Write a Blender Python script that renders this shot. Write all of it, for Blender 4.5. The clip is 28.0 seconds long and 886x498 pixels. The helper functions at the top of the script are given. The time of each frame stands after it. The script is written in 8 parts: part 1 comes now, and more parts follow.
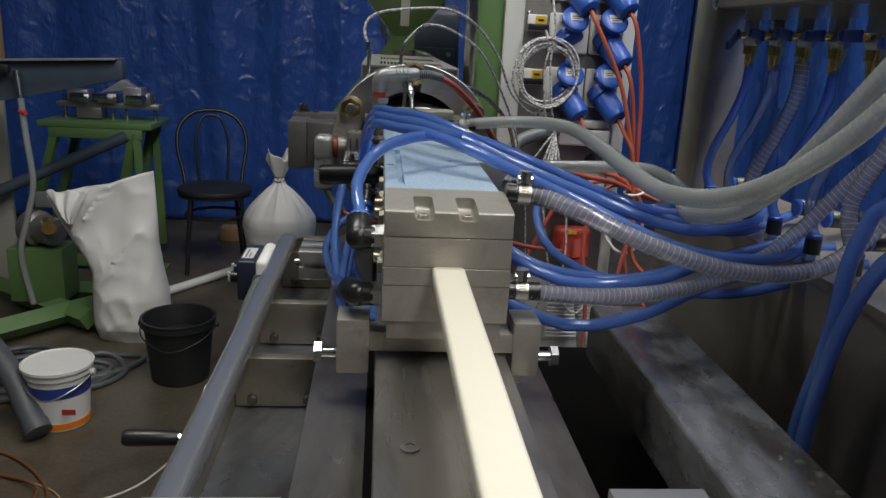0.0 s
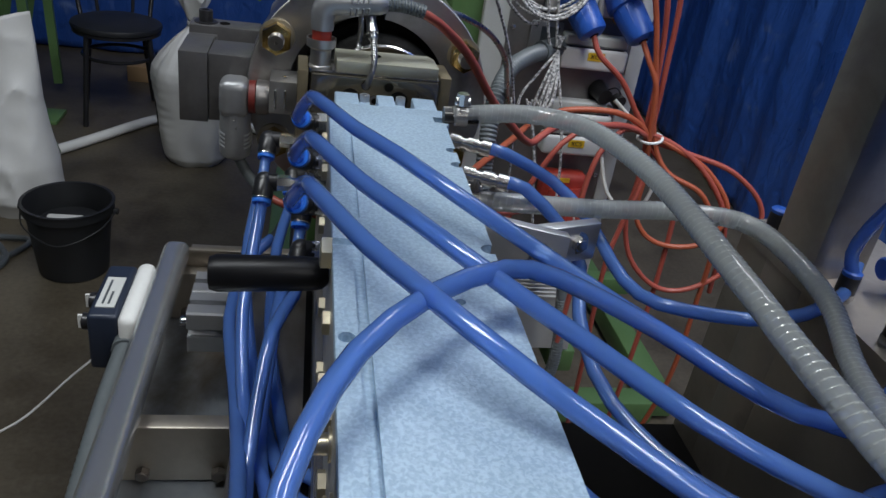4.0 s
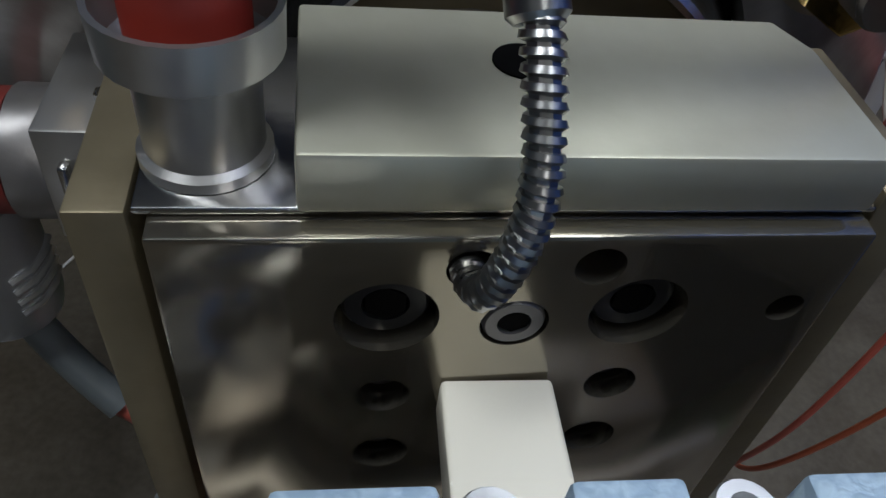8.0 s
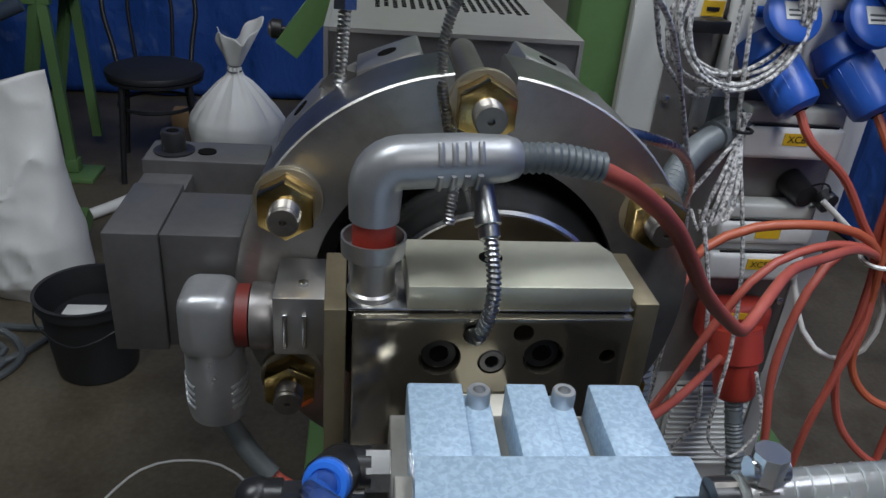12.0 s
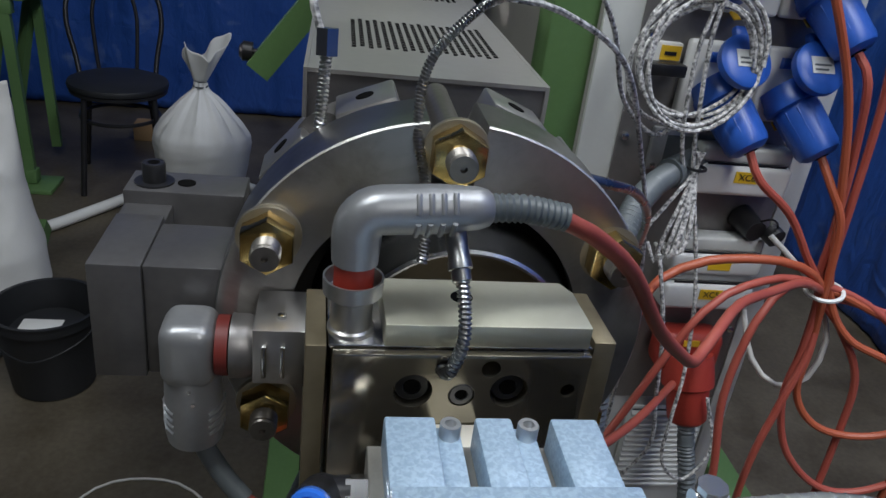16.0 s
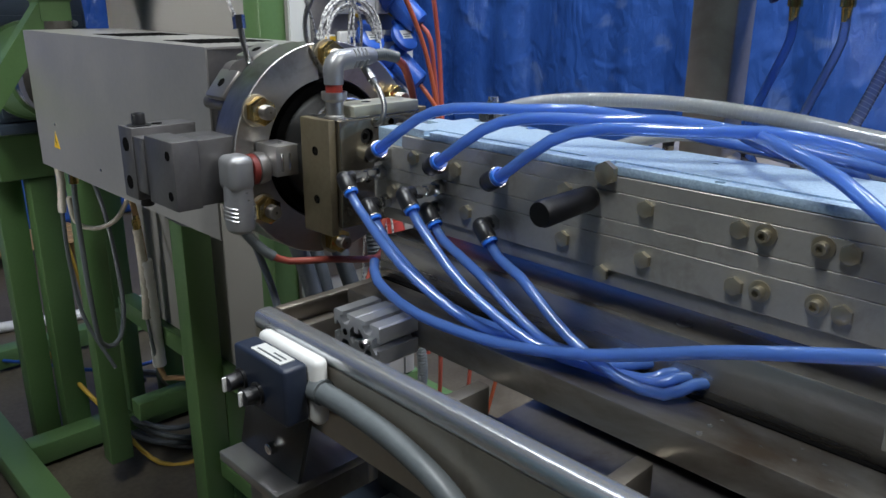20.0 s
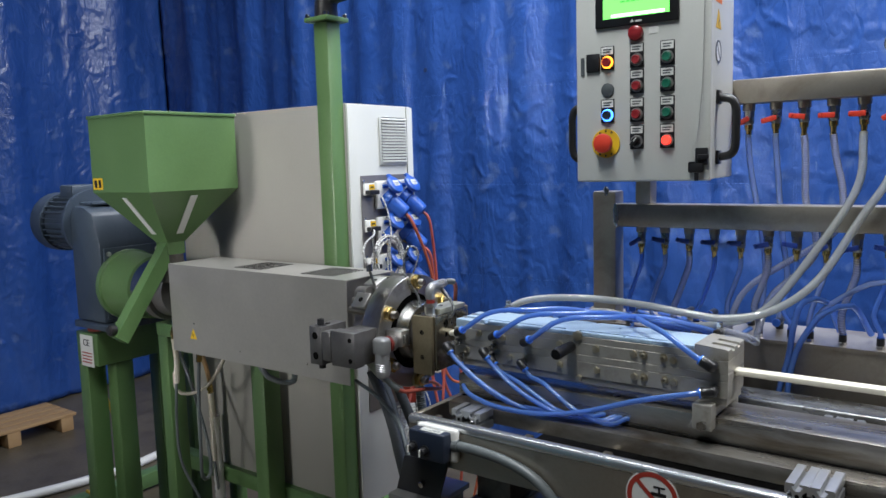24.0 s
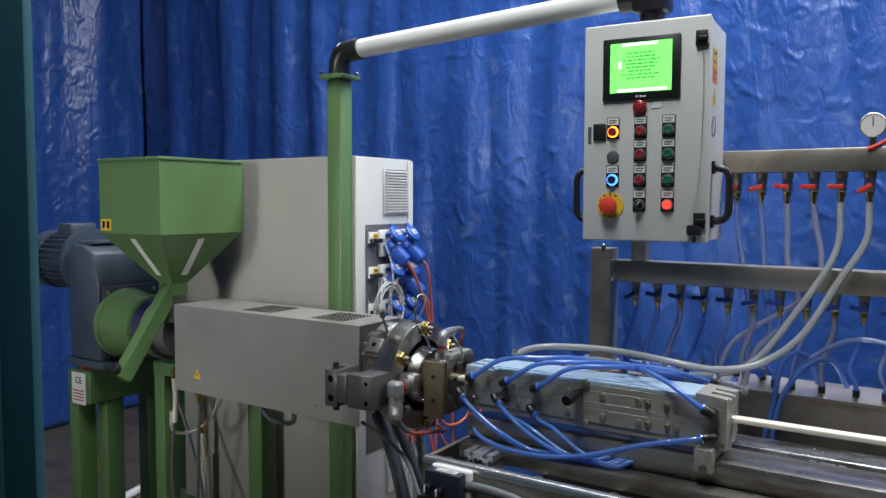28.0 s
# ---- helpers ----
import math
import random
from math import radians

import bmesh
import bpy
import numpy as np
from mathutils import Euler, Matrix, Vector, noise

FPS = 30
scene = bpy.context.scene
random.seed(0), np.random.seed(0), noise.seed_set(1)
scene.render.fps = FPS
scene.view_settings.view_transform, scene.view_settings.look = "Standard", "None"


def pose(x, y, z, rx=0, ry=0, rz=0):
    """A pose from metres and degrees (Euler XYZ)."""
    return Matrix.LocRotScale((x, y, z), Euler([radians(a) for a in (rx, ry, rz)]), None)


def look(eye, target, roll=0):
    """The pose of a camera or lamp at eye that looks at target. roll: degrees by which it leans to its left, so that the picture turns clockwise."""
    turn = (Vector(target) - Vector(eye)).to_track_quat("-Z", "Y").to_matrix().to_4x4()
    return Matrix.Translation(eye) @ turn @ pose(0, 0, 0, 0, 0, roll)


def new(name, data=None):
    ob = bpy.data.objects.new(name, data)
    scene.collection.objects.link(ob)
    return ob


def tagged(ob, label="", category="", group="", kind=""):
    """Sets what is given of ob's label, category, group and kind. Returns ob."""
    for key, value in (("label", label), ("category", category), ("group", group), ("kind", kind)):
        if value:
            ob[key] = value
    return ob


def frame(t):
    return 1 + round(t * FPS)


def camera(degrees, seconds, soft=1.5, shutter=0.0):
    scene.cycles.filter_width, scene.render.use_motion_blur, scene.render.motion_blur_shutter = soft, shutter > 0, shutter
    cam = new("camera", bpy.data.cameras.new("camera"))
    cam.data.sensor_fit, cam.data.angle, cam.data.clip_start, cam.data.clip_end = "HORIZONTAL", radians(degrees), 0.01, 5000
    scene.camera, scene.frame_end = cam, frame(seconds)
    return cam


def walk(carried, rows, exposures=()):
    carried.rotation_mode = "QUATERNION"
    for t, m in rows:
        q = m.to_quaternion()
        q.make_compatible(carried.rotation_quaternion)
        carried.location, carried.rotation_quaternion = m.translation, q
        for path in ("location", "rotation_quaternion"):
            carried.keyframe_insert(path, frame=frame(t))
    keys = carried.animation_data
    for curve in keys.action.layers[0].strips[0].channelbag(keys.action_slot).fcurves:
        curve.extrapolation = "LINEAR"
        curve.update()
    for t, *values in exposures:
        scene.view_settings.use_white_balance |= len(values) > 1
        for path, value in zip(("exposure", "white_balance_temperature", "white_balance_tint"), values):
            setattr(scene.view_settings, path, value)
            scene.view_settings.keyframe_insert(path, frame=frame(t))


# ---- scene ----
cam = camera(59.90, 28.0)
ROWS = [
    (0.0, -0.0515, 0.0287, 1.2791, 74.49, -2.94, -4.34),
    (0.5, -0.0588, 0.0305, 1.3143, 73.37, -3.47, -4.26),
    (1.0, -0.0701, 0.0380, 1.3582, 70.69, -4.44, -4.40),
    (1.5, -0.0821, 0.0528, 1.3972, 68.85, -6.05, -5.37),
    (2.0, -0.0913, 0.0752, 1.4262, 67.88, -6.04, -7.19),
    (2.5, -0.0996, 0.1561, 1.4307, 63.93, -7.04, -5.72),
    (4.5, -0.0583, 0.5781, 1.3588, 60.63, -7.90, -8.23),
    (5.0, -0.0629, 0.6829, 1.3582, 59.15, -6.89, -6.94),
    (5.5, -0.0554, 0.8200, 1.3234, 60.55, -5.64, -5.77),
    (6.0, -0.0465, 0.9273, 1.3101, 59.15, -5.40, -6.88),
    (6.5, -0.0415, 1.0106, 1.2961, 56.75, -6.60, -8.02),
    (7.0, -0.0313, 1.0647, 1.2703, 53.61, -5.75, -7.44),
    (7.5, -0.0358, 1.1066, 1.2489, 47.67, -6.20, -5.68),
    (8.0, -0.0314, 1.1255, 1.2405, 43.97, -5.96, -4.87),
    (8.5, -0.0322, 1.1274, 1.2331, 39.84, -5.54, -4.07),
    (9.0, -0.0373, 1.1303, 1.2442, 41.81, -6.55, -4.53),
    (9.5, -0.0451, 1.1087, 1.2732, 47.61, -6.67, -4.77),
    (10.0, -0.0562, 1.0584, 1.3007, 55.29, -6.06, -4.17),
    (10.5, -0.0633, 1.0230, 1.3185, 58.61, -4.92, -3.73),
    (11.0, -0.0636, 0.9946, 1.3175, 59.98, -3.87, -4.53),
    (11.5, -0.0629, 0.9647, 1.3269, 61.37, -3.71, -5.15),
    (12.0, -0.0588, 0.9334, 1.3346, 62.15, -4.27, -4.58),
    (12.5, -0.0657, 0.9136, 1.3511, 63.18, -5.17, -4.75),
    (13.0, -0.0636, 0.9076, 1.3537, 63.83, -5.08, -6.03),
    (13.5, -0.0589, 0.9081, 1.3585, 63.99, -5.58, -7.10),
    (15.5, -0.0673, 0.9161, 1.3578, 63.60, -6.23, -7.10),
    (16.0, -0.0686, 0.9170, 1.3563, 63.54, -6.54, -6.68),
    (16.5, -0.0673, 0.9188, 1.3524, 63.39, -5.93, -6.31),
    (17.0, -0.0714, 0.9010, 1.3521, 63.15, -5.69, -6.04),
    (17.5, -0.0885, 0.8529, 1.3464, 62.92, -5.41, -7.00),
    (18.0, -0.1314, 0.7689, 1.3278, 63.21, -6.16, -7.62),
    (18.5, -0.2084, 0.7035, 1.3074, 64.51, -4.19, -12.35),
    (19.0, -0.3235, 0.6696, 1.3040, 68.61, -3.34, -23.98),
    (19.5, -0.4618, 0.6111, 1.2723, 72.26, -0.22, -38.15),
    (20.0, -0.5705, 0.5246, 1.2798, 72.13, -0.42, -44.13),
    (20.5, -0.7434, 0.4179, 1.3043, 73.43, -0.50, -45.84),
    (22.5, -1.2228, 0.3593, 1.3909, 72.92, -0.25, -56.78),
    (23.0, -1.2725, 0.2989, 1.4290, 77.88, 1.22, -55.67),
    (23.5, -1.3464, 0.2294, 1.4678, 81.93, 1.87, -54.56),
    (24.0, -1.3908, 0.1941, 1.4957, 83.49, 1.63, -53.48),
    (24.5, -1.4179, 0.1735, 1.5177, 85.16, 0.92, -54.38),
    (25.0, -1.4461, 0.1699, 1.5222, 87.08, 0.19, -55.03),
    (25.5, -1.4387, 0.1751, 1.5194, 86.60, 0.70, -54.45),
    (26.0, -1.4116, 0.1688, 1.5211, 85.60, 1.14, -54.83),
    (26.5, -1.4021, 0.1761, 1.5233, 85.93, 1.36, -53.92),
    (27.0, -1.4148, 0.1797, 1.5207, 86.02, 1.59, -53.69),
    (27.5, -1.4730, 0.1960, 1.5211, 85.09, 0.27, -53.85),
    (28.0, -1.5575, 0.2437, 1.5296, 86.51, -0.17, -56.78),
]
EXPOSURES = [(0.0, 0.1, 6900, 10), (2.5, 0.03, 6700, 10), (4.5, -0.05, 6100, 10), (7.0, -0.32, 6058, 10), (8.5, -0.22, 6050, 10), (10.0, -0.02, 6050, 10), (11.0, 0.15, 6083, 10), (12.0, 0.05, 6117, 10), (13.0, -0.05, 6150, 10), (17.5, 0.1, 6150, 10), (19.0, 0.36, 6150, 10), (20.0, 0.75, 6200, 10), (22.5, 1.08, 6300, 10), (23.5, 0.95, 6300, 10), (25.0, 0.62, 6300, 10), (28.0, 0.57, 6300, 10)]
walk(cam, [(t, pose(*row)) for t, *row in ROWS], EXPOSURES)

# ---- world and light ----
world = bpy.data.worlds.new("world")
scene.world = world
world.use_nodes = True
world.node_tree.nodes["Background"].inputs[0].default_value = (0.35, 0.42, 0.5, 1)
world.node_tree.nodes["Background"].inputs[1].default_value = 0.012


def area_lamp(name, at, aim, sx, sy, watts, colour):
    d = bpy.data.lights.new(name, "AREA")
    d.shape, d.size, d.size_y, d.energy, d.color = "RECTANGLE", sx, sy, watts, colour
    ob = new(name, d)
    ob.matrix_basis = look(at, aim)
    return ob


area_lamp("ceiling_lamp_light", (-0.9, 0.9, 3.9), (0.9, 1.7, 0.5), 0.5, 1.8, 54, (0.96, 0.98, 0.97))
area_lamp("ceiling_lamp_light", (0.8, -1.9, 3.9), (0.1, 0.3, 0.8), 0.6, 2.0, 38, (1.0, 0.97, 0.92))
area_lamp("ceiling_lamp_light", (1.0, 2.5, 3.9), (1.1, 2.3, 0.0), 0.5, 1.6, 18, (0.95, 0.97, 1.0))
area_lamp("ceiling_lamp_light", (1.0, 0.4, 3.9), (1.0, 0.5, 0.0), 0.5, 2.4, 75, (0.95, 0.97, 1.0))
door = area_lamp("doorway_light", (-3.9, 2.52, 1.80), (0.2, 2.27, 1.30), 0.45, 0.9, 2.0, (1.0, 0.99, 0.96))
door.data.spread = radians(36)

# ---- materials ----


def noise_mat(name, dark, light, rough=0.5, metal=0.0, scale=6.0, fine=90.0, bump=0.1, spread=0.5, coat=0.0, stretch=(1, 1, 1), rough_var=0.12, detail=4.0):
    """A surface with cloudy colour at a large scale, fine grain in bump and gloss."""
    m = bpy.data.materials.new(name)
    m.use_nodes = True
    t = m.node_tree
    bsdf = t.nodes["Principled BSDF"]
    tc = t.nodes.new("ShaderNodeTexCoord")
    mp = t.nodes.new("ShaderNodeMapping")
    mp.inputs["Scale"].default_value = stretch
    t.links.new(tc.outputs["Object"], mp.inputs[0])
    big = t.nodes.new("ShaderNodeTexNoise")
    big.inputs["Scale"].default_value, big.inputs["Detail"].default_value, big.inputs["Roughness"].default_value = scale, detail, 0.6
    t.links.new(mp.outputs[0], big.inputs["Vector"])
    small = t.nodes.new("ShaderNodeTexNoise")
    small.inputs["Scale"].default_value, small.inputs["Detail"].default_value = fine, 3.0
    t.links.new(mp.outputs[0], small.inputs["Vector"])
    ramp = t.nodes.new("ShaderNodeValToRGB")
    ramp.color_ramp.elements[0].position, ramp.color_ramp.elements[1].position = 0.5 - spread / 2, 0.5 + spread / 2
    ramp.color_ramp.elements[0].color, ramp.color_ramp.elements[1].color = (*dark, 1), (*light, 1)
    mix = t.nodes.new("ShaderNodeMath")
    mix.operation = "MULTIPLY_ADD"
    mix.inputs[1].default_value, mix.inputs[2].default_value = 0.3, 0.0
    t.links.new(small.outputs[0], mix.inputs[0])
    add = t.nodes.new("ShaderNodeMath")
    add.operation = "MULTIPLY_ADD"
    add.inputs[1].default_value = 0.7
    t.links.new(big.outputs[0], add.inputs[0])
    t.links.new(mix.outputs[0], add.inputs[2])
    t.links.new(add.outputs[0], ramp.inputs[0])
    t.links.new(ramp.outputs[0], bsdf.inputs["Base Color"])
    rr = t.nodes.new("ShaderNodeMath")
    rr.operation = "MULTIPLY_ADD"
    rr.inputs[1].default_value, rr.inputs[2].default_value = rough_var * 2, rough - rough_var
    t.links.new(big.outputs[0], rr.inputs[0])
    t.links.new(rr.outputs[0], bsdf.inputs["Roughness"])
    bsdf.inputs["Metallic"].default_value = metal
    bsdf.inputs["Coat Weight"].default_value = coat
    if bump:
        b = t.nodes.new("ShaderNodeBump")
        b.inputs["Strength"].default_value, b.inputs["Distance"].default_value = bump, 0.002
        t.links.new(small.outputs[0], b.inputs["Height"])
        t.links.new(b.outputs[0], bsdf.inputs["Normal"])
    return m


def clear_mat(name, colour, see, rough=0.08, diffuse=(0.8, 0.85, 0.9), milky=0.0):
    """A soft plastic that lets part of the light straight through."""
    m = bpy.data.materials.new(name)
    m.use_nodes = True
    t = m.node_tree
    bsdf = t.nodes["Principled BSDF"]
    bsdf.inputs["Base Color"].default_value = (*diffuse, 1)
    bsdf.inputs["Roughness"].default_value = rough
    tr = t.nodes.new("ShaderNodeBsdfTransparent")
    tr.inputs[0].default_value = (*colour, 1)
    mx = t.nodes.new("ShaderNodeMixShader")
    mx.inputs[0].default_value = see
    body = bsdf
    if milky:
        tl = t.nodes.new("ShaderNodeBsdfTranslucent")
        tl.inputs[0].default_value = (*diffuse, 1)
        body = t.nodes.new("ShaderNodeMixShader")
        body.inputs[0].default_value = milky
        t.links.new(bsdf.outputs[0], body.inputs[1])
        t.links.new(tl.outputs[0], body.inputs[2])
    t.links.new(body.outputs[0], mx.inputs[1])
    t.links.new(tr.outputs[0], mx.inputs[2])
    fr = t.nodes.new("ShaderNodeFresnel")
    fr.inputs[0].default_value = 1.5
    gl = t.nodes.new("ShaderNodeBsdfGlossy")
    gl.inputs["Roughness"].default_value = rough
    sh = t.nodes.new("ShaderNodeMixShader")
    t.links.new(fr.outputs[0], sh.inputs[0])
    t.links.new(mx.outputs[0], sh.inputs[1])
    t.links.new(gl.outputs[0], sh.inputs[2])
    t.links.new(sh.outputs[0], t.nodes["Material Output"].inputs["Surface"])
    return m


def glow_mat(name, colour, strength):
    m = bpy.data.materials.new(name)
    m.use_nodes = True
    b = m.node_tree.nodes["Principled BSDF"]
    b.inputs["Base Color"].default_value = (*colour, 1)
    b.inputs["Emission Color"].default_value = (*colour, 1)
    b.inputs["Emission Strength"].default_value = strength
    return m


CAST = noise_mat("cast_aluminium", (0.35, 0.335, 0.295), (0.45, 0.435, 0.39), 0.48, 0.55, 8, 220, 0.12, 0.5)
STEEL = noise_mat("brushed_steel", (0.40, 0.39, 0.37), (0.58, 0.57, 0.55), 0.34, 0.9, 5, 160, 0.06, 0.6, stretch=(1, 0.15, 1))
BRIGHT = noise_mat("bright_steel", (0.55, 0.55, 0.54), (0.72, 0.72, 0.71), 0.22, 1.0, 9, 200, 0.04, 0.6)
RAW = noise_mat("dark_raw_steel", (0.13, 0.12, 0.11), (0.24, 0.225, 0.20), 0.42, 0.75, 9, 120, 0.1, 0.6)
BLOCKSTEEL = noise_mat("ground_tool_steel", (0.20, 0.19, 0.185), (0.30, 0.285, 0.275), 0.4, 0.7, 12, 160, 0.08, 0.6)
DARKSTEEL = noise_mat("dark_ground_steel", (0.105, 0.102, 0.103), (0.185, 0.18, 0.178), 0.38, 0.6, 12, 160, 0.08, 0.6)
RAILSTEEL = noise_mat("milled_rail_steel", (0.34, 0.32, 0.285), (0.60, 0.575, 0.53), 0.29, 0.85, 14, 120, 0.06, 0.8, stretch=(1, 0.08, 1))
SOLE = noise_mat("oily_base_steel", (0.15, 0.135, 0.115), (0.36, 0.34, 0.305), 0.29, 0.75, 9, 110, 0.1, 0.5, stretch=(1, 0.25, 1))
BEAM = noise_mat("wet_galvanised_beam", (0.13, 0.12, 0.10), (0.60, 0.63, 0.67), 0.27, 0.7, 9, 90, 0.15, 0.36, stretch=(1, 0.45, 1), rough_var=0.2, detail=7)
TURNED = noise_mat("turned_steel", (0.36, 0.35, 0.33), (0.52, 0.51, 0.49), 0.34, 0.95, 5, 160, 0.04, 0.6)
TAN = TURNED.node_tree.nodes.new("ShaderNodeTangent")
TAN.direction_type, TAN.axis = "RADIAL", "Y"
TURNED.node_tree.links.new(TAN.outputs[0], TURNED.node_tree.nodes["Principled BSDF"].inputs["Tangent"])
TURNED.node_tree.nodes["Principled BSDF"].inputs["Anisotropic"].default_value = 0.75
SLAB = noise_mat("brown_tinted_steel", (0.20, 0.165, 0.10), (0.34, 0.29, 0.19), 0.46, 0.75, 14, 160, 0.08, 0.6)
WETPAN = noise_mat("wet_bluish_steel", (0.20, 0.225, 0.25), (0.42, 0.45, 0.48), 0.30, 0.7, 5, 90, 0.12, 0.7, rough_var=0.14, detail=7)
STAINLESS = noise_mat("stainless_sheet", (0.37, 0.33, 0.275), (0.50, 0.455, 0.385), 0.36, 0.85, 3, 140, 0.05, 0.6)
# Lighter than GOLDSTEEL: the lamp's reflection is put into the base colour.
SHEENBAR = noise_mat("sheen_paled_tinted_steel", (0.50, 0.49, 0.37), (0.63, 0.62, 0.51), 0.42, 0.6, 12, 160, 0.05, 0.6)
GOLDSTEEL = noise_mat("heat_tinted_steel", (0.42, 0.37, 0.26), (0.56, 0.51, 0.39), 0.36, 0.85, 14, 160, 0.06, 0.6)
DIEFACE = noise_mat("polished_die_steel", (0.25, 0.225, 0.175), (0.37, 0.34, 0.275), 0.155, 0.88, 14, 160, 0.03, 0.7, rough_var=0.04, stretch=(1, 1, 0.12))
TUBE = noise_mat("polished_stainless_tube", (0.54, 0.56, 0.58), (0.70, 0.72, 0.74), 0.26, 0.85, 6, 140, 0.03, 0.6, stretch=(1, 0.1, 1))
STUD = noise_mat("oily_threaded_steel", (0.17, 0.155, 0.135), (0.30, 0.28, 0.25), 0.36, 0.85, 30, 200, 0.08, 0.6)
BRASS = noise_mat("brass", (0.58, 0.40, 0.12), (0.78, 0.58, 0.24), 0.20, 1.0, 40, 300, 0.06, 0.6)


def stain(m, colour, scale, lo, hi, stretch=(1, 1, 1), most=0.8):
    """Lays irregular dirt or rust with soft edges over a material."""
    t = m.node_tree
    b = t.nodes["Principled BSDF"]
    mp = t.nodes.new("ShaderNodeMapping")
    mp.inputs["Scale"].default_value = stretch
    mp.inputs["Location"].default_value = (3.1, 1.7, 0.4)
    t.links.new(t.nodes["Texture Coordinate"].outputs["Object"], mp.inputs[0])
    n = t.nodes.new("ShaderNodeTexNoise")
    n.inputs["Scale"].default_value, n.inputs["Detail"].default_value, n.inputs["Roughness"].default_value, n.inputs["Distortion"].default_value = scale, 8.0, 0.62, 0.5
    t.links.new(mp.outputs[0], n.inputs["Vector"])
    r = t.nodes.new("ShaderNodeValToRGB")
    r.color_ramp.elements[0].position, r.color_ramp.elements[1].position = lo, hi
    r.color_ramp.elements[0].color, r.color_ramp.elements[1].color = (0, 0, 0, 1), (most, most, most, 1)
    t.links.new(n.outputs[0], r.inputs[0])
    mx = t.nodes.new("ShaderNodeMix")
    mx.data_type = "RGBA"
    t.links.new(r.outputs[0], mx.inputs["Factor"])
    t.links.new(b.inputs["Base Color"].links[0].from_socket, mx.inputs["A"])
    mx.inputs["B"].default_value = (*colour, 1)
    t.links.new(mx.outputs["Result"], b.inputs["Base Color"])


stain(SOLE, (0.10, 0.065, 0.035), 11, 0.46, 0.66, (1, 0.5, 1))
stain(RAILSTEEL, (0.15, 0.115, 0.075), 16, 0.46, 0.66, (1, 0.25, 1), 0.75)
stain(STAINLESS, (0.15, 0.115, 0.075), 7, 0.50, 0.76, most=0.65)
stain(WETPAN, (0.13, 0.095, 0.06), 8, 0.47, 0.66, (1, 0.5, 1))
stain(BEAM, (0.09, 0.075, 0.055), 14, 0.50, 0.62, (1, 0.4, 1), 0.75)
stain(CAST, (0.20, 0.175, 0.14), 26, 0.54, 0.74, most=0.6)
stain(TURNED, (0.17, 0.135, 0.09), 18, 0.50, 0.74, most=0.65)
stain(RAW, (0.10, 0.06, 0.035), 16, 0.52, 0.70, most=0.6)


def hammer_mat(name, dark, light, scale, metal):
    """Hammered paint: small bright cells with darker veins."""
    m = noise_mat(name, dark, light, 0.36, metal, 14, 260, 0.15, 0.6)
    t = m.node_tree
    b = t.nodes["Principled BSDF"]
    v = t.nodes.new("ShaderNodeTexNoise")
    v.inputs["Scale"].default_value, v.inputs["Detail"].default_value, v.inputs["Distortion"].default_value = scale, 1.5, 0.6
    t.links.new(t.nodes["Texture Coordinate"].outputs["Object"], v.inputs["Vector"])
    r = t.nodes.new("ShaderNodeValToRGB")
    r.color_ramp.elements[0].position, r.color_ramp.elements[1].position = 0.40, 0.62
    r.color_ramp.elements[0].color, r.color_ramp.elements[1].color = (0.76, 0.79, 0.84, 1), (1, 1, 1, 1)
    t.links.new(v.outputs[0], r.inputs[0])
    mx = t.nodes.new("ShaderNodeMix")
    mx.data_type, mx.blend_type = "RGBA", "MULTIPLY"
    mx.inputs["Factor"].default_value = 1.0
    t.links.new(b.inputs["Base Color"].links[0].from_socket, mx.inputs["A"])
    t.links.new(r.outputs[0], mx.inputs["B"])
    t.links.new(mx.outputs["Result"], b.inputs["Base Color"])
    bp = t.nodes.new("ShaderNodeBump")
    bp.inputs["Strength"].default_value, bp.inputs["Distance"].default_value = 0.32, 0.0010
    t.links.new(v.outputs[0], bp.inputs["Height"])
    t.links.new(b.inputs["Normal"].links[0].from_socket, bp.inputs["Normal"])
    t.links.new(bp.outputs[0], b.inputs["Normal"])
    return m


HAMMER = hammer_mat("hammered_pale_blue_paint", (0.40, 0.53, 0.64), (0.52, 0.66, 0.78), 420, 0.15)
GREEN = noise_mat("green_machine_paint", (0.078, 0.150, 0.050), (0.115, 0.210, 0.076), 0.42, 0.0, 5, 150, 0.05, 0.6, coat=0.1)
COVER = noise_mat("galvanised_cover_paint", (0.34, 0.33, 0.30), (0.44, 0.42, 0.39), 0.36, 0.55, 5, 120, 0.04, 0.6)
# Cabinet grey set darker than the paint itself, to hold its shaded side.
CABSHADE = noise_mat("shade_toned_cabinet_paint", (0.29, 0.28, 0.25), (0.35, 0.335, 0.305), 0.45, 0.0, 3, 200, 0.03, 0.6)
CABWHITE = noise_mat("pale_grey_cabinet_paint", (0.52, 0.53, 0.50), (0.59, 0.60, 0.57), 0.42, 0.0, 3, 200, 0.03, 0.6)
MOTOR = noise_mat("blue_grey_motor_paint", (0.040, 0.058, 0.085), (0.070, 0.092, 0.125), 0.4, 0.0, 6, 120, 0.06, 0.6)
BLACK = noise_mat("black_plastic", (0.010, 0.010, 0.011), (0.022, 0.022, 0.024), 0.32, 0.0, 20, 200, 0.05, 0.6)
BLACKMATT = noise_mat("black_bucket_plastic", (0.010, 0.011, 0.012), (0.022, 0.023, 0.026), 0.5, 0.0, 9, 150, 0.1, 0.6)
GRIP = noise_mat("black_rubber_grip", (0.004, 0.004, 0.005), (0.009, 0.009, 0.010), 0.4, 0.0, 20, 200, 0.05, 0.6)
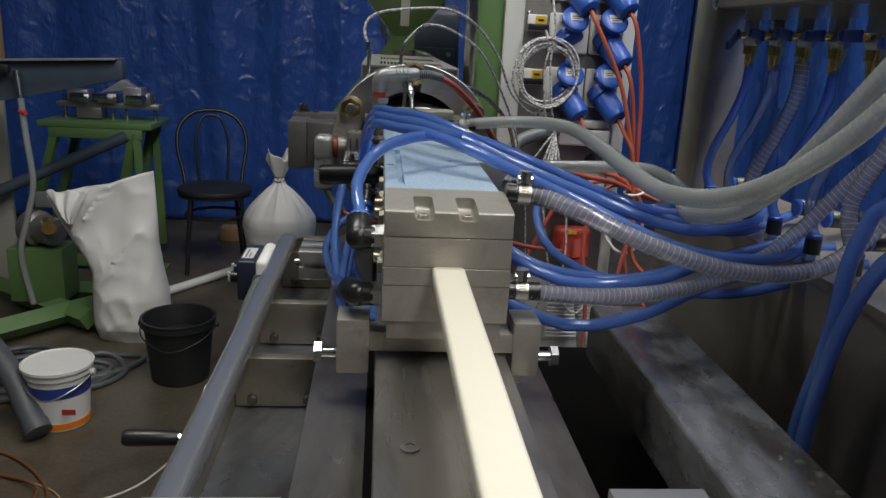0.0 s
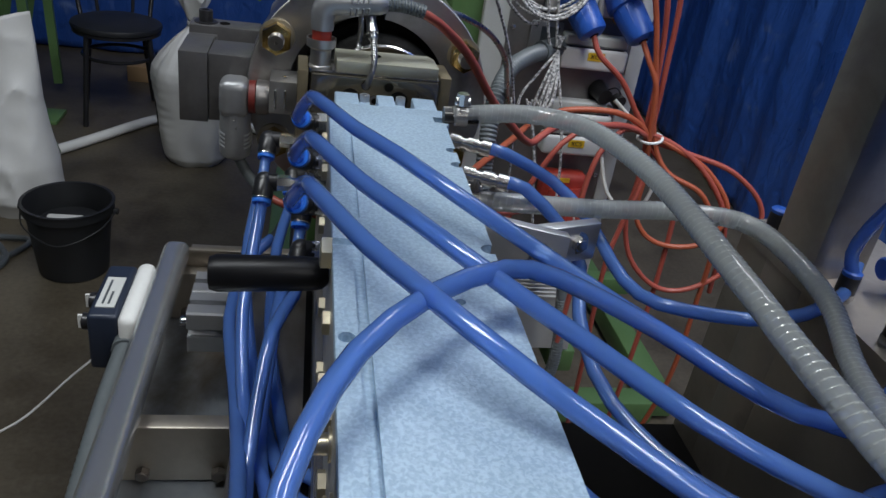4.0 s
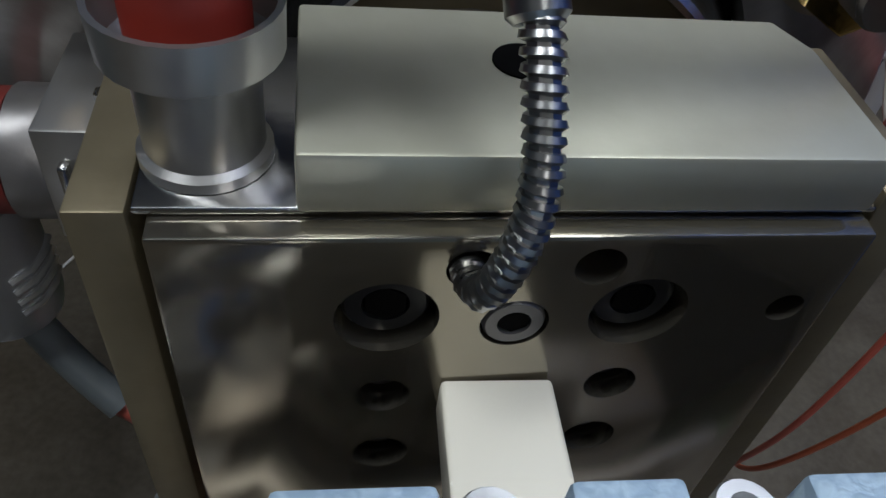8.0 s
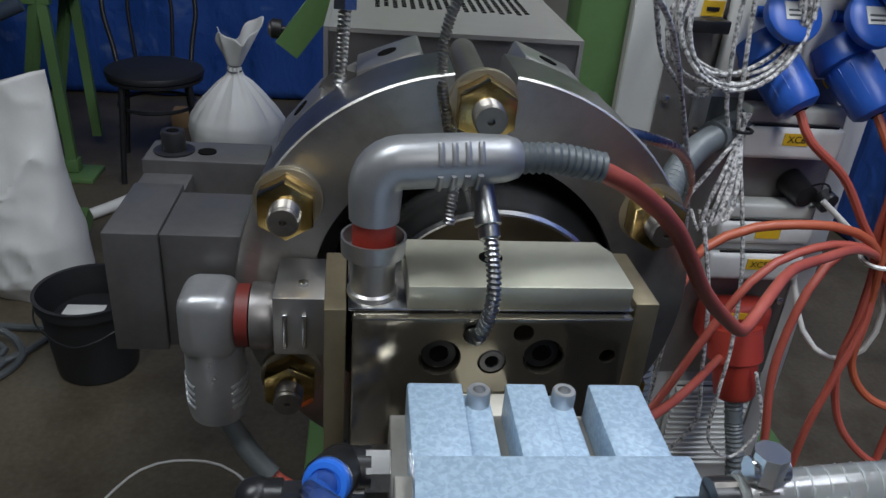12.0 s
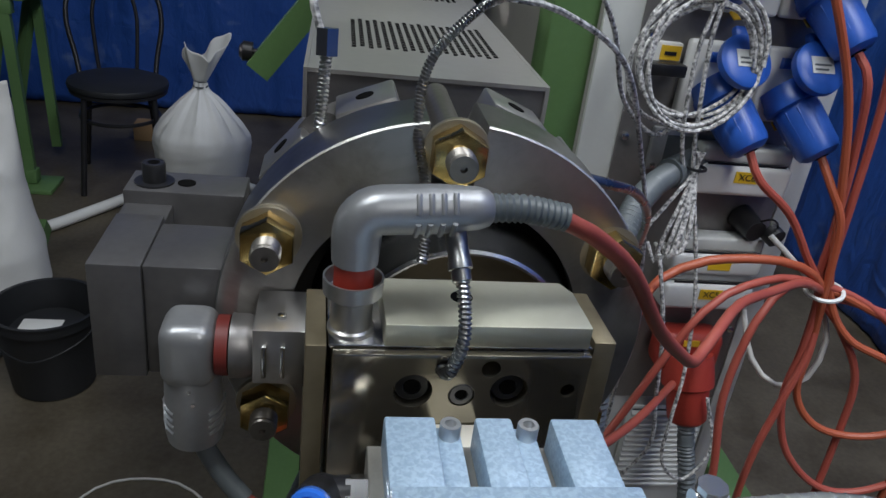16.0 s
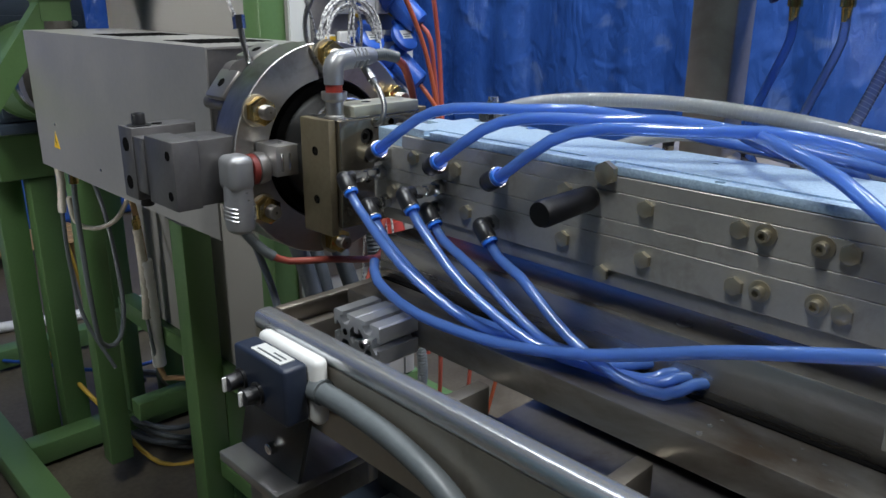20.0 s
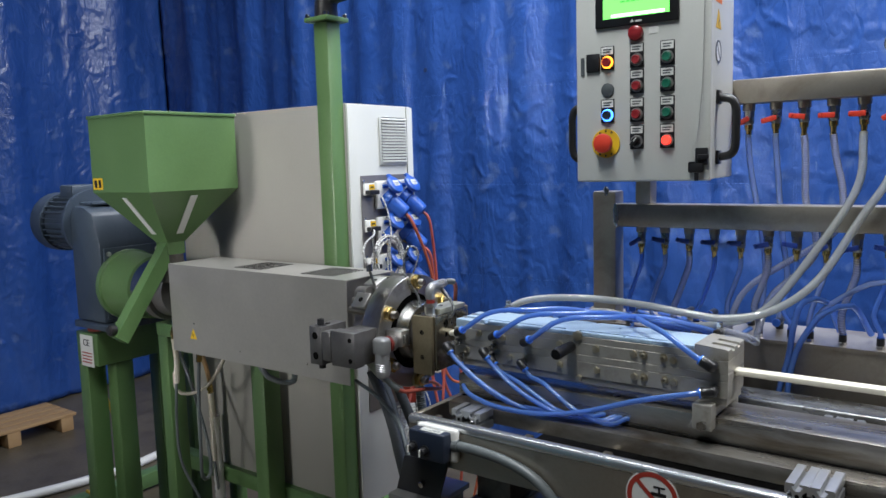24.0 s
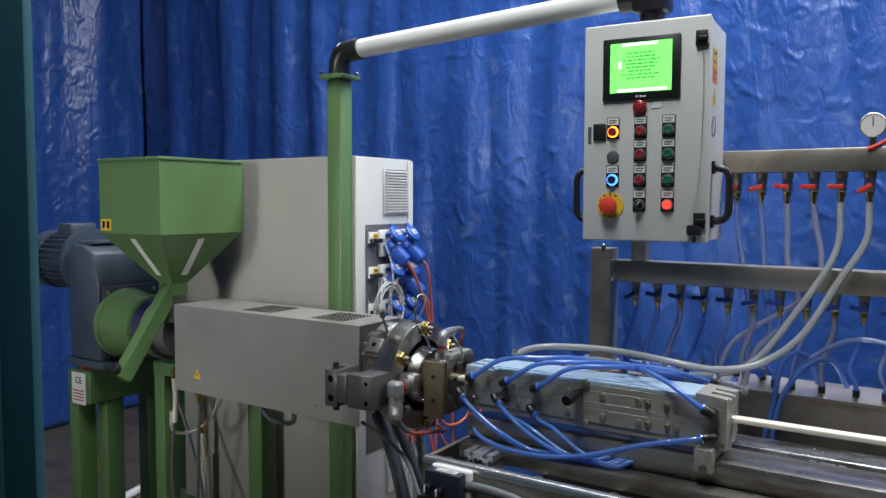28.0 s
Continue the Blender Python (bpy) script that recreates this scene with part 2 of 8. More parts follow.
GRIP.node_tree.nodes["Principled BSDF"].inputs["Specular IOR Level"].default_value = 0.25
# Near-black and glossless: shade inside bores and recesses put into the colour.
HOLESHADE = noise_mat("dark_bore_shade", (0.003, 0.003, 0.003), (0.007, 0.0065, 0.006), 0.8, 0.0, 20, 100, 0.0, 0.6)
HOLESHADE.node_tree.nodes["Principled BSDF"].inputs["Specular IOR Level"].default_value = 0.05
PLUG = noise_mat("silver_grey_plug", (0.29, 0.295, 0.30), (0.39, 0.395, 0.40), 0.38, 0.55, 12, 200, 0.08, 0.6)
DARKRED = noise_mat("dark_red_silicone", (0.13, 0.016, 0.012), (0.19, 0.025, 0.018), 0.5, 0.0, 20, 200, 0.04, 0.6)
RED = noise_mat("red_silicone", (0.30, 0.030, 0.020), (0.42, 0.05, 0.03), 0.45, 0.0, 20, 200, 0.04, 0.6)
REDCABLE = noise_mat("red_silicone_cable", (0.31, 0.058, 0.040), (0.42, 0.10, 0.068), 0.42, 0.0, 18, 200, 0.04, 0.6)
ORANGECABLE = noise_mat("orange_cable", (0.34, 0.075, 0.032), (0.44, 0.11, 0.05), 0.42, 0.0, 18, 200, 0.04, 0.6)
RUSTCABLE = noise_mat("faded_orange_cable", (0.15, 0.05, 0.02), (0.22, 0.08, 0.035), 0.5, 0.0, 18, 200, 0.04, 0.6)
DARKCABLE = noise_mat("grey_cable_sheath", (0.05, 0.06, 0.065), (0.10, 0.11, 0.12), 0.45, 0.0, 30, 200, 0.08, 0.6)
GREYCONDUIT = noise_mat("grey_conduit", (0.085, 0.10, 0.105), (0.14, 0.155, 0.16), 0.4, 0.0, 30, 200, 0.08, 0.6)
WHITECABLE = noise_mat("white_cable", (0.55, 0.54, 0.50), (0.70, 0.69, 0.65), 0.5, 0.0, 30, 200, 0.04, 0.6)
YELLOWCABLE = noise_mat("yellow_cable", (0.45, 0.28, 0.02), (0.6, 0.40, 0.05), 0.5, 0.0, 30, 200, 0.04, 0.6)
WHITE = noise_mat("white_plastic", (0.66, 0.66, 0.63), (0.78, 0.78, 0.75), 0.42, 0.0, 10, 200, 0.04, 0.6)
RINGBLUE = noise_mat("blue_ring_plastic", (0.03, 0.16, 0.70), (0.05, 0.22, 0.85), 0.3, 0.0, 20, 200, 0.03, 0.6)
SOCKET = noise_mat("blue_socket_plastic", (0.015, 0.07, 0.34), (0.03, 0.11, 0.46), 0.35, 0.0, 20, 200, 0.04, 0.6)
NAVY = noise_mat("navy_plastic", (0.012, 0.018, 0.034), (0.022, 0.03, 0.052), 0.4, 0.0, 20, 200, 0.04, 0.6)
YELLOW = noise_mat("yellow_label", (0.70, 0.42, 0.01), (0.80, 0.52, 0.03), 0.45, 0.0, 20, 200, 0.0, 0.6)
ORANGE = noise_mat("orange_label", (0.75, 0.18, 0.01), (0.85, 0.24, 0.02), 0.45, 0.0, 20, 200, 0.0, 0.6)
CONCRETE = noise_mat("worn_concrete", (0.046, 0.036, 0.023), (0.140, 0.120, 0.086), 0.46, 0.0, 2.4, 70, 0.2, 0.42, rough_var=0.22, detail=9)
FT = CONCRETE.node_tree
SPECK = FT.nodes.new("ShaderNodeTexNoise")
SPECK.inputs["Scale"].default_value, SPECK.inputs["Detail"].default_value = 9.0, 9.0
FT.links.new(FT.nodes["Texture Coordinate"].outputs["Object"], SPECK.inputs["Vector"])
SPECKRAMP = FT.nodes.new("ShaderNodeValToRGB")
SPECKRAMP.color_ramp.elements[0].position, SPECKRAMP.color_ramp.elements[1].position = 0.30, 0.52
SPECKRAMP.color_ramp.elements[0].color, SPECKRAMP.color_ramp.elements[1].color = (0.70, 0.67, 0.62, 1), (1, 1, 1, 1)
FT.links.new(SPECK.outputs[0], SPECKRAMP.inputs[0])
SPECKMIX = FT.nodes.new("ShaderNodeMix")
SPECKMIX.data_type, SPECKMIX.blend_type = "RGBA", "MULTIPLY"
SPECKMIX.inputs["Factor"].default_value = 1.0
FT.links.new(FT.nodes["Principled BSDF"].inputs["Base Color"].links[0].from_socket, SPECKMIX.inputs["A"])
FT.links.new(SPECKRAMP.outputs[0], SPECKMIX.inputs["B"])
FT.links.new(SPECKMIX.outputs["Result"], FT.nodes["Principled BSDF"].inputs["Base Color"])
PVC = noise_mat("cream_pvc", (0.74, 0.70, 0.58), (0.80, 0.76, 0.64), 0.35, 0.0, 4, 100, 0.02, 0.6)
ALU = noise_mat("anodised_aluminium", (0.52, 0.53, 0.54), (0.64, 0.65, 0.66), 0.3, 0.8, 6, 160, 0.04, 0.6)
TEAL = noise_mat("teal_painted_steel", (0.02, 0.09, 0.12), (0.04, 0.14, 0.18), 0.5, 0.0, 5, 80, 0.1, 0.7)
CHARCOAL = noise_mat("dark_wall", (0.05, 0.06, 0.08), (0.09, 0.10, 0.13), 0.8, 0.0, 1.5, 60, 0.1, 0.6)
CARD = noise_mat("brown_cardboard", (0.30, 0.18, 0.08), (0.40, 0.26, 0.13), 0.75, 0.0, 8, 120, 0.1, 0.6)
SPRING = noise_mat("wound_steel", (0.30, 0.30, 0.29), (0.42, 0.42, 0.41), 0.28, 1.0, 30, 200, 0.05, 0.6)
BLUEHOSE = clear_mat("blue_tube_plastic", (0.58, 0.75, 1.0), 0.34, 0.10, (0.20, 0.40, 1.0), 0.5)
PALEHOSE = clear_mat("pale_tube_plastic", (0.74, 0.84, 1.0), 0.62, 0.06, (0.55, 0.68, 1.0), 0.4)
CLEARHOSE = clear_mat("clear_hose_plastic", (0.96, 0.96, 1.0), 0.66, 0.04, (0.72, 0.74, 0.95), 0.5)
CLOUDYHOSE = clear_mat("cloudy_hose_plastic", (0.96, 0.98, 0.97), 0.48, 0.10, (0.93, 0.96, 0.94), 0.6)
SPIRAL = clear_mat("moulded_spiral_plastic", (0.95, 0.97, 0.97), 0.40, 0.10, (0.90, 0.93, 0.90), 0.4)


def tarp_material():
    """Blue woven sheet: weave bump, sharp creases, packing folds and pale scuffs."""
    m = noise_mat("blue_tarpaulin", (0.010, 0.040, 0.19), (0.034, 0.100, 0.36), 0.31, 0.0, 2.2, 300, 0.2, 0.6, detail=8)
    t = m.node_tree
    b = t.nodes["Principled BSDF"]
    tc = t.nodes["Texture Coordinate"]
    cr = t.nodes.new("ShaderNodeTexNoise")
    cr.noise_type = "RIDGED_MULTIFRACTAL"
    cr.inputs["Scale"].default_value, cr.inputs["Detail"].default_value, cr.inputs["Distortion"].default_value = 10.0, 9.0, 0.7
    t.links.new(tc.outputs["Object"], cr.inputs["Vector"])
    sep = t.nodes.new("ShaderNodeSeparateXYZ")
    t.links.new(tc.outputs["Object"], sep.inputs[0])
    run = t.nodes.new("ShaderNodeMath")
    run.operation = "ADD"
    t.links.new(sep.outputs[0], run.inputs[0])
    t.links.new(sep.outputs[1], run.inputs[1])
    lines = []
    for src, pitch in ((sep.outputs[2], 0.46), (run.outputs[0], 0.52)):
        w = t.nodes.new("ShaderNodeMath")
        w.operation = "PINGPONG"
        w.inputs[1].default_value = pitch / 2
        t.links.new(src, w.inputs[0])
        c = t.nodes.new("ShaderNodeMath")
        c.operation = "LESS_THAN"
        c.inputs[1].default_value = 0.005
        t.links.new(w.outputs[0], c.inputs[0])
        lines.append(c)
    fold = t.nodes.new("ShaderNodeMath")
    fold.operation = "MAXIMUM"
    t.links.new(lines[0].outputs[0], fold.inputs[0])
    t.links.new(lines[1].outputs[0], fold.inputs[1])
    hgt = t.nodes.new("ShaderNodeMath")
    hgt.operation = "MULTIPLY_ADD"
    hgt.inputs[1].default_value = -0.45
    t.links.new(fold.outputs[0], hgt.inputs[0])
    t.links.new(cr.outputs[0], hgt.inputs[2])
    bp = t.nodes.new("ShaderNodeBump")
    bp.inputs["Strength"].default_value, bp.inputs["Distance"].default_value = 0.80, 0.012
    t.links.new(hgt.outputs[0], bp.inputs["Height"])
    mp2 = t.nodes.new("ShaderNodeMapping")
    mp2.inputs["Scale"].default_value = (1, 1, 0.45)
    t.links.new(tc.outputs["Object"], mp2.inputs[0])
    c2 = t.nodes.new("ShaderNodeTexVoronoi")
    c2.feature = "DISTANCE_TO_EDGE"
    c2.inputs["Scale"].default_value, c2.inputs["Randomness"].default_value = 17.0, 1.0
    wob = t.nodes.new("ShaderNodeTexNoise")
    wob.inputs["Scale"].default_value, wob.inputs["Detail"].default_value = 7.0, 4.0
    t.links.new(mp2.outputs[0], wob.inputs["Vector"])
    bend = t.nodes.new("ShaderNodeMix")
    bend.data_type = "RGBA"
    bend.inputs["Factor"].default_value = 0.30
    t.links.new(mp2.outputs[0], bend.inputs["A"])
    t.links.new(wob.outputs["Color"], bend.inputs["B"])
    t.links.new(bend.outputs["Result"], c2.inputs["Vector"])
    b2 = t.nodes.new("ShaderNodeBump")
    b2.inputs["Strength"].default_value, b2.inputs["Distance"].default_value = 0.34, 0.016
    t.links.new(c2.outputs["Distance"], b2.inputs["Height"])
    t.links.new(b.inputs["Normal"].links[0].from_socket, b2.inputs["Normal"])
    t.links.new(b2.outputs[0], bp.inputs["Normal"])
    t.links.new(bp.outputs[0], b.inputs["Normal"])
    sc = t.nodes.new("ShaderNodeTexNoise")
    sc.inputs["Scale"].default_value, sc.inputs["Detail"].default_value, sc.inputs["Distortion"].default_value = 9.0, 9.0, 0.4
    t.links.new(tc.outputs["Object"], sc.inputs["Vector"])
    rp = t.nodes.new("ShaderNodeValToRGB")
    rp.color_ramp.elements[0].position, rp.color_ramp.elements[1].position = 0.60, 0.80
    rp.color_ramp.elements[0].color, rp.color_ramp.elements[1].color = (0, 0, 0, 1), (0.55, 0.55, 0.55, 1)
    t.links.new(sc.outputs[0], rp.inputs[0])
    mx = t.nodes.new("ShaderNodeMix")
    mx.data_type = "RGBA"
    t.links.new(rp.outputs[0], mx.inputs["Factor"])
    t.links.new(b.inputs["Base Color"].links[0].from_socket, mx.inputs["A"])
    mx.inputs["B"].default_value = (0.18, 0.25, 0.42, 1)
    t.links.new(mx.outputs["Result"], b.inputs["Base Color"])
    return m


TARP = tarp_material()

# ---- building helpers ----


def thing(name, at, label, category, group="", kind=""):
    ob = new(name)
    ob.location = at
    ob.empty_display_size = 0.05
    bpy.context.view_layer.update()
    return tagged(ob, label, category, group, kind)


def smooth_by_angle(me, degrees=38):
    for p in me.polygons:
        p.use_smooth = True
    bm = bmesh.new()
    bm.from_mesh(me)
    lim = radians(degrees)
    for e in bm.edges:
        if len(e.link_faces) == 2 and e.calc_face_angle(0) > lim:
            e.smooth = False
    bm.to_mesh(me)
    bm.free()


def part(name, bm, material, parent=None, label="", smooth=True):
    """Links a bmesh in world places as one mesh under a thing or a part."""
    me = bpy.data.meshes.new(name)
    bmesh.ops.recalc_face_normals(bm, faces=bm.faces)
    bm.to_mesh(me)
    bm.free()
    me.materials.append(material)
    if smooth:
        smooth_by_angle(me)
    ob = new(name, me)
    if parent is not None:
        ob.parent = parent
        if parent.data is None:
            ob.matrix_parent_inverse = Matrix.Translation(parent.location).inverted()
    if label:
        ob["label"] = label
    return ob


def solid(name, bm, material, label, category, group="", kind="", smooth=True):
    return tagged(part(name, bm, material, None, "", smooth), label, category, group, kind)


def B(x0, x1, y0, y1, z0, z1, bev=0.0, seg=2, bm=None):
    bm2 = bmesh.new()
    bmesh.ops.create_cube(bm2, size=1.0, matrix=Matrix.LocRotScale(((x0 + x1) / 2, (y0 + y1) / 2, (z0 + z1) / 2), None, (abs(x1 - x0), abs(y1 - y0), abs(z1 - z0))))
    if bev:
        bmesh.ops.bevel(bm2, geom=bm2.edges[:], offset=bev, segments=seg, affect="EDGES", profile=0.5)
    return merge(bm, bm2)


def merge(bm, bm2):
    if bm is None:
        return bm2
    me = bpy.data.meshes.new("tmp")
    bm2.to_mesh(me)
    bm2.free()
    bm.from_mesh(me)
    bpy.data.meshes.remove(me)
    return bm


def frame_at(p0, p1):
    return (Vector(p1) - Vector(p0)).to_track_quat("Z", "Y").to_matrix().to_4x4()


def C(p0, p1, r0, r1=None, seg=20, bm=None, bev=0.0):
    """A cylinder or cone between two points."""
    bm2 = bmesh.new()
    d = (Vector(p1) - Vector(p0)).length
    m = Matrix.Translation((Vector(p0) + Vector(p1)) / 2) @ frame_at(p0, p1)
    bmesh.ops.create_cone(bm2, cap_ends=True, segments=seg, radius1=r0, radius2=r0 if r1 is None else r1, depth=d, matrix=m)
    if bev:
        es = [e for e in bm2.edges if any(len(f.verts) > 4 for f in e.link_faces)]
        bmesh.ops.bevel(bm2, geom=es, offset=bev, segments=2, affect="EDGES", profile=0.5)
    return merge(bm, bm2)


def lathe(p0, p1, prof, seg=24, bm=None):
    """Turns a list of (distance along, radius) round the line p0 to p1."""
    m = Matrix.Translation(p0) @ frame_at(p0, p1)
    bm2 = bmesh.new()
    rings = []
    for s, r in prof:
        rings.append([bm2.verts.new(m @ Vector((r * math.cos(2 * math.pi * k / seg), r * math.sin(2 * math.pi * k / seg), s))) for k in range(seg)])
    for a, b in zip(rings, rings[1:]):
        for k in range(seg):
            bm2.faces.new((a[k], a[(k + 1) % seg], b[(k + 1) % seg], b[k]))
    bm2.faces.new(rings[0][::-1])
    bm2.faces.new(rings[-1])
    return merge(bm, bm2)


def prism(poly, axis, a, b, bev=0.0, bm=None):
    """A polygon of pairs, swept along one axis from a to b."""
    bm2 = bmesh.new()
    put = {"x": lambda u, v, w: (w, u, v), "y": lambda u, v, w: (u, w, v), "z": lambda u, v, w: (u, v, w)}[axis]
    lo = [bm2.verts.new(put(u, v, a)) for u, v in poly]
    hi = [bm2.verts.new(put(u, v, b)) for u, v in poly]
    n = len(poly)
    for k in range(n):
        bm2.faces.new((lo[k], lo[(k + 1) % n], hi[(k + 1) % n], hi[k]))
    bm2.faces.new(lo[::-1])
    bm2.faces.new(hi)
    if bev:
        bmesh.ops.bevel(bm2, geom=bm2.edges[:], offset=bev, segments=2, affect="EDGES", profile=0.5)
    return merge(bm, bm2)


def spline(pts, step=0.02):
    """A smooth line through the points (centripetal-like Catmull-Rom)."""
    P = [Vector(p) for p in pts]
    if len(P) == 2:
        return P
    P = [P[0] * 2 - P[1]] + P + [P[-1] * 2 - P[-2]]
    out = []
    for i in range(1, len(P) - 2):
        a, b, c, d = P[i - 1:i + 3]
        n = max(2, int((c - b).length / step))
        for k in range(n):
            t = k / n
            out.append(0.5 * (2 * b + (c - a) * t + (2 * a - 5 * b + 4 * c - d) * t * t + (3 * b - a - 3 * c + d) * t ** 3))
    out.append(P[-2])
    return out


def sweep(line, r, seg=10, bm=None, caps=True, ripple=None):
    """A round tube along a line; ripple(k) scales the radius ring by ring."""
    bm2 = bmesh.new()
    up = Vector((0.13, 0.21, 1)).normalized()
    rings = []
    n = len(line)
    last = None
    for k, p in enumerate(line):
        t = (line[min(k + 1, n - 1)] - line[max(k - 1, 0)]).normalized()
        if last is None:
            s = t.cross(up)
            if s.length < 1e-3:
                s = t.cross(Vector((1, 0, 0)))
        else:
            s = last - t * last.dot(t)
        s.normalize()
        last = s
        u = s.cross(t)
        rr = r * (ripple(k) if ripple else 1.0)
        rings.append([bm2.verts.new(p + s * (rr * math.cos(2 * math.pi * j / seg)) + u * (rr * math.sin(2 * math.pi * j / seg))) for j in range(seg)])
    for a, b in zip(rings, rings[1:]):
        for j in range(seg):
            bm2.faces.new((a[j], a[(j + 1) % seg], b[(j + 1) % seg], b[j]))
    if caps:
        bm2.faces.new(rings[0][::-1])
        bm2.faces.new(rings[-1])
    return merge(bm, bm2)


def hose(name, pts, r, material, label, category="hose", group="", step=0.02, seg=10):
    return solid(name, sweep(spline(pts, step), r, seg), material, label, category, group)


def helix(line, r, pitch, wire, seg=5, per=10, bm=None):
    """A wire wound round a line."""
    pts, acc = [], 0.0
    n = len(line)
    up = Vector((0.13, 0.21, 1)).normalized()
    last = None
    for k in range(n - 1):
        a, b = line[k], line[k + 1]
        t = (b - a).normalized()
        s = t.cross(up) if last is None else last - t * last.dot(t)
        s.normalize()
        last = s
        u = s.cross(t)
        L = (b - a).length
        m = max(1, int(L / pitch * per))
        for j in range(m):
            q = 2 * math.pi * (acc + L * j / m) / pitch
            pts.append(a + t * (L * j / m) + s * (r * math.cos(q)) + u * (r * math.sin(q)))
        acc += L
    return sweep(pts, wire, seg, bm)


def hexbolt(parent, at, way, af, head, washer=0.0, name="bolt", material=BRIGHT, socket=False, label=""):
    """A hex bolt head (or a socket screw head) that sits at a point and faces along way."""
    p, w = Vector(at), Vector(way).normalized()
    if socket:
        bm = lathe(p, p + w, [(0, af * 0.5), (head * 0.9, af * 0.5), (head, af * 0.46), (head, af * 0.27), (head * 0.4, af * 0.27)], 18)
    else:
        bm = C(p, p + w * head, af * 0.577, af * 0.577, 6)
        C(p + w * head, p + w * (head * 1.12), af * 0.48, af * 0.40, 14, bm)
    if washer:
        C(p - w * 0.0005, p + w * washer, af * 0.85, None, 20, bm)
    return part(name, bm, material, parent, label)


def bar_text(parent, boxes, material, name="print"):
    bm = bmesh.new()
    for b in boxes:
        B(*b, bm=bm)
    return part(name, bm, material, parent)


FLOOR = 0.03

# ---- setting ----
solid("floor", B(-4.6, 4.6, -4.0, 6.4, FLOOR - 0.12, FLOOR), CONCRETE, "worn grey-brown concrete workshop floor with stains", "floor", kind="structure")
solid("ceiling", B(-4.6, 4.6, -4.0, 6.4, 4.3, 4.4), CHARCOAL, "dark workshop ceiling", "ceiling", kind="structure")
# Walls stand unseen; the south one is dark to dim die-face reflections.
solid("wall_west", B(-4.7, -4.6, -4.0, 6.4, FLOOR, 4.3), CHARCOAL, "unseen plain dark workshop wall", "wall", kind="structure")
solid("wall_south", B(-4.6, 4.6, -4.1, -4.0, FLOOR, 4.3), CHARCOAL, "unseen plain dark workshop wall", "wall", kind="structure")
solid("wall_east", B(4.6, 4.7, -4.0, 6.4, FLOOR, 4.3), CHARCOAL, "unseen plain dark workshop wall", "wall", kind="structure")
solid("wall_north", B(-4.6, 4.6, 6.4, 6.5, FLOOR, 4.3), CHARCOAL, "unseen plain dark workshop wall", "wall", kind="structure")


def tarp(name, p0, p1, z0, z1, folds, seed, label):
    """A hanging sheet between two points on the floor, with soft uneven folds and a crumpled hem."""
    rnd = random.Random(seed)
    a, b = Vector((*p0, 0)), Vector((*p1, 0))
    L = (b - a).length
    along = (b - a) / L
    out = Vector((-along.y, along.x, 0))
    nu, nv = int(L / 0.022), 96
    waves = [(6.283 / (folds * rnd.uniform(0.22, 1.15)), rnd.uniform(0, 6.3), rnd.uniform(0.5, 1.0), rnd.uniform(0, 90)) for _ in range(8)]
    ridge = lambda x, y, q: 1 - 2.2 * math.sqrt(abs(noise.noise(Vector((x, y, q)))))
    bm = bmesh.new()
    grid = []
    for i in range(nu + 1):
        col = []
        u = L * i / nu
        for j in range(nv + 1):
            v = j / nv
            z = z0 + (z1 - z0) * v
            d = 0.0
            for f, p, w, q in waves:
                on = max(0.0, noise.noise(Vector((u * 0.55, z * 0.16, q))) + 0.30)
                d += w * on * math.sin(f * u + p + 0.55 * noise.noise(Vector((u * 0.4, z * 0.6, q))))
            d *= 0.034 * (0.40 + 0.60 * v)
            d += 0.015 * ridge(u * 3.4 + z * 0.25, z * 0.30, seed) + 0.0065 * ridge(u * 8.5 - z * 0.5, z * 0.8, seed + 3) + 0.0035 * ridge(u * 3.0 + z * 2.0, z * 3.2, seed + 7) + 0.0014 * noise.noise(Vector((u * 14, z * 9, seed + 5)))
            col.append(bm.verts.new(a + along * u + out * d + Vector((0, 0, z))))
        grid.append(col)
    for i in range(nu):
        for j in range(nv):
            bm.faces.new((grid[i][j], grid[i + 1][j], grid[i + 1][j + 1], grid[i][j + 1]))
    top = thing(name, (*p0, z0), label, "tarpaulin", "hanging tarpaulins")
    ob = part("sheet", bm, TARP, top)
    md = ob.modifiers.new("thickness", "SOLIDIFY")
    md.thickness = 0.003
    for p in ob.data.polygons:
        p.use_smooth = True
    for k in range(9):
        i, j = rnd.randrange(6, nu - 6), rnd.choice((35, 48, 61, 74))
        c = ob.data.vertices[i * (nv + 1) + j].co.copy()
        part("eyelet", lathe(c + out * 0.004, c - out, [(0, 0.006), (0, 0.012), (0.009, 0.012), (0.009, 0.006)], 16), BRIGHT, top, "metal eyelet")
    return top


tarp("tarpaulin", (-4.2, 4.95), (1.98, 5.15), FLOOR + 0.01, 3.9, 0.8, 3, "creased blue tarpaulin hanging from ceiling to floor")
tarp("tarpaulin", (1.98, 5.15), (1.56, -2.6), FLOOR + 0.01, 3.9, 0.9, 8, "blue tarpaulin hung in folds behind the pipe rack")

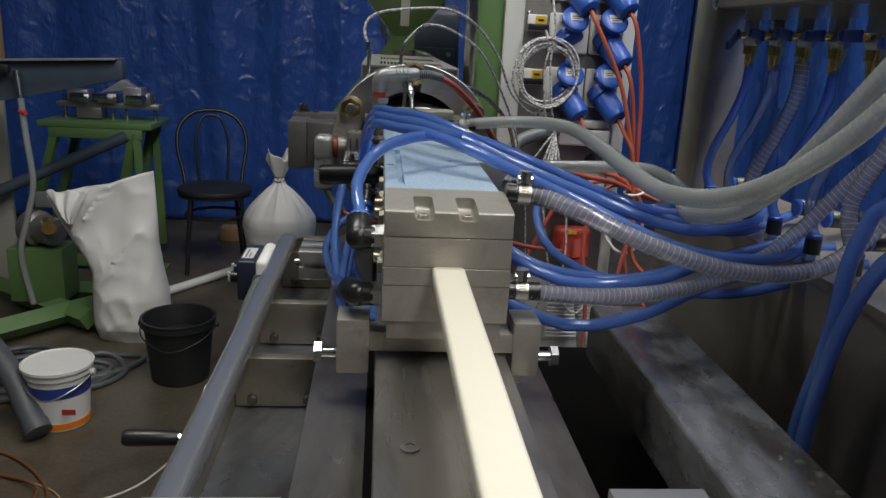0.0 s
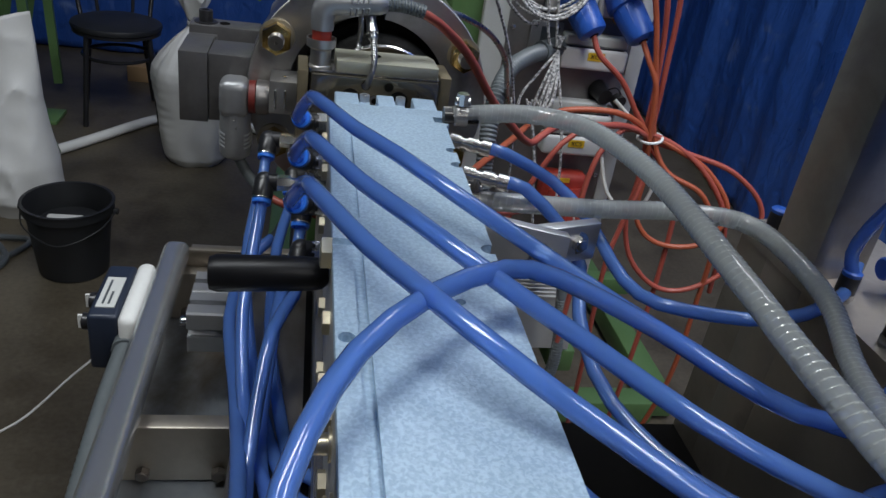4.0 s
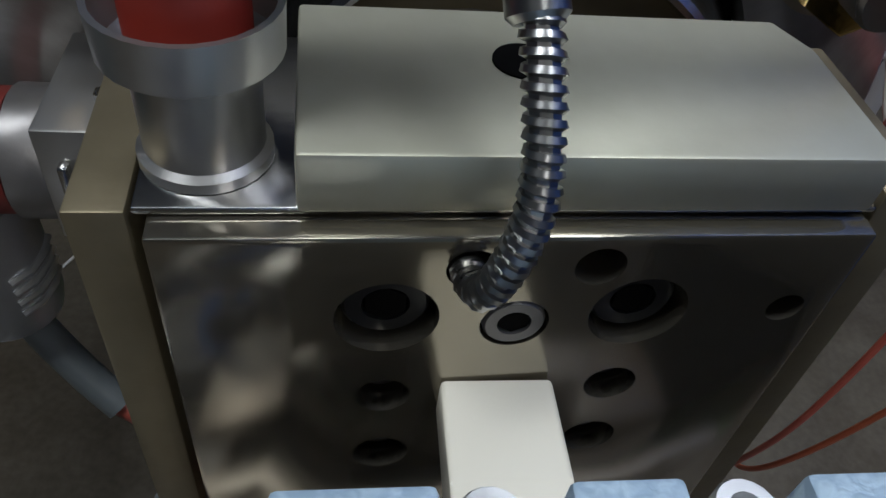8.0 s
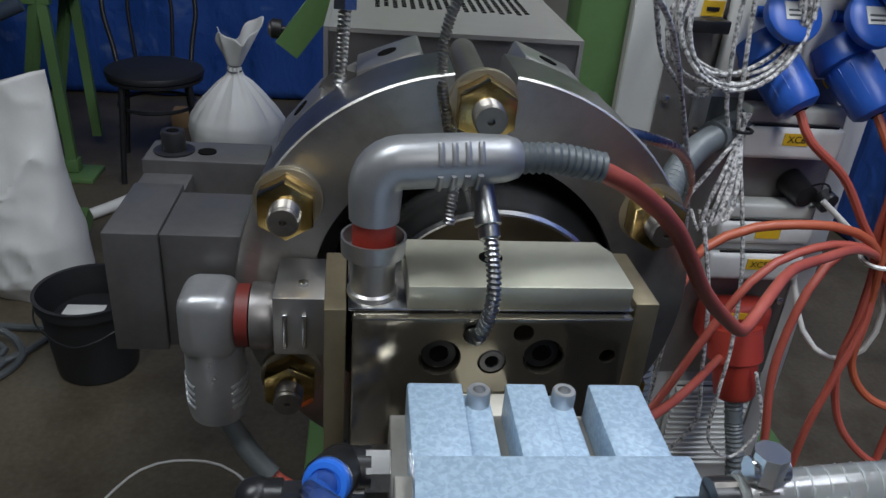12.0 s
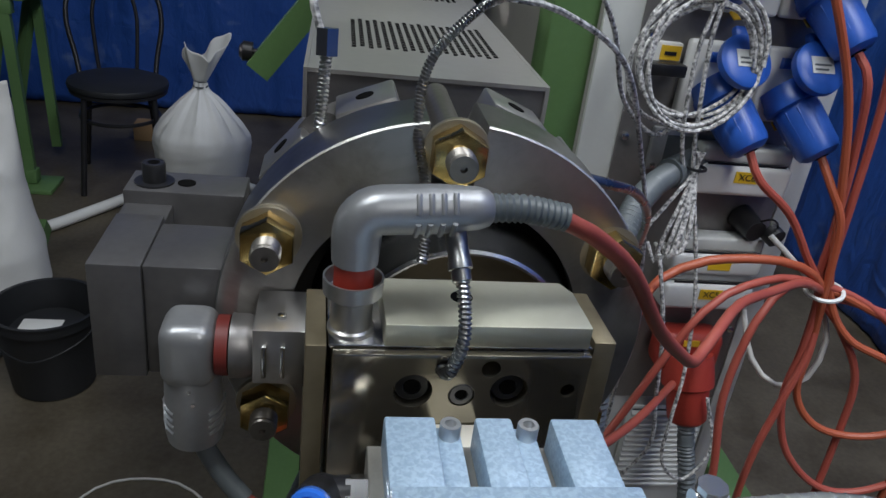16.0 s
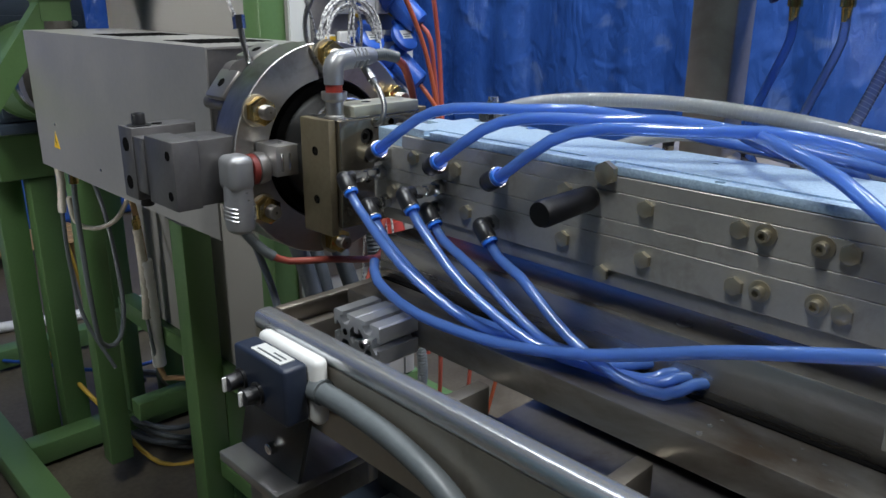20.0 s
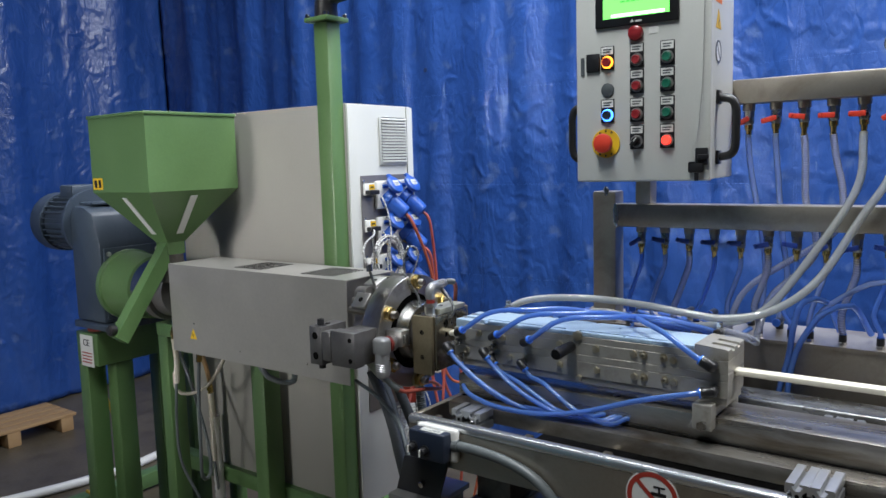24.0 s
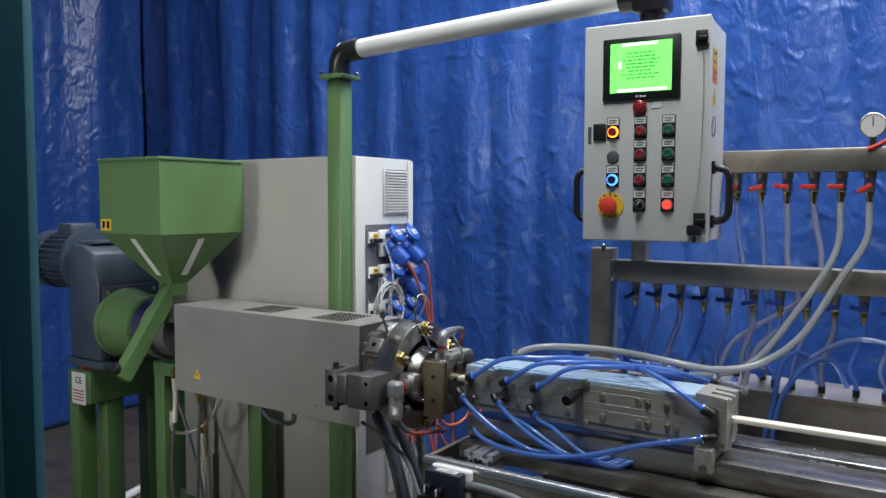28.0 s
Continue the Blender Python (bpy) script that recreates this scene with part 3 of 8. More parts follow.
def carve(name, body, cut, material, parent, label=""):
    """A block with the volume of another mesh cut out of it."""
    objs = []
    for key, bm in (("tmp_body", body), ("tmp_cut", cut)):
        bmesh.ops.recalc_face_normals(bm, faces=bm.faces)
        me = bpy.data.meshes.new(key)
        bm.to_mesh(me)
        bm.free()
        ob = bpy.data.objects.new(key, me)
        scene.collection.objects.link(ob)
        objs.append(ob)
    md = objs[0].modifiers.new("bores", "BOOLEAN")
    md.operation, md.object, md.solver = "DIFFERENCE", objs[1], "EXACT"
    bpy.context.view_layer.update()
    me = bpy.data.meshes.new_from_object(objs[0].evaluated_get(bpy.context.evaluated_depsgraph_get()))
    for ob in objs:
        bpy.data.objects.remove(ob)
    bm = bmesh.new()
    bm.from_mesh(me)
    return part(name, bm, material, parent, label)


# ---- the calibrator: four stacked plates on the bench ----
XL, XR, YN, YF, TOP = -0.046, 0.051, 0.582, 1.172, 1.155
cal = thing("calibrator", (0, 0.9, 1.05), "long stacked aluminium calibrator block with hoses on both sides", "machine part")
part("plate", B(XL, XR, YN + 0.0605, 1.1255, 1.1335, 1.1465, 0.0005, 1), CAST, cal)
for z0, z1, ya in ((1.1098, 1.1332, YN + 0.0005), (1.0957, 1.1095, YN), (1.066, 1.0954, YN + 0.0005)):
    part("plate", B(XL, XR, ya, YF, z0, z1, 0.0005, 1), CAST, cal)
CAP = prism([(YN, 1.1338), (YN, 1.1530), (YN + 0.004, 1.1540), (YN + 0.054, TOP + 0.0038), (YN + 0.060, TOP + 0.0040), (YN + 0.060, 1.1338)], "x", XL, XR, 0.0010)
pockets = bmesh.new()
for x in (-0.0165, 0.0165):
    B(x - 0.0075, x + 0.0075, YN - 0.010, YN + 0.037, 1.1465, 1.180, 0.0035, 3, pockets)
carve("end_cap", CAP, pockets, CAST, cal, "cast end cap with two open screw pockets")
PLATE = prism([(XL, YN + 0.0605), (XR, YN + 0.0605), (XR, 1.0860), (0.0560, 1.0935), (0.0560, 1.1260), (-0.0400, 1.1260), (-0.0400, 1.0935), (XL, 1.0935)], "z", 1.147, TOP, 0.0012)
grooves = bmesh.new()
for ya, yb in ((0.905, 1.0915), (0.675, 0.877)):
    prism([(-0.0345, ya), (-0.0285, ya), (-0.0285, yb), (XL - 0.004, yb), (XL - 0.004, yb - 0.008), (-0.0345, yb - 0.008)], "z", TOP - 0.0042, TOP + 0.01, 0.0, grooves)
B(0.0430, 0.0700, 1.0945, 1.1070, TOP - 0.006, TOP + 0.01, bm=grooves)
for x, y, rad in ((XR - 0.002, 1.032, 0.005), (XR - 0.002, 1.003, 0.0052), (XR - 0.002, 0.873, 0.0058), (-0.0402, 0.778, 0.0042), (0.021, 0.813, 0.003)):
    C((x, y, TOP - 0.0065), (x, y, TOP + 0.01), rad, None, 22, grooves)
carve("top_plate", PLATE, grooves, HAMMER, cal, "pale blue hammer-finish top plate with milled channels")
part("lower_rib", B(XL + 0.004, XR - 0.004, YN + 0.003, YF - 0.01, 1.051, 1.0655, 0.001), CAST, cal)

# extruded profile and support bench
solid("pvc_profile", B(-0.009, 0.016, -1.6, YN + 0.03, 1.100, 1.1108, 0.003, 3), PVC, "cream extruded plastic profile leaving the calibrator", "plastic profile")
LEFT, RIGHT, UP, DOWN, NEAR = Vector((-1, 0, 0)), Vector((1, 0, 0)), Vector((0, 0, 1)), Vector((0, 0, -1)), Vector((0, -1, 0))

# clamp ears, slots and recesses on the calibrator's far end
EAR = 1.1502
for x0, x1 in ((-0.0400, -0.0185), (-0.0015, 0.0145), (0.0315, 0.0525)):
    part("clamp_ear", B(x0, x1, 1.1262, YF - 0.001, 1.1328, EAR, 0.0012), HAMMER, cal, "hammer-finish ear")
for x0, x1 in ((-0.0183, -0.0075), (0.0147, 0.0250)):
    part("ear_ledge", B(x0, x1, 1.1262, YF - 0.0015, 1.1328, EAR - 0.0055, 0.0006), HAMMER, cal)
for x in (-0.0125, 0.0208):
    hexbolt(cal, (x, 1.1655, EAR - 0.0056), UP, 0.0092, 0.0066, name="socket_screw", socket=True, material=ALU)
# screws in the end cap's pockets
for x in (-0.0165, 0.0165):
    hexbolt(cal, (x, YN + 0.008, 1.1464), UP, 0.009, 0.0035, name="socket_screw", socket=True, material=CAST)

# bolt heads on the side face
for y, z in ((0.833, 1.125), (0.832, 1.083), (0.912, 1.083), (0.912, 1.126), (0.870, 1.062), (0.756, 1.125), (0.755, 1.082), (0.680, 1.124), (0.679, 1.082), (1.106, 1.126), (1.045, 1.123), (1.14, 1.085), (1.03, 1.083)):
    hexbolt(cal, (XL, y, z), LEFT, 0.013, 0.004, material=GOLDSTEEL, name="plug_screw")
hexbolt(cal, (XL, 0.871, 1.148), LEFT, 0.018, 0.006, material=GOLDSTEEL, name="hinge_bolt")
for y, z in ((0.737, 1.125), (0.736, 1.083), (0.698, 1.125), (0.696, 1.084)):
    hexbolt(cal, (XL, y, z), LEFT, 0.0095, 0.008, 0.0015, name="socket_screw", socket=True, material=GOLDSTEEL)
for y in (0.64, 0.70, 0.79, 0.88, 0.965, 1.05):
    hexbolt(cal, (XR, y, 1.125), RIGHT, 0.013, 0.004, material=GOLDSTEEL, name="plug_screw")
handle = part("clamp_handle", lathe((XL, 0.884, 1.126), (XL - 0.07, 0.884, 1.123), [(0, 0.006), (0.004, 0.0095), (0.010, 0.0105), (0.066, 0.0115), (0.0705, 0.0100), (0.0705, 0.006)], 24), GRIP, cal, "black plastic clamp handle")


def elbow(base, out, turn, tube_r, long=0.0):
    """A push-in elbow: nickel thread, black body that turns, blue release ring. Returns the mouth."""
    p, o, w = Vector(base), Vector(out).normalized(), Vector(turn).normalized()
    root = part("elbow_fitting", C(p, p + o * 0.009, tube_r * 1.7, None, 6), BRIGHT, cal, "nickel-plated fitting")
    if long:
        bm = lathe(p + o * 0.009, p + o * (0.009 + long), [(0, tube_r * 1.0), (long * 0.2, tube_r * 1.0), (long * 0.2, tube_r * 1.3), (long * 0.42, tube_r * 1.3), (long * 0.42, tube_r * 0.95), (long * 0.6, tube_r * 0.95), (long * 0.6, tube_r * 1.35), (long * 0.95, tube_r * 1.35), (long, tube_r * 1.0)], 6)
        part("extension", bm, BRIGHT, root)
    c = p + o * (0.009 + long + tube_r * 1.7)
    bm = C(p + o * (0.007 + long), c, tube_r * 1.55, None, 18)
    bmesh.ops.create_uvsphere(bm, u_segments=16, v_segments=10, radius=tube_r * 1.74, matrix=Matrix.Translation(c))
    C(c, c + w * tube_r * 3.2, tube_r * 1.72, tube_r * 1.76, 20, bm, 0.0006)
    part("elbow_body", bm, BLACK, root, "black push-in elbow")
    m = c + w * tube_r * 3.2
    part("lip_ring", lathe(m - w * 0.0008, m + w, [(0, tube_r * 1.5), (0, tube_r * 1.74), (0.0014, tube_r * 1.74), (0.0014, tube_r * 1.5)], 22), BRIGHT, root)
    part("release_ring", lathe(m, m + w, [(0, tube_r * 1.55), (0.0026, tube_r * 1.62), (0.0040, tube_r * 1.50), (0.0040, tube_r * 1.12), (0.0022, tube_r * 0.98)], 22), RINGBLUE, root, "blue release ring")
    return m


TR = 0.0053
BLUE = "clear blue plastic tube bent over the calibrator block"
LOWBLUE = "clear blue plastic tube hanging down into the bench"
UPB = (-0.25, -0.85, 0.45)
# upper row, tubes sweep over the block to the far side
for k, (y, z, tail) in enumerate((
    (1.150, 1.126, ((0.13, 0.80, 1.150), (0.22, 0.76, 1.122), (0.33, 0.83, 1.110), (0.408, 0.94, 1.112))),
    (1.062, 1.126, ((0.14, 0.715, 1.145), (0.23, 0.70, 1.118), (0.33, 0.77, 1.110), (0.408, 0.88, 1.112))),
    (0.985, 1.124, ((0.12, 0.665, 1.148), (0.22, 0.65, 1.110), (0.33, 0.69, 1.098), (0.405, 0.78, 1.110))),
)):
    m = elbow((XL, y, z), LEFT, UPB, TR)
    pts = [(x, y - 1.150 + q, w) for x, q, w in ((-0.063, 1.083, 1.170), (-0.056, 1.040, 1.184), (-0.030, 0.975, 1.187), (-0.006, 0.930, 1.189), (0.031, 0.885, 1.181), (0.066, 0.860, 1.168))]
    hose("blue_hose", [m - Vector(UPB).normalized() * 0.004, m + Vector(UPB).normalized() * 0.015, *pts, *tail], TR, BLUEHOSE, BLUE, group="blue calibrator tubes", seg=12)
w = Vector((-0.02, 0.88, 0.46)).normalized()
m = elbow((XL, 0.606, 1.126), LEFT, w, TR * 1.12)
hose("blue_hose", [m - w * 0.004, m + w * 0.014, (-0.069, 0.658, 1.157), (-0.059, 0.690, 1.174), (-0.039, 0.729, 1.183), (-0.005, 0.769, 1.186), (0.039, 0.805, 1.181), (0.073, 0.815, 1.171), (0.13, 0.800, 1.150), (0.21, 0.765, 1.122), (0.31, 0.770, 1.100), (0.405, 0.82, 1.110)], TR, BLUEHOSE, "clear blue plastic tube arched high over the calibrator", group="blue calibrator tubes", seg=12)
# lower row, elbows that point down
for (y, z), long, pts in (
    ((1.158, 1.103), 0.034, ((-0.108, 1.055, 1.035), (-0.098, 0.975, 1.000), (-0.084, 0.905, 0.993), (-0.067, 0.845, 0.992), (-0.0555, 0.80, 0.990))),
    ((1.066, 1.102), 0.032, ((-0.104, 0.975, 1.035), (-0.096, 0.90, 1.002), (-0.082, 0.85, 0.994), (-0.067, 0.81, 0.992), (-0.0555, 0.775, 0.990))),
    ((1.150, 1.072), 0.010, ((-0.084, 1.085, 1.030), (-0.085, 1.01, 0.999), (-0.077, 0.94, 0.993), (-0.065, 0.87, 0.992), (-0.0555, 0.825, 0.990))),
    ((1.068, 1.081), 0.0, ((-0.077, 0.985, 1.040), (-0.084, 0.905, 1.004), (-0.081, 0.85, 0.993), (-0.067, 0.80, 0.992), (-0.0555, 0.765, 0.990))),
    ((0.994, 1.080), 0.0, ((-0.080, 0.93, 1.050), (-0.088, 0.87, 1.016), (-0.089, 0.82, 0.998), (-0.078, 0.785, 0.992), (-0.0555, 0.75, 0.990))),
):
    w = Vector((-0.08, -0.72, -0.70)).normalized()
    m = elbow((XL, y, z), LEFT, w, TR * 0.92, long)
    hose("blue_hose", [m - w * 0.004, m + w * 0.02, *pts[:-1], (-0.0565, pts[-1][1] + 0.022, 0.998), (-0.036, pts[-1][1] + 0.008, 0.998)], TR * 0.92, BLUEHOSE, LOWBLUE, group="blue calibrator tubes", seg=12)
w = Vector((-0.35, 0.9, -0.15)).normalized()
m = elbow((XL, 0.604, 1.081), LEFT, w, TR * 1.12)
hose("blue_hose", [m - w * 0.004, m + w * 0.03, (-0.088, 0.74, 1.047), (-0.095, 0.84, 1.012), (-0.105, 0.93, 0.995), (-0.118, 1.02, 0.998), (-0.110, 1.09, 1.010), (-0.09, 1.12, 1.02)], TR, BLUEHOSE, "clear blue plastic tube trailing along the calibrator's side", group="blue calibrator tubes", seg=12)


def nickel_link(base, way, n=0.05):
    p, w = Vector(base), Vector(way).normalized()
    root = part("quick_coupling", lathe(p, p + w, [(0, 0.0035), (n * 0.12, 0.0035), (n * 0.12, 0.0062), (n * 0.35, 0.0062), (n * 0.35, 0.0046), (n * 0.5, 0.0046), (n * 0.5, 0.0062), (n * 0.72, 0.0062), (n * 0.72, 0.0050), (n * 0.8, 0.0050), (n * 0.8, 0.0068), (n, 0.0068)], 20), BRIGHT, cal, "nickel-plated quick coupling")
    return p + w * n


for (y, z), pts in (
    ((1.082, 1.146), ((0.150, 1.072, 1.118), (0.178, 1.042, 1.098), (0.183, 0.985, 1.088), (0.192, 0.945, 1.084), (0.218, 0.918, 1.088), (0.28, 0.90, 1.095), (0.35, 0.93, 1.100), (0.405, 0.99, 1.110))),
    ((1.012, 1.146), ((0.138, 0.995, 1.112), (0.150, 0.968, 1.092), (0.142, 0.930, 1.072), (0.150, 0.860, 1.048), (0.20, 0.78, 1.04), (0.30, 0.72, 1.05), (0.40, 0.70, 1.09))),
):
    w = Vector((1, -0.22, -0.10)).normalized()
    m = nickel_link((XR, y, z), w, 0.040)
    hose("blue_hose", [m - w * 0.005, m + w * 0.014, *pts], TR, BLUEHOSE, "clear blue plastic tube on a nickel coupling", group="blue calibrator tubes", seg=12)
for pts in (((0.06, 0.72, 1.092), (0.11, 0.66, 1.078), (0.19, 0.66, 1.080), (0.29, 0.73, 1.085), (0.39, 0.76, 1.10)), ((0.06, 0.80, 1.085), (0.11, 0.74, 1.066), (0.19, 0.72, 1.062), (0.29, 0.76, 1.072), (0.395, 0.72, 1.10)), ((0.055, 0.66, 1.062), (0.11, 0.625, 1.050), (0.18, 0.64, 1.055), (0.28, 0.69, 1.075), (0.39, 0.66, 1.10))):
    hose("blue_hose", [(XR, pts[0][1] + 0.03, pts[0][2]), *pts], TR, BLUEHOSE, "clear blue plastic tube between calibrator and tank connectors", group="blue calibrator tubes", seg=12)


def clear_hose(name, pts, r, label, group="clear spiral hoses", wire=0.0006, pitch=0.0060):
    line = spline(pts, 0.012)
    ob = thing(name, pts[0], label, "hose", group)
    cloudy = "cloudy" in label
    part("hose_wall", sweep(line, r, 16), CLOUDYHOSE if cloudy else CLEARHOSE, ob)
    part("wire_spiral", helix(line, r * (0.95 if cloudy else 0.965), pitch * (0.9 if cloudy else 0.85), wire * (1.2 if cloudy else 0.95), 5, 12), SPIRAL, ob, "moulded spiral" if cloudy else "steel wire spiral")
    return ob


def worm_clamp(parent, p, way, r):
    p, w = Vector(p), Vector(way).normalized()
    root = part("hose_clamp", lathe(p, p + w, [(0, r), (0, r * 1.14), (0.010, r * 1.14), (0.010, r)], 28), STEEL, parent, "steel worm-drive hose clamp")
    top = p + w * 0.005 + UP * r * 1.2
    part("clamp_screw", C(top - Vector((0.006, 0, 0)) + UP * 0.003, top + Vector((0.006, 0, 0)) + UP * 0.003, 0.0042, None, 10, C(top, top + UP * 0.010, 0.0055, None, 8)), BRIGHT, root)
    k = bmesh.new()
    side = w.cross(UP).normalized()
    for j in range(12):
        a = radians(-70 + j * 13)
        d = side * math.sin(a) + UP * math.cos(a)
        C(p + w * 0.002 + d * r * 1.15, p + w * 0.008 + d * r * 1.15, 0.0006, None, 4, k)
    part("clamp_slots", k, RAW, root)


for name, base, way, pts, r, lab in (
    ("clear_hose", (XR, 0.632, 1.160), (1, -0.05, -0.05), ((0.085, 0.628, 1.157), (0.118, 0.612, 1.146), (0.165, 0.600, 1.128), (0.23, 0.607, 1.108), (0.30, 0.625, 1.100), (0.345, 0.63, 1.115), (0.39, 0.615, 1.18), (0.415, 0.535, 1.275), (0.412, 0.556, 1.39), (0.395, 0.555, 1.48), (0.37, 0.554, 1.53)), 0.0074, "clear spiral hose with wet gloss at the calibrator's end"),
    ("clear_hose", (XR, 0.612, 1.084), (1, 0.02, -0.02), ((0.085, 0.613, 1.082), (0.14, 0.622, 1.077), (0.21, 0.642, 1.078), (0.28, 0.675, 1.088), (0.335, 0.69, 1.12), (0.385, 0.66, 1.20), (0.413, 0.50, 1.32), (0.412, 0.484, 1.40), (0.39, 0.495, 1.48), (0.37, 0.499, 1.53)), 0.0070, "clear spiral hose low on the calibrator's end"),
    ("clear_hose", (XR, 1.100, 1.160), (1, 0.0, 0.05), ((0.085, 1.10, 1.164), (0.125, 1.097, 1.168), (0.160, 1.07, 1.172), (0.176, 1.01, 1.176), (0.182, 0.93, 1.178), (0.182, 0.83, 1.174), (0.188, 0.74, 1.164), (0.200, 0.66, 1.158), (0.225, 0.575, 1.178), (0.26, 0.50, 1.24), (0.31, 0.435, 1.36), (0.343, 0.388, 1.45), (0.37, 0.387, 1.53)), 0.0080, "cloudy clear reinforced hose rising to the manifold"),
    ("clear_hose", (XR, 1.008, 1.124), (1, 0.02, 0.0), ((0.085, 1.009, 1.124), (0.17, 1.012, 1.122), (0.25, 1.012, 1.124), (0.298, 0.985, 1.126), (0.308, 0.90, 1.118), (0.27, 0.80, 1.118), (0.245, 0.70, 1.132), (0.25, 0.60, 1.17), (0.285, 0.52, 1.28), (0.338, 0.447, 1.42), (0.37, 0.443, 1.53)), 0.0078, "cloudy clear reinforced hose with a tight loop"),
):
    p = Vector(base)
    root = part("hose_nipple", C(p, p + Vector(way).normalized() * 0.008, 0.0080, None, 6), RAW, cal, "dark steel hose nipple")
    part("nipple_tail", C(p, p + Vector(way).normalized() * 0.03, 0.0075, None, 14), BLACK, root)
    h = clear_hose(name, [tuple(p + Vector(way).normalized() * 0.008), *pts], r, lab)
    worm_clamp(h, p + Vector(way).normalized() * 0.010, way, r)

# angled steel bracket on the far side of the block
brk = thing("steel_bracket", (0.12, 0.97, 1.09), "thin bare steel angle bracket bolted to the calibrator", "bracket")
part("lower_arm", prism([(0.053, 0.982), (0.126, 0.950), (0.126, 0.941), (0.053, 0.970)], "z", 1.092, 1.131, 0.0008), ALU, brk)
part("upper_arm", prism([(0.100, 0.962), (0.158, 0.981), (0.160, 0.972), (0.108, 0.953)], "z", 1.098, 1.129, 0.0008), ALU, brk)
hexbolt(brk, (0.142, 0.967, 1.114), (0.3, -0.95, 0), 0.011, 0.006, 0.0015)
hexbolt(brk, (0.110, 0.948, 1.110), (0.35, -0.93, 0), 0.014, 0.010, 0.0015)
hexbolt(brk, (0.062, 0.966, 1.118), (0.3, -0.95, 0), 0.010, 0.008, socket=True, name="socket_screw")

# ---- the bench under the calibrator ----
bench = thing("cooling_bench", (0.1, 0.0, FLOOR), "wet stainless steel water bench carrying the calibrator", "machine")
part("side_panel", B(-0.1975, -0.194, -1.9, 1.185, 0.882, 0.958), STAINLESS, bench)
part("edge_tube", B(-0.1985, -0.1735, -1.9, 1.190, 0.955, 0.976, 0.0085, 4), TUBE, bench, "bright rounded stainless edge tube")
part("end_panel", B(-0.1935, 0.13, 1.183, 1.187, 0.86, 0.968), STAINLESS, bench)
part("end_lip", B(-0.1715, 0.13, 1.175, 1.187, 0.9685, 0.9725, 0.001), STAINLESS, bench)
part("pan", B(-0.1935, -0.105, -1.9, 1.182, 0.890, 0.894), WETPAN, bench, "wet bluish steel pan")
# Black sheet closes the well; its depth's shade is put into the colour.
part("shaded_well_floor", B(0.105, 0.345, -1.9, 1.07, 0.840, 0.844), HOLESHADE, bench)
for y in (0.30, 0.772, 0.940, 1.165):
    part("cross_member", B(-0.1935, -0.105, y, y + 0.016, 0.895, 0.950, 0.002), STAINLESS, bench)
    hexbolt(bench, (-0.175, y - 0.0002, 0.905), NEAR, 0.010, 0.006, material=RAW)
    hexbolt(bench, (-0.118, y - 0.0002, 0.905), NEAR, 0.010, 0.006, material=RAW)
part("base_plate", B(-0.104, 0.104, -1.9, 1.15, 0.955, 0.985, 0.0015), SOLE, bench)
rail = part("guide_rail", B(-0.050, 0.056, -1.9, 1.16, 0.9855, 1.031, 0.002), RAILSTEEL, bench, "ground steel guide rail")
part("rail_slot", B(-0.056, -0.0505, -1.9, 1.15, 0.9853, 0.9865), HOLESHADE, rail)
for y in (0.05, 0.456, 0.80):
    hexbolt(bench, (-0.027, y, 1.0312), UP, 0.013, 0.0012, socket=True, name="socket_screw", material=BLOCKSTEEL)
part("right_beam", B(0.185, 0.266, -1.9, 0.815, 0.940, 1.002, 0.005, 3), BEAM, bench, "wet grey steel box beam")
part("tank_wall", B(0.346, 0.351, -1.9, 1.072, 0.80, 1.086), STAINLESS, bench, "stained steel tank wall")
part("tank_flange", prism([(0.342, 1.082), (0.342, 1.090), (0.445, 1.106), (0.445, 1.098)], "y", -1.9, 1.075), STAINLESS, bench)
part("tank_back", B(0.440, 0.445, -1.9, 1.075, 0.80, 1.098), STAINLESS, bench)
part("tank_end", prism([(0.352, 0.82), (0.352, 1.082), (0.439, 1.096), (0.439, 0.82)], "y", 1.068, 1.072), STAINLESS, bench)
for x, y in ((-0.165, 0.73), (0.40, 1.03), (-0.165, -1.2), (0.40, -1.2)):
    part("leg", B(x - 0.03, x + 0.03, y - 0.03, y + 0.03, FLOOR, 0.885, 0.004), STAINLESS, bench)
for y in (0.73, -1.2):
    part("leg_tie", B(-0.13, 0.37, y - 0.02, y + 0.02, 0.20, 0.24, 0.003), STAINLESS, bench)
part("under_tray", B(-0.19, 0.44, -1.9, 1.06, 0.80, 0.806), RAW, bench)

# water drops left standing on beam, rail and plates
rnd = random.Random(11)
bm = bmesh.new()
for k in range(210):
    zone = rnd.choice(((0.19, 0.262, 1.002), (0.058, 0.102, 0.985), (-0.102, -0.058, 0.985), (0.19, 0.262, 1.002)))
    x, y, r = rnd.uniform(zone[0], zone[1]), rnd.uniform(0.2, 0.8), rnd.choice((0.0010, 0.0014, 0.0020, 0.0030))
    bmesh.ops.create_icosphere(bm, subdivisions=1, radius=1, matrix=Matrix.LocRotScale((x, y, zone[2]), None, (r * rnd.uniform(0.8, 1.6), r * rnd.uniform(0.8, 1.6), r * 0.42)))
WATER = clear_mat("water", (0.95, 0.97, 1.0), 0.88, 0.03, (0.45, 0.48, 0.5))
STAIN = noise_mat("yellow_grease", (0.16, 0.10, 0.008), (0.30, 0.20, 0.02), 0.35, 0.0, 60, 200, 0.2, 0.6)
spot = bmesh.new()
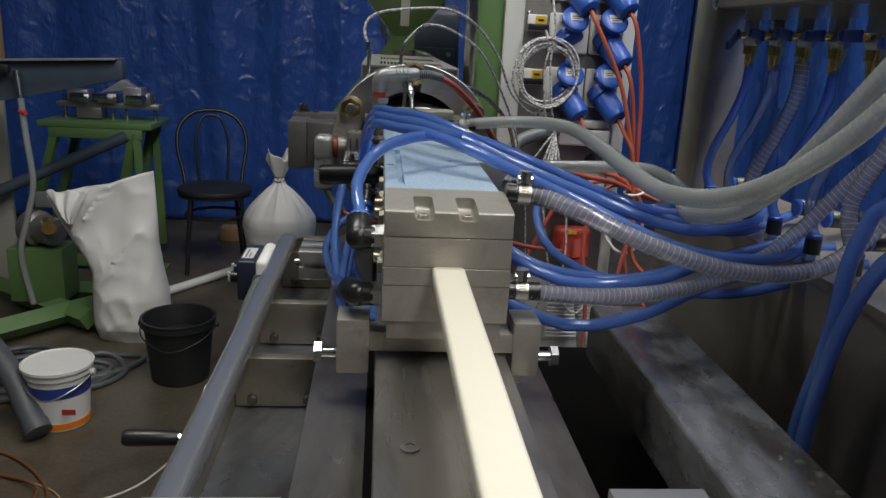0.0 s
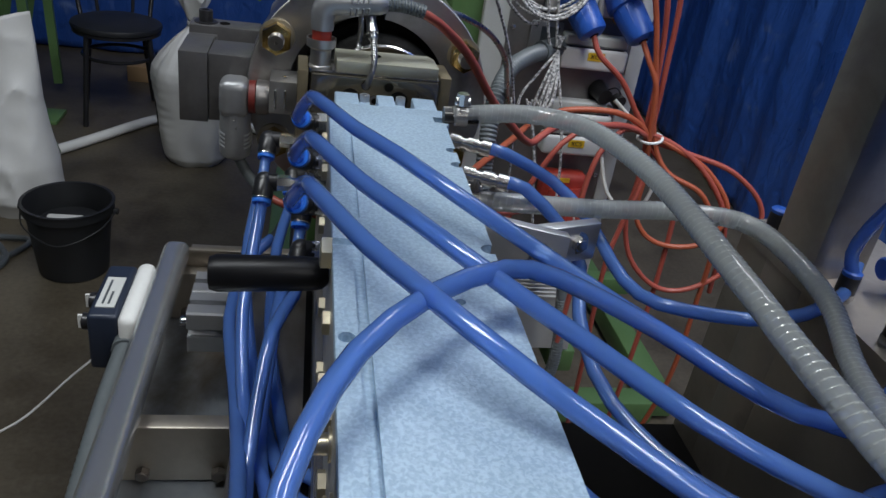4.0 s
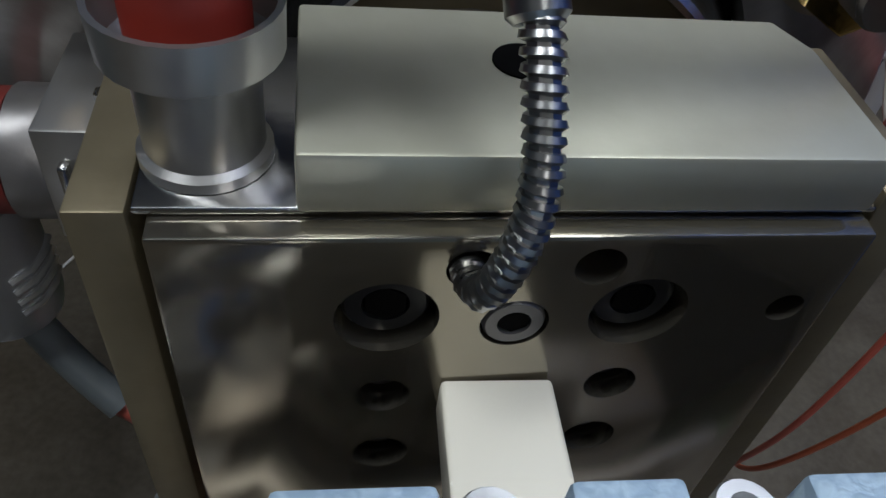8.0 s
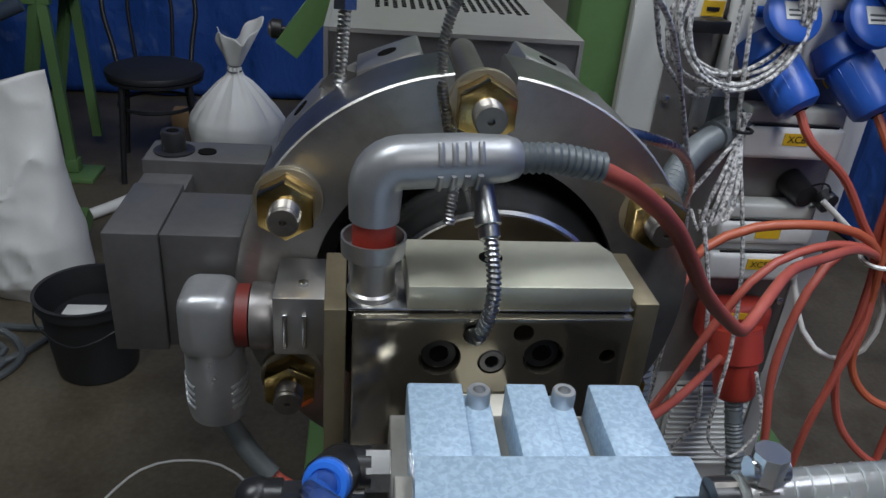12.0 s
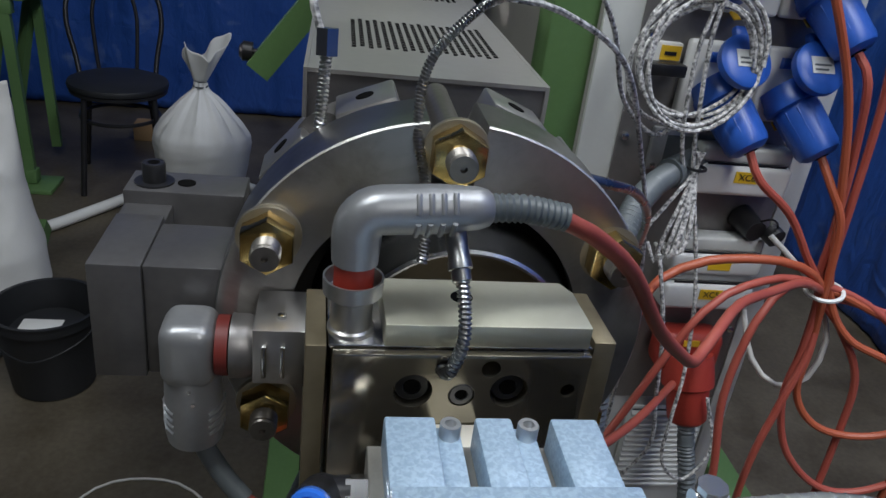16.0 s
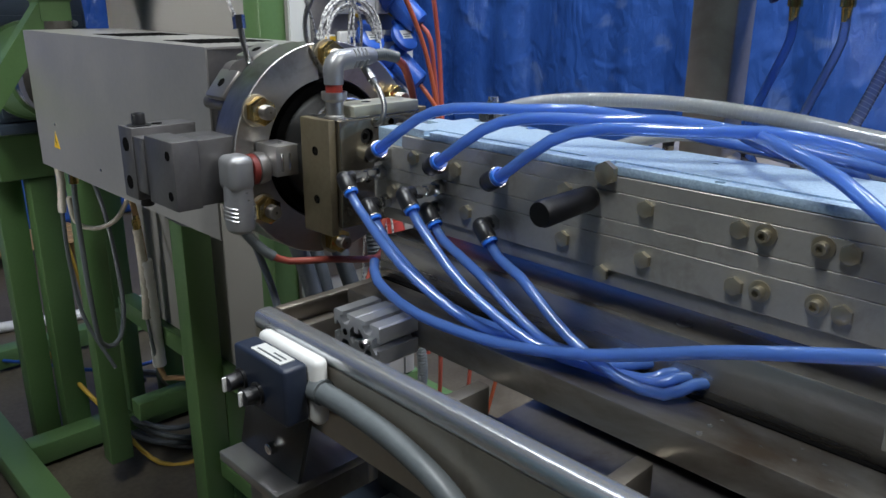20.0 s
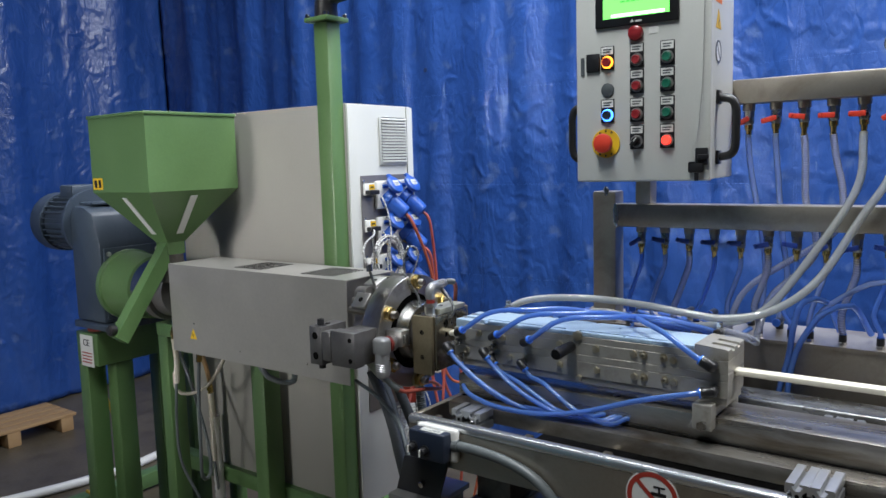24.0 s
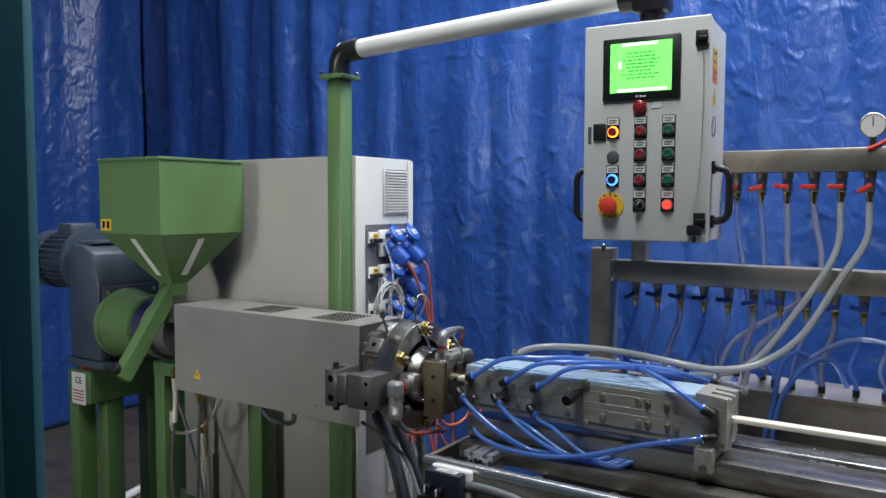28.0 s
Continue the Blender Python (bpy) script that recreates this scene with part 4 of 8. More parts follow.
fan = [spot.verts.new((-0.160 + q * math.cos(k * 0.5236), 0.500 + 1.8 * q * math.sin(k * 0.5236), 0.8952)) for k in range(12) for q in (0.007 + 0.009 * (k % 3 == 1) + 0.003 * (k % 2),)]
spot.faces.new(fan)
part("grease_stain", spot, STAIN, bench, "yellow grease stain")
solid("water_drops", bm, WATER, "scattered water drops on the steel", "water", kind="stuff")

# saddle that holds the near end of the block
YS = 0.600
sad = thing("saddle_clamp", (0, 0.61, 1.03), "grey steel saddle bolted round the guide rail", "clamp")
part("crossbar", B(-0.078, 0.080, YS + 0.001, YS + 0.026, 1.0335, 1.050, 0.001), CAST, sad)
for x0, x1 in ((-0.081, -0.055), (0.0605, 0.083)):
    part("cheek", B(x0, x1, YS, YS + 0.034, 1.014, 1.060, 0.0015), CAST, sad)
for x, s in ((-0.081, -1), (0.083, 1)):
    b = part("jack_screw", C((x, YS + 0.012, 1.027), (x + s * 0.012, YS + 0.012, 1.027), 0.0042, None, 14), BRIGHT, sad)
    part("screw_head", C((x + s * 0.012, YS + 0.012, 1.027), (x + s * 0.018, YS + 0.012, 1.027), 0.0090, None, 6), BRIGHT, b)


def alu_profile(x0, x1, y0, y1, z0, z1, label):
    """A slotted aluminium extrusion laid across the bench."""
    ob = thing("aluminium_profile", ((x0 + x1) / 2, (y0 + y1) / 2, z0), label, "profile", "slotted profiles")
    h, n = z1 - z0, max(1, round((y1 - y0) / (z1 - z0)))
    w = (y1 - y0) / n
    for k in range(n):
        a = y0 + k * w
        s = w * 0.12
        q = [(0.04, 0), (0.40, 0), (0.40, 0.10), (0.28, 0.10), (0.28, 0.16), (0.40, 0.30), (0.60, 0.30), (0.72, 0.16), (0.72, 0.10), (0.60, 0.10), (0.60, 0), (0.96, 0)]
        poly = []
        for k4 in range(4):
            c4, s4 = (1, 0, -1, 0)[k4], (0, 1, 0, -1)[k4]
            poly += [(a + w * (0.5 + c4 * (u - 0.5) - s4 * (v - 0.5)), z0 + h * (0.5 + s4 * (u - 0.5) + c4 * (v - 0.5))) for u, v in q]
        bm = prism(poly, "x", x0, x1)
        part("slotted_bar", bm, ALU, ob)
        part("core_bore", C((x0 - 0.0004, a + w / 2, z0 + h / 2), (x0 + 0.002, a + w / 2, z0 + h / 2), w * 0.10, None, 14), HOLESHADE, ob)
    hexbolt(ob, (x0 - 0.0005, y0 + w * 0.5, z0 + h * 0.5), LEFT, 0.010, 0.007, socket=True, name="socket_screw")
    return ob


alu_profile(-0.155, -0.106, 1.035, 1.105, 0.950, 0.9905, "short slotted aluminium profile lying across the pan")
alu_profile(-0.190, -0.106, 0.385, 0.455, 0.958, 0.9975, "slotted aluminium profile crossing under the plastic strip")
alu_profile(0.1062, 0.170, 0.395, 0.465, 0.958, 0.9975, "slotted aluminium profile end beside the guide rail")

# switch box on the edge tube
sw = thing("switch_box", (-0.22, 1.1, 0.90), "navy and white switch box with two black knobs", "switch box")
part("front", B(-0.243, -0.2165, 1.062, 1.150, 0.908, 0.966, 0.004, 3), NAVY, sw, "navy front shell")
part("back", B(-0.216, -0.1995, 1.052, 1.152, 0.902, 0.970, 0.007, 3), WHITE, sw, "white back shell")
part("label_plate", B(-0.238, -0.222, 1.075, 1.125, 0.9661, 0.9672), CABWHITE, sw)
bar_text(sw, [(-0.234, -0.232, 1.08, 1.12, 0.9672, 0.9675), (-0.229, -0.227, 1.08, 1.10, 0.9672, 0.9675)], DARKCABLE)
for y, z in ((1.137, 0.932), (1.108, 0.928)):
    k = part("knob", lathe((-0.243, y, z), (-0.26, y, z), [(0, 0.011), (0.003, 0.011), (0.003, 0.0085), (0.016, 0.008), (0.017, 0.006)], 18), BLACK, sw)
    part("pointer", B(-0.2635, -0.258, y - 0.0012, y + 0.0012, z - 0.007, z + 0.007), WHITE, k)
line = spline([(-0.209, 1.056, 0.938), (-0.209, 1.00, 0.937), (-0.209, 0.940, 0.930), (-0.210, 0.885, 0.913), (-0.211, 0.843, 0.880), (-0.212, 0.822, 0.830), (-0.213, 0.825, 0.785), (-0.213, 0.850, 0.735), (-0.210, 0.885, 0.69), (-0.20, 0.91, 0.64)], 0.003)
con = thing("grey_conduit", (-0.209, 1.05, 0.938), "grey ribbed cable conduit drooping from the switch box", "conduit")
part("ribbed_tube", sweep(line, 0.0105, 12, ripple=lambda k: 1.0 if k % 2 else 0.95), GREYCONDUIT, con)
part("gland", C((-0.209, 1.070, 0.938), (-0.209, 1.050, 0.938), 0.0125, None, 12), GREYCONDUIT, con)

# warning disc on the side panel
sign = thing("prohibition_sign", (-0.1985, 0.66, 0.92), "round red and white no-drinking-water sticker on the panel", "sign")
part("disc", C((-0.1976, 0.660, 0.924), (-0.1982, 0.660, 0.924), 0.047, None, 40), WHITE, sign)
part("red_ring", lathe((-0.1981, 0.660, 0.924), (-0.2, 0.660, 0.924), [(0, 0.0445), (0.0006, 0.0445), (0.0006, 0.0365), (0, 0.0365)], 40), RED, sign)
part("red_slash", prism([(0.660 - 0.0285, 0.924 - 0.0235), (0.660 - 0.0235, 0.924 - 0.0285), (0.660 + 0.0285, 0.924 + 0.0235), (0.660 + 0.0235, 0.924 + 0.0285)], "x", -0.1990, -0.1984), RED, sign)
bm = B(-0.1989, -0.1984, 0.664, 0.676, 0.901, 0.918)
part("glass_mark", bm, BLACK, sign)
bm = B(-0.1989, -0.1984, 0.636, 0.662, 0.929, 0.935)
B(-0.1989, -0.1984, 0.646, 0.650, 0.935, 0.944, bm=bm)
B(-0.1989, -0.1984, 0.638, 0.658, 0.943, 0.946, bm=bm)
B(-0.1989, -0.1984, 0.658, 0.664, 0.922, 0.933, bm=bm)
part("tap_mark", bm, BLACK, sign)

# ---- die head on the extruder ----
die = thing("extrusion_die", (0, 1.25, 1.02), "polished steel extrusion die with bored face plate", "die")
FACE = 1.2126


def bored(name, body, holes, material, parent, label=""):
    """A block with round bores sunk into its front; each hole is x, z, radius, depth."""
    cut = bmesh.new()
    for x, z, r, deep in holes:
        C((x, FACE - 0.004, z), (x, FACE + deep, z), r, None, 28, cut)
    return carve(name, body, cut, material, parent, label)


BORES = [(-0.0239, 1.1318, 0.0096, 0.011), (0.0236, 1.1320, 0.0096, 0.011), (0.0, 1.1296, 0.0066, 0.004), (0.0129, 1.1450, 0.0047, 0.014), (-0.0098, 1.1448, 0.0047, 0.014),
         (0.0535, 1.1325, 0.0038, 0.012), (-0.0235, 1.1070, 0.0056, 0.012), (0.0243, 1.1085, 0.0056, 0.012), (-0.0230, 1.0840, 0.0062, 0.012), (0.0248, 1.0870, 0.0062, 0.012)]
bored("face_plate", B(-0.0628, 0.0628, FACE, 1.2325, 1.030, 1.1526, 0.0010), BORES, DIEFACE, die)
part("body", B(-0.0628, 0.0625, 1.2330, 1.268, 1.030, 1.1526, 0.001), DIEFACE, die)
part("upper_lip", B(-0.0648, 0.0640, 1.2176, 1.2690, 1.1530, 1.1546, 0.0006), BRIGHT, die, "bright ground upper lip")
part("adapter", C((0.003, 1.2675, 1.098), (0.003, 1.318, 1.100), 0.044, None, 32), RAW, die)
part("side_slab", B(-0.0752, -0.0655, 1.2170, 1.2690, 1.022, 1.1542, 0.0007), SLAB, die, "heat-tinted side heater slab")
part("side_slab", B(0.0646, 0.0758, 1.2180, 1.2670, 1.022, 1.1572, 0.0007), SLAB, die, "heat-tinted side heater slab")
for y, z in ((1.243, 1.118), (1.243, 1.062)):
    part("slab_screw", lathe((-0.0749, y, z), (-1, y, z), [(0, 0.0052), (0.0006, 0.0052), (0.0006, 0.0046), (0.0003, 0.0040)], 18), HOLESHADE, die, "dark sunk screw")
part("top_bar", prism([(-0.0392, 1.2160), (0.0612, 1.2160), (0.0612, 1.2500), (0.0565, 1.2605), (-0.0392, 1.2605)], "z", 1.1548, 1.1668, 0.0009), SHEENBAR, die, "heat-tinted top heater bar, paled by lamp sheen in its colour")
part("bar_screw", lathe((0.0005, 1.2425, 1.1664), (0.0005, 1.2425, 1.2), [(0, 0.0056), (0.0008, 0.0056), (0.0008, 0.0046), (0.0005, 0.0026)], 20), HOLESHADE, die, "dark sunk screw")
for x, z in ((-0.0239, 1.1318), (0.0236, 1.1320)):
    h = part("screw_head", lathe((x, FACE + 0.010, z), (x, 1, z), [(0, 0.0082), (0.0058, 0.0082), (0.0066, 0.0075), (0.0066, 0.0045), (0.002, 0.0045)], 28), BLACK, die, "black sunk socket screw")
    part("hex_socket", C((x, FACE + 0.0085, z), (x, FACE + 0.0036, z), 0.0043, None, 6), HOLESHADE, h)
h = part("screw_head", lathe((0.0, FACE + 0.004, 1.1296), (0.0, 1, 1.1296), [(0, 0.0060), (0.0034, 0.0060), (0.0040, 0.0055), (0.0040, 0.0033), (0.001, 0.0033)], 24), DARKSTEEL, die, "dark steel socket screw")
part("hex_socket", C((0.0, FACE + 0.003, 1.1296), (0.0, FACE + 0.0006, 1.1296), 0.0032, None, 6), HOLESHADE, h)
for x, z, r in ((-0.0235, 1.1070, 0.0044), (0.0243, 1.1085, 0.0044), (-0.0230, 1.0840, 0.0050), (0.0248, 1.0870, 0.0050)):
    h = part("screw_head", lathe((x, FACE + 0.011, z), (x, 1, z), [(0, r), (0.0050, r), (0.0056, r * 0.9), (0.0056, r * 0.5), (0.002, r * 0.5)], 22), BLACK, die, "black sunk socket screw")
die.rotation_euler.z = radians(1.6)
solid("plastic_strip", prism([(1.164, 1.1010), (1.164, 1.1106), (1.190, 1.1118), (1.2122, 1.1124), (1.2122, 1.1020), (1.190, 1.1015)], "x", -0.0112, 0.0120, 0.0012), PVC, "cream plastic profile between die and calibrator", "plastic profile")


def plug_elbow(name, at, stem, arm, label, lo=0.0345, up=0.037):
    """A grey right-angle heater plug on a metal collar with a red seal."""
    p, s, a = Vector(at), Vector(stem).normalized(), Vector(arm).normalized()
    ob = thing(name, at, label, "heater plug", "heater plugs")
    part("collar", lathe(p, p + s, [(0, 0.0112), (0.002, 0.0112), (0.003, 0.0100), (0.0175, 0.0100), (0.0195, 0.0125), (0.0205, 0.0140), (0.0285, 0.0143), (0.0285, 0.0132), (0.0210, 0.0128), (0.0195, 0.004)], 28), STEEL, ob, "turned metal collar")
    part("seal", C(p + s * 0.0180, p + s * lo, 0.0094, None, 24), RED, ob, "red silicone seal")
    c = p + s * (lo + up * 0.55)
    rings = []
    n = 14
    path = [p + s * lo, p + s * (lo + up * 0.34)]
    for k in range(7):
        q = k / 6 * math.pi / 2
        path.append(p + s * (lo + up * 0.40 + up * 0.28 * math.sin(q)) + a * (up * 0.28 * (1 - math.cos(q))))
    end = path[-1] + a * (up * 1.07)
    path += [path[-1] + a * (up * 0.3), path[-1] + a * (up * 0.7), end]
    body = part("plug_body", sweep(path, 0.0114, 20, ripple=lambda k: 0.95 if k == 0 else (0.90 if k == len(path) - 1 else 1.0)), PLUG, ob, "cast silver-grey plug body")
    tip = part("plug_nose", lathe(end, end + a, [(0, 0.0103), (0.004, 0.0100), (0.009, 0.0085), (0.011, 0.0064)], 20), PLUG, ob)
    side = s
    for j in range(4):
        q = path[-3] + a * (0.004 + j * 0.0055)
        for d in (1, -1):
            part("rib", sweep([q + a.cross(s) * 0.0114 + side * d * 0.0022, q + a.cross(s) * 0.0101 + side * d * 0.0059, q + a.cross(s) * 0.0063 + side * d * 0.0100], 0.0013, 8), PLUG, body)
    return end + a * 0.011, ob


tip, ob = plug_elbow("heater_plug", (-0.0537, 1.2300, 1.1548), (0, 0, 1), (1, 0.05, 0.06), "silver-grey right-angle heater plug standing on the die", 0.0365)
line = spline([tip, tip + Vector((0.016, 0.001, 0.0)), tip + Vector((0.036, 0.003, -0.004))], 0.0015)
part("strain_relief", sweep(line, 0.0070, 14, ripple=lambda k: 1.0 if k % 2 else 0.86), GREYCONDUIT, ob, "ribbed grey strain relief")
tip2 = line[-1]
hose("red_cable", [tip2 - Vector((0.006, 0, 0)), tip2 + Vector((0.016, 0.006, -0.010)), (0.100, 1.272, 1.170), (0.145, 1.310, 1.110), (0.190, 1.350, 1.063), (0.212, 1.372, 1.043), (0.228, 1.390, 1.036), (0.252, 1.414, 1.044), (0.300, 1.468, 1.040), (0.37, 1.53, 1.020), (0.44, 1.585, 1.002), (0.49, 1.615, 0.980)], 0.0048, REDCABLE, "red silicone heater cable sweeping to the socket panel", "cable", "red heater cables")
ob = thing("heater_plug", (-0.12, 1.28, 1.05), "square-shouldered silver-grey heater plug on the die's side", "heater plug", "heater plugs")
bx = part("contact_housing", B(-0.1030, -0.0738, 1.262, 1.306, 1.0950, 1.1305, 0.001), STEEL, ob, "folded steel contact housing")
for x in (-0.0965, -0.0865):
    part("louvre", B(x - 0.0014, x + 0.0014, 1.2585, 1.2622, 1.1010, 1.1220, 0.001), BRIGHT, bx)
hexbolt(ob, (-0.0880, 1.276, 1.1304), UP, 0.005, 0.002, name="screw")
part("collar", lathe((-0.1030, 1.288, 1.1030), (-1, 1.288, 1.1030), [(0, 0.0170), (0.005, 0.0190), (0.014, 0.0190), (0.0150, 0.012)], 28), BLOCKSTEEL, ob, "turned metal collar")
part("seal", lathe((-0.1180, 1.288, 1.1030), (-1, 1.288, 1.1030), [(0, 0.0178), (0.007, 0.0178), (0.0072, 0.013)], 28), DARKRED, ob, "dark red silicone seal")
part("plug_body", B(-0.1560, -0.1245, 1.2700, 1.3060, 1.0810, 1.1225, 0.0095, 4), PLUG, ob, "cast silver-grey plug body")
nose = part("plug_nose", lathe((-0.1395, 1.288, 1.092), (-0.1375, 1.2885, 0.5), [(0, 0.0162), (0.022, 0.0168), (0.050, 0.0172), (0.056, 0.0160), (0.061, 0.0100)], 32), PLUG, ob)
for j in range(4):
    for d in (-1, 1):
        q = Vector((-0.1390, 1.288, 1.0610 - 0.0048 * j))
        part("rib", sweep([q + Vector((d * 0.0100, -0.0136, 0.001)), q + Vector((d * 0.0148, -0.0092, 0.002)), q + Vector((d * 0.0172, -0.002, 0.003)), q + Vector((d * 0.0165, 0.005, 0.003))], 0.0012, 6), ALU, nose)
for x, z in ((-0.1390, 1.081), (-0.1370, 1.072)):
    part("rivet", C((x, 1.2714, z), (x, 1.2698, z), 0.0011, None, 10), BRIGHT, ob)
part("cable_boot", sweep(spline([(-0.1370, 1.288, 1.034), (-0.130, 1.284, 1.022), (-0.119, 1.278, 1.008), (-0.108, 1.272, 0.998)], 0.004), 0.0062, 12), GREYCONDUIT, ob, "grey cable boot")
ob.location += Vector((-0.001, 0.014, -0.009))
hose("red_cable", [(-0.111, 1.287, 0.9905), (-0.092, 1.280, 0.981), (-0.05, 1.255, 0.980), (0.04, 1.28, 0.955), (0.14, 1.38, 0.93), (0.25, 1.50, 0.88), (0.35, 1.62, 0.84)], 0.0045, REDCABLE, "red silicone heater cable drooping below the die", "cable", "red heater cables")


def wound_cable(name, pts, r, label, tail=()):
    """A thermocouple lead in a wound steel sheath."""
    ob = thing(name, pts[0], label, "thermocouple")
    line = spline(pts, 0.004)
    part("core", sweep(line, r * 0.8, 8), SPRING, ob)
    part("spring_sheath", helix(line, r * 0.85, r * 0.75, r * 0.30, 5, 10), SPRING, ob, "wound steel sheath")
    if tail:
        part("braided_lead", sweep(spline(tail, 0.01), r * 0.72, 8), BRAID, ob, "white braided lead with black tracer")
    return ob


BRAID = noise_mat("white_braid", (0.10, 0.10, 0.10), (0.74, 0.73, 0.70), 0.5, 0.0, 240, 400, 0.3, 0.25, detail=1.0)
wound_cable("thermocouple", [(-0.0100, 1.222, 1.1445), (-0.0095, 1.209, 1.1455), (-0.0075, 1.203, 1.151), (-0.0035, 1.204, 1.168), (-0.0045, 1.214, 1.186), (-0.0075, 1.226, 1.200)], 0.0030, "coiled steel thermocouple lead plugged into the die")
part("coupling", lathe((-0.0052, 1.217, 1.189), (-0.0080, 1.229, 1.204), [(0, 0.0036), (0.001, 0.0046), (0.006, 0.0046), (0.0065, 0.0058), (0.010, 0.0056), (0.012, 0.0050), (0.024, 0.0050)], 20), SPRING, bpy.data.objects["thermocouple"])
wound_cable("thermocouple", [(-0.014, 1.290, 1.160), (-0.013, 1.30, 1.190), (-0.020, 1.325, 1.228), (-0.015, 1.335, 1.262), (0.008, 1.345, 1.288), (0.022, 1.35, 1.296)], 0.0028, "coiled steel thermocouple lead arching over the clamp ring",
            ((0.022, 1.35, 1.296), (0.06, 1.36, 1.290), (0.12, 1.40, 1.255), (0.18, 1.48, 1.17), (0.22, 1.52, 1.08), (0.25, 1.56, 0.96), (0.27, 1.60, 0.80), (0.28, 1.62, 0.70)))
wound_cable("thermocouple", [(-0.074, 1.372, 1.205), (-0.073, 1.385, 1.232), (-0.072, 1.392, 1.248)], 0.0035, "steel thermocouple standing on the barrel collar",
            ((-0.072, 1.392, 1.248), (-0.082, 1.40, 1.285), (-0.062, 1.41, 1.310), (0.0, 1.44, 1.322), (0.07, 1.50, 1.325), (0.13, 1.56, 1.300), (0.18, 1.60, 1.245), (0.22, 1.64, 1.17), (0.27, 1.66, 1.13), (0.30, 1.672, 1.145)))
part("hex_nut", C((-0.072, 1.392, 1.246), (-0.072, 1.394, 1.262), 0.0075, None, 6), BRIGHT, bpy.data.objects["thermocouple.002"])
hose("braided_lead", [(0.06, 1.33, 1.205), (0.10, 1.34, 1.195), (0.15, 1.40, 1.165), (0.19, 1.46, 1.12), (0.215, 1.52, 1.06), (0.235, 1.56, 1.02)], 0.0036, SPRING, "steel-braided sensor lead behind the die", "cable")

# clamp ring with studs and brass nuts
FC = Vector((0.0025, 1.0, 1.0985))
ring = thing("clamp_ring", (0.003, 1.35, 0.97), "large machined steel clamp ring with brass nuts", "flange")


def half_ring(y0, prof, a0, a1, seg=64):
    """Half of a turned ring, between two angles round the barrel's axis."""
    bm = bmesh.new()
    rows = []
    for k in range(seg + 1):
        a = radians(a0 + (a1 - a0) * k / seg)
        rows.append([bm.verts.new((FC.x + r * math.cos(a), y0 + d, FC.z + r * math.sin(a))) for d, r in prof])
    n = len(prof)
    for p, q in zip(rows, rows[1:]):
        for k in range(n):
            bm.faces.new((p[k], p[(k + 1) % n], q[(k + 1) % n], q[k]))
    bm.faces.new(rows[0][::-1])
    bm.faces.new(rows[-1])
    return bm


part("ring_half", half_ring(1.322, [(0, 0.0895), (0, 0.1322), (0.001, 0.1332), (0.046, 0.1332), (0.052, 0.1300), (0.052, 0.0895)], 97, 266), TURNED, ring, "turned steel half ring")
part("ring_half", half_ring(1.318, [(0, 0.0895), (0, 0.1332), (0.001, 0.1342), (0.048, 0.1342), (0.054, 0.1310), (0.054, 0.0895)], -86, 83), TURNED, ring, "turned steel half ring")
HX, HZ = FC.x + 0.012, FC.z - 0.0025
# Black ring round the hub: the groove's deep shade put into its colour.
part("seal_groove", lathe((HX, 1.326, HZ), (HX, 1.5, HZ), [(0.006, 0.072), (0.003, 0.0785), (0.003, 0.0880), (0.006, 0.0900), (0.02, 0.0900)], 64), HOLESHADE, ring, "black seal ring, groove shade put into its colour")
part("hub", lathe((HX, 1.298, HZ), (HX, 1.5, HZ), [(0.006, 0.0640), (0.001, 0.0655), (0, 0.0672), (0.0015, 0.0690), (0.010, 0.0696), (0.030, 0.0770)], 72), BRIGHT, ring, "bright turned hub")
part("hub_face", C((HX, 1.3035, HZ), (HX, 1.320, HZ), 0.0648, None, 56), SLAB, ring, "brown heat-tinted hub face")
for k in range(6):
    a = radians(90 + 60 * k)
    p = Vector((FC.x + 0.1175 * math.cos(a), 1.322, FC.z + 0.1175 * math.sin(a)))
    n = part("brass_nut", C(p - Vector((0, 0.004, 0)), p - Vector((0, 0.019, 0)), 0.0168, None, 6, None, 0.0010), BRASS, ring, "brass hex nut")
    part("washer", C(p + Vector((0, 0.0005, 0)), p - Vector((0, 0.0042, 0)), 0.0190, None, 28, None, 0.001), GOLDSTEEL, n)
    part("stud", lathe(p + Vector((0, 0.11, 0)), p - Vector((0, 1, 0)), [(0, 0.0085), (0.128, 0.0085), *((0.1285 + 0.0008 * j, 0.0079 + 0.0006 * (j % 2)) for j in range(13)), (0.1400, 0.0084), (0.1415, 0.0076), (0.1415, 0.002), (0.139, 0.0015)], 20), STUD, n)
# hexagonal barrel adapter and rear collar behind the ring
part("sensor_boss", C((-0.070, 1.392, 1.190), (-0.058, 1.436, 1.188), 0.020, 0.018, 22), BLOCKSTEEL, ring)
part("rear_collar", C((FC.x, 1.376, FC.z), (FC.x, 1.428, FC.z), 0.105, None, 12), BLOCKSTEEL, ring)
for a in (40, 68, 112, 140):
    d = Vector((math.cos(radians(a)), 0, math.sin(radians(a))))
    bm = B(-0.020, 0.020, 1.378, 1.420, 0.095, 0.132, 0.002)
    bm.transform(Matrix.Translation((FC.x, 0, FC.z)) @ Matrix.Rotation(radians(90 - a), 4, "Y"))
    lug = part("clamp_lug", bm, STEEL, ring)
    part("lug_bore", C(Vector((FC.x, 1.399, FC.z)) + d * 0.131, Vector((FC.x, 1.399, FC.z)) + d * 0.1326, 0.006, None, 16), HOLESHADE, lug)

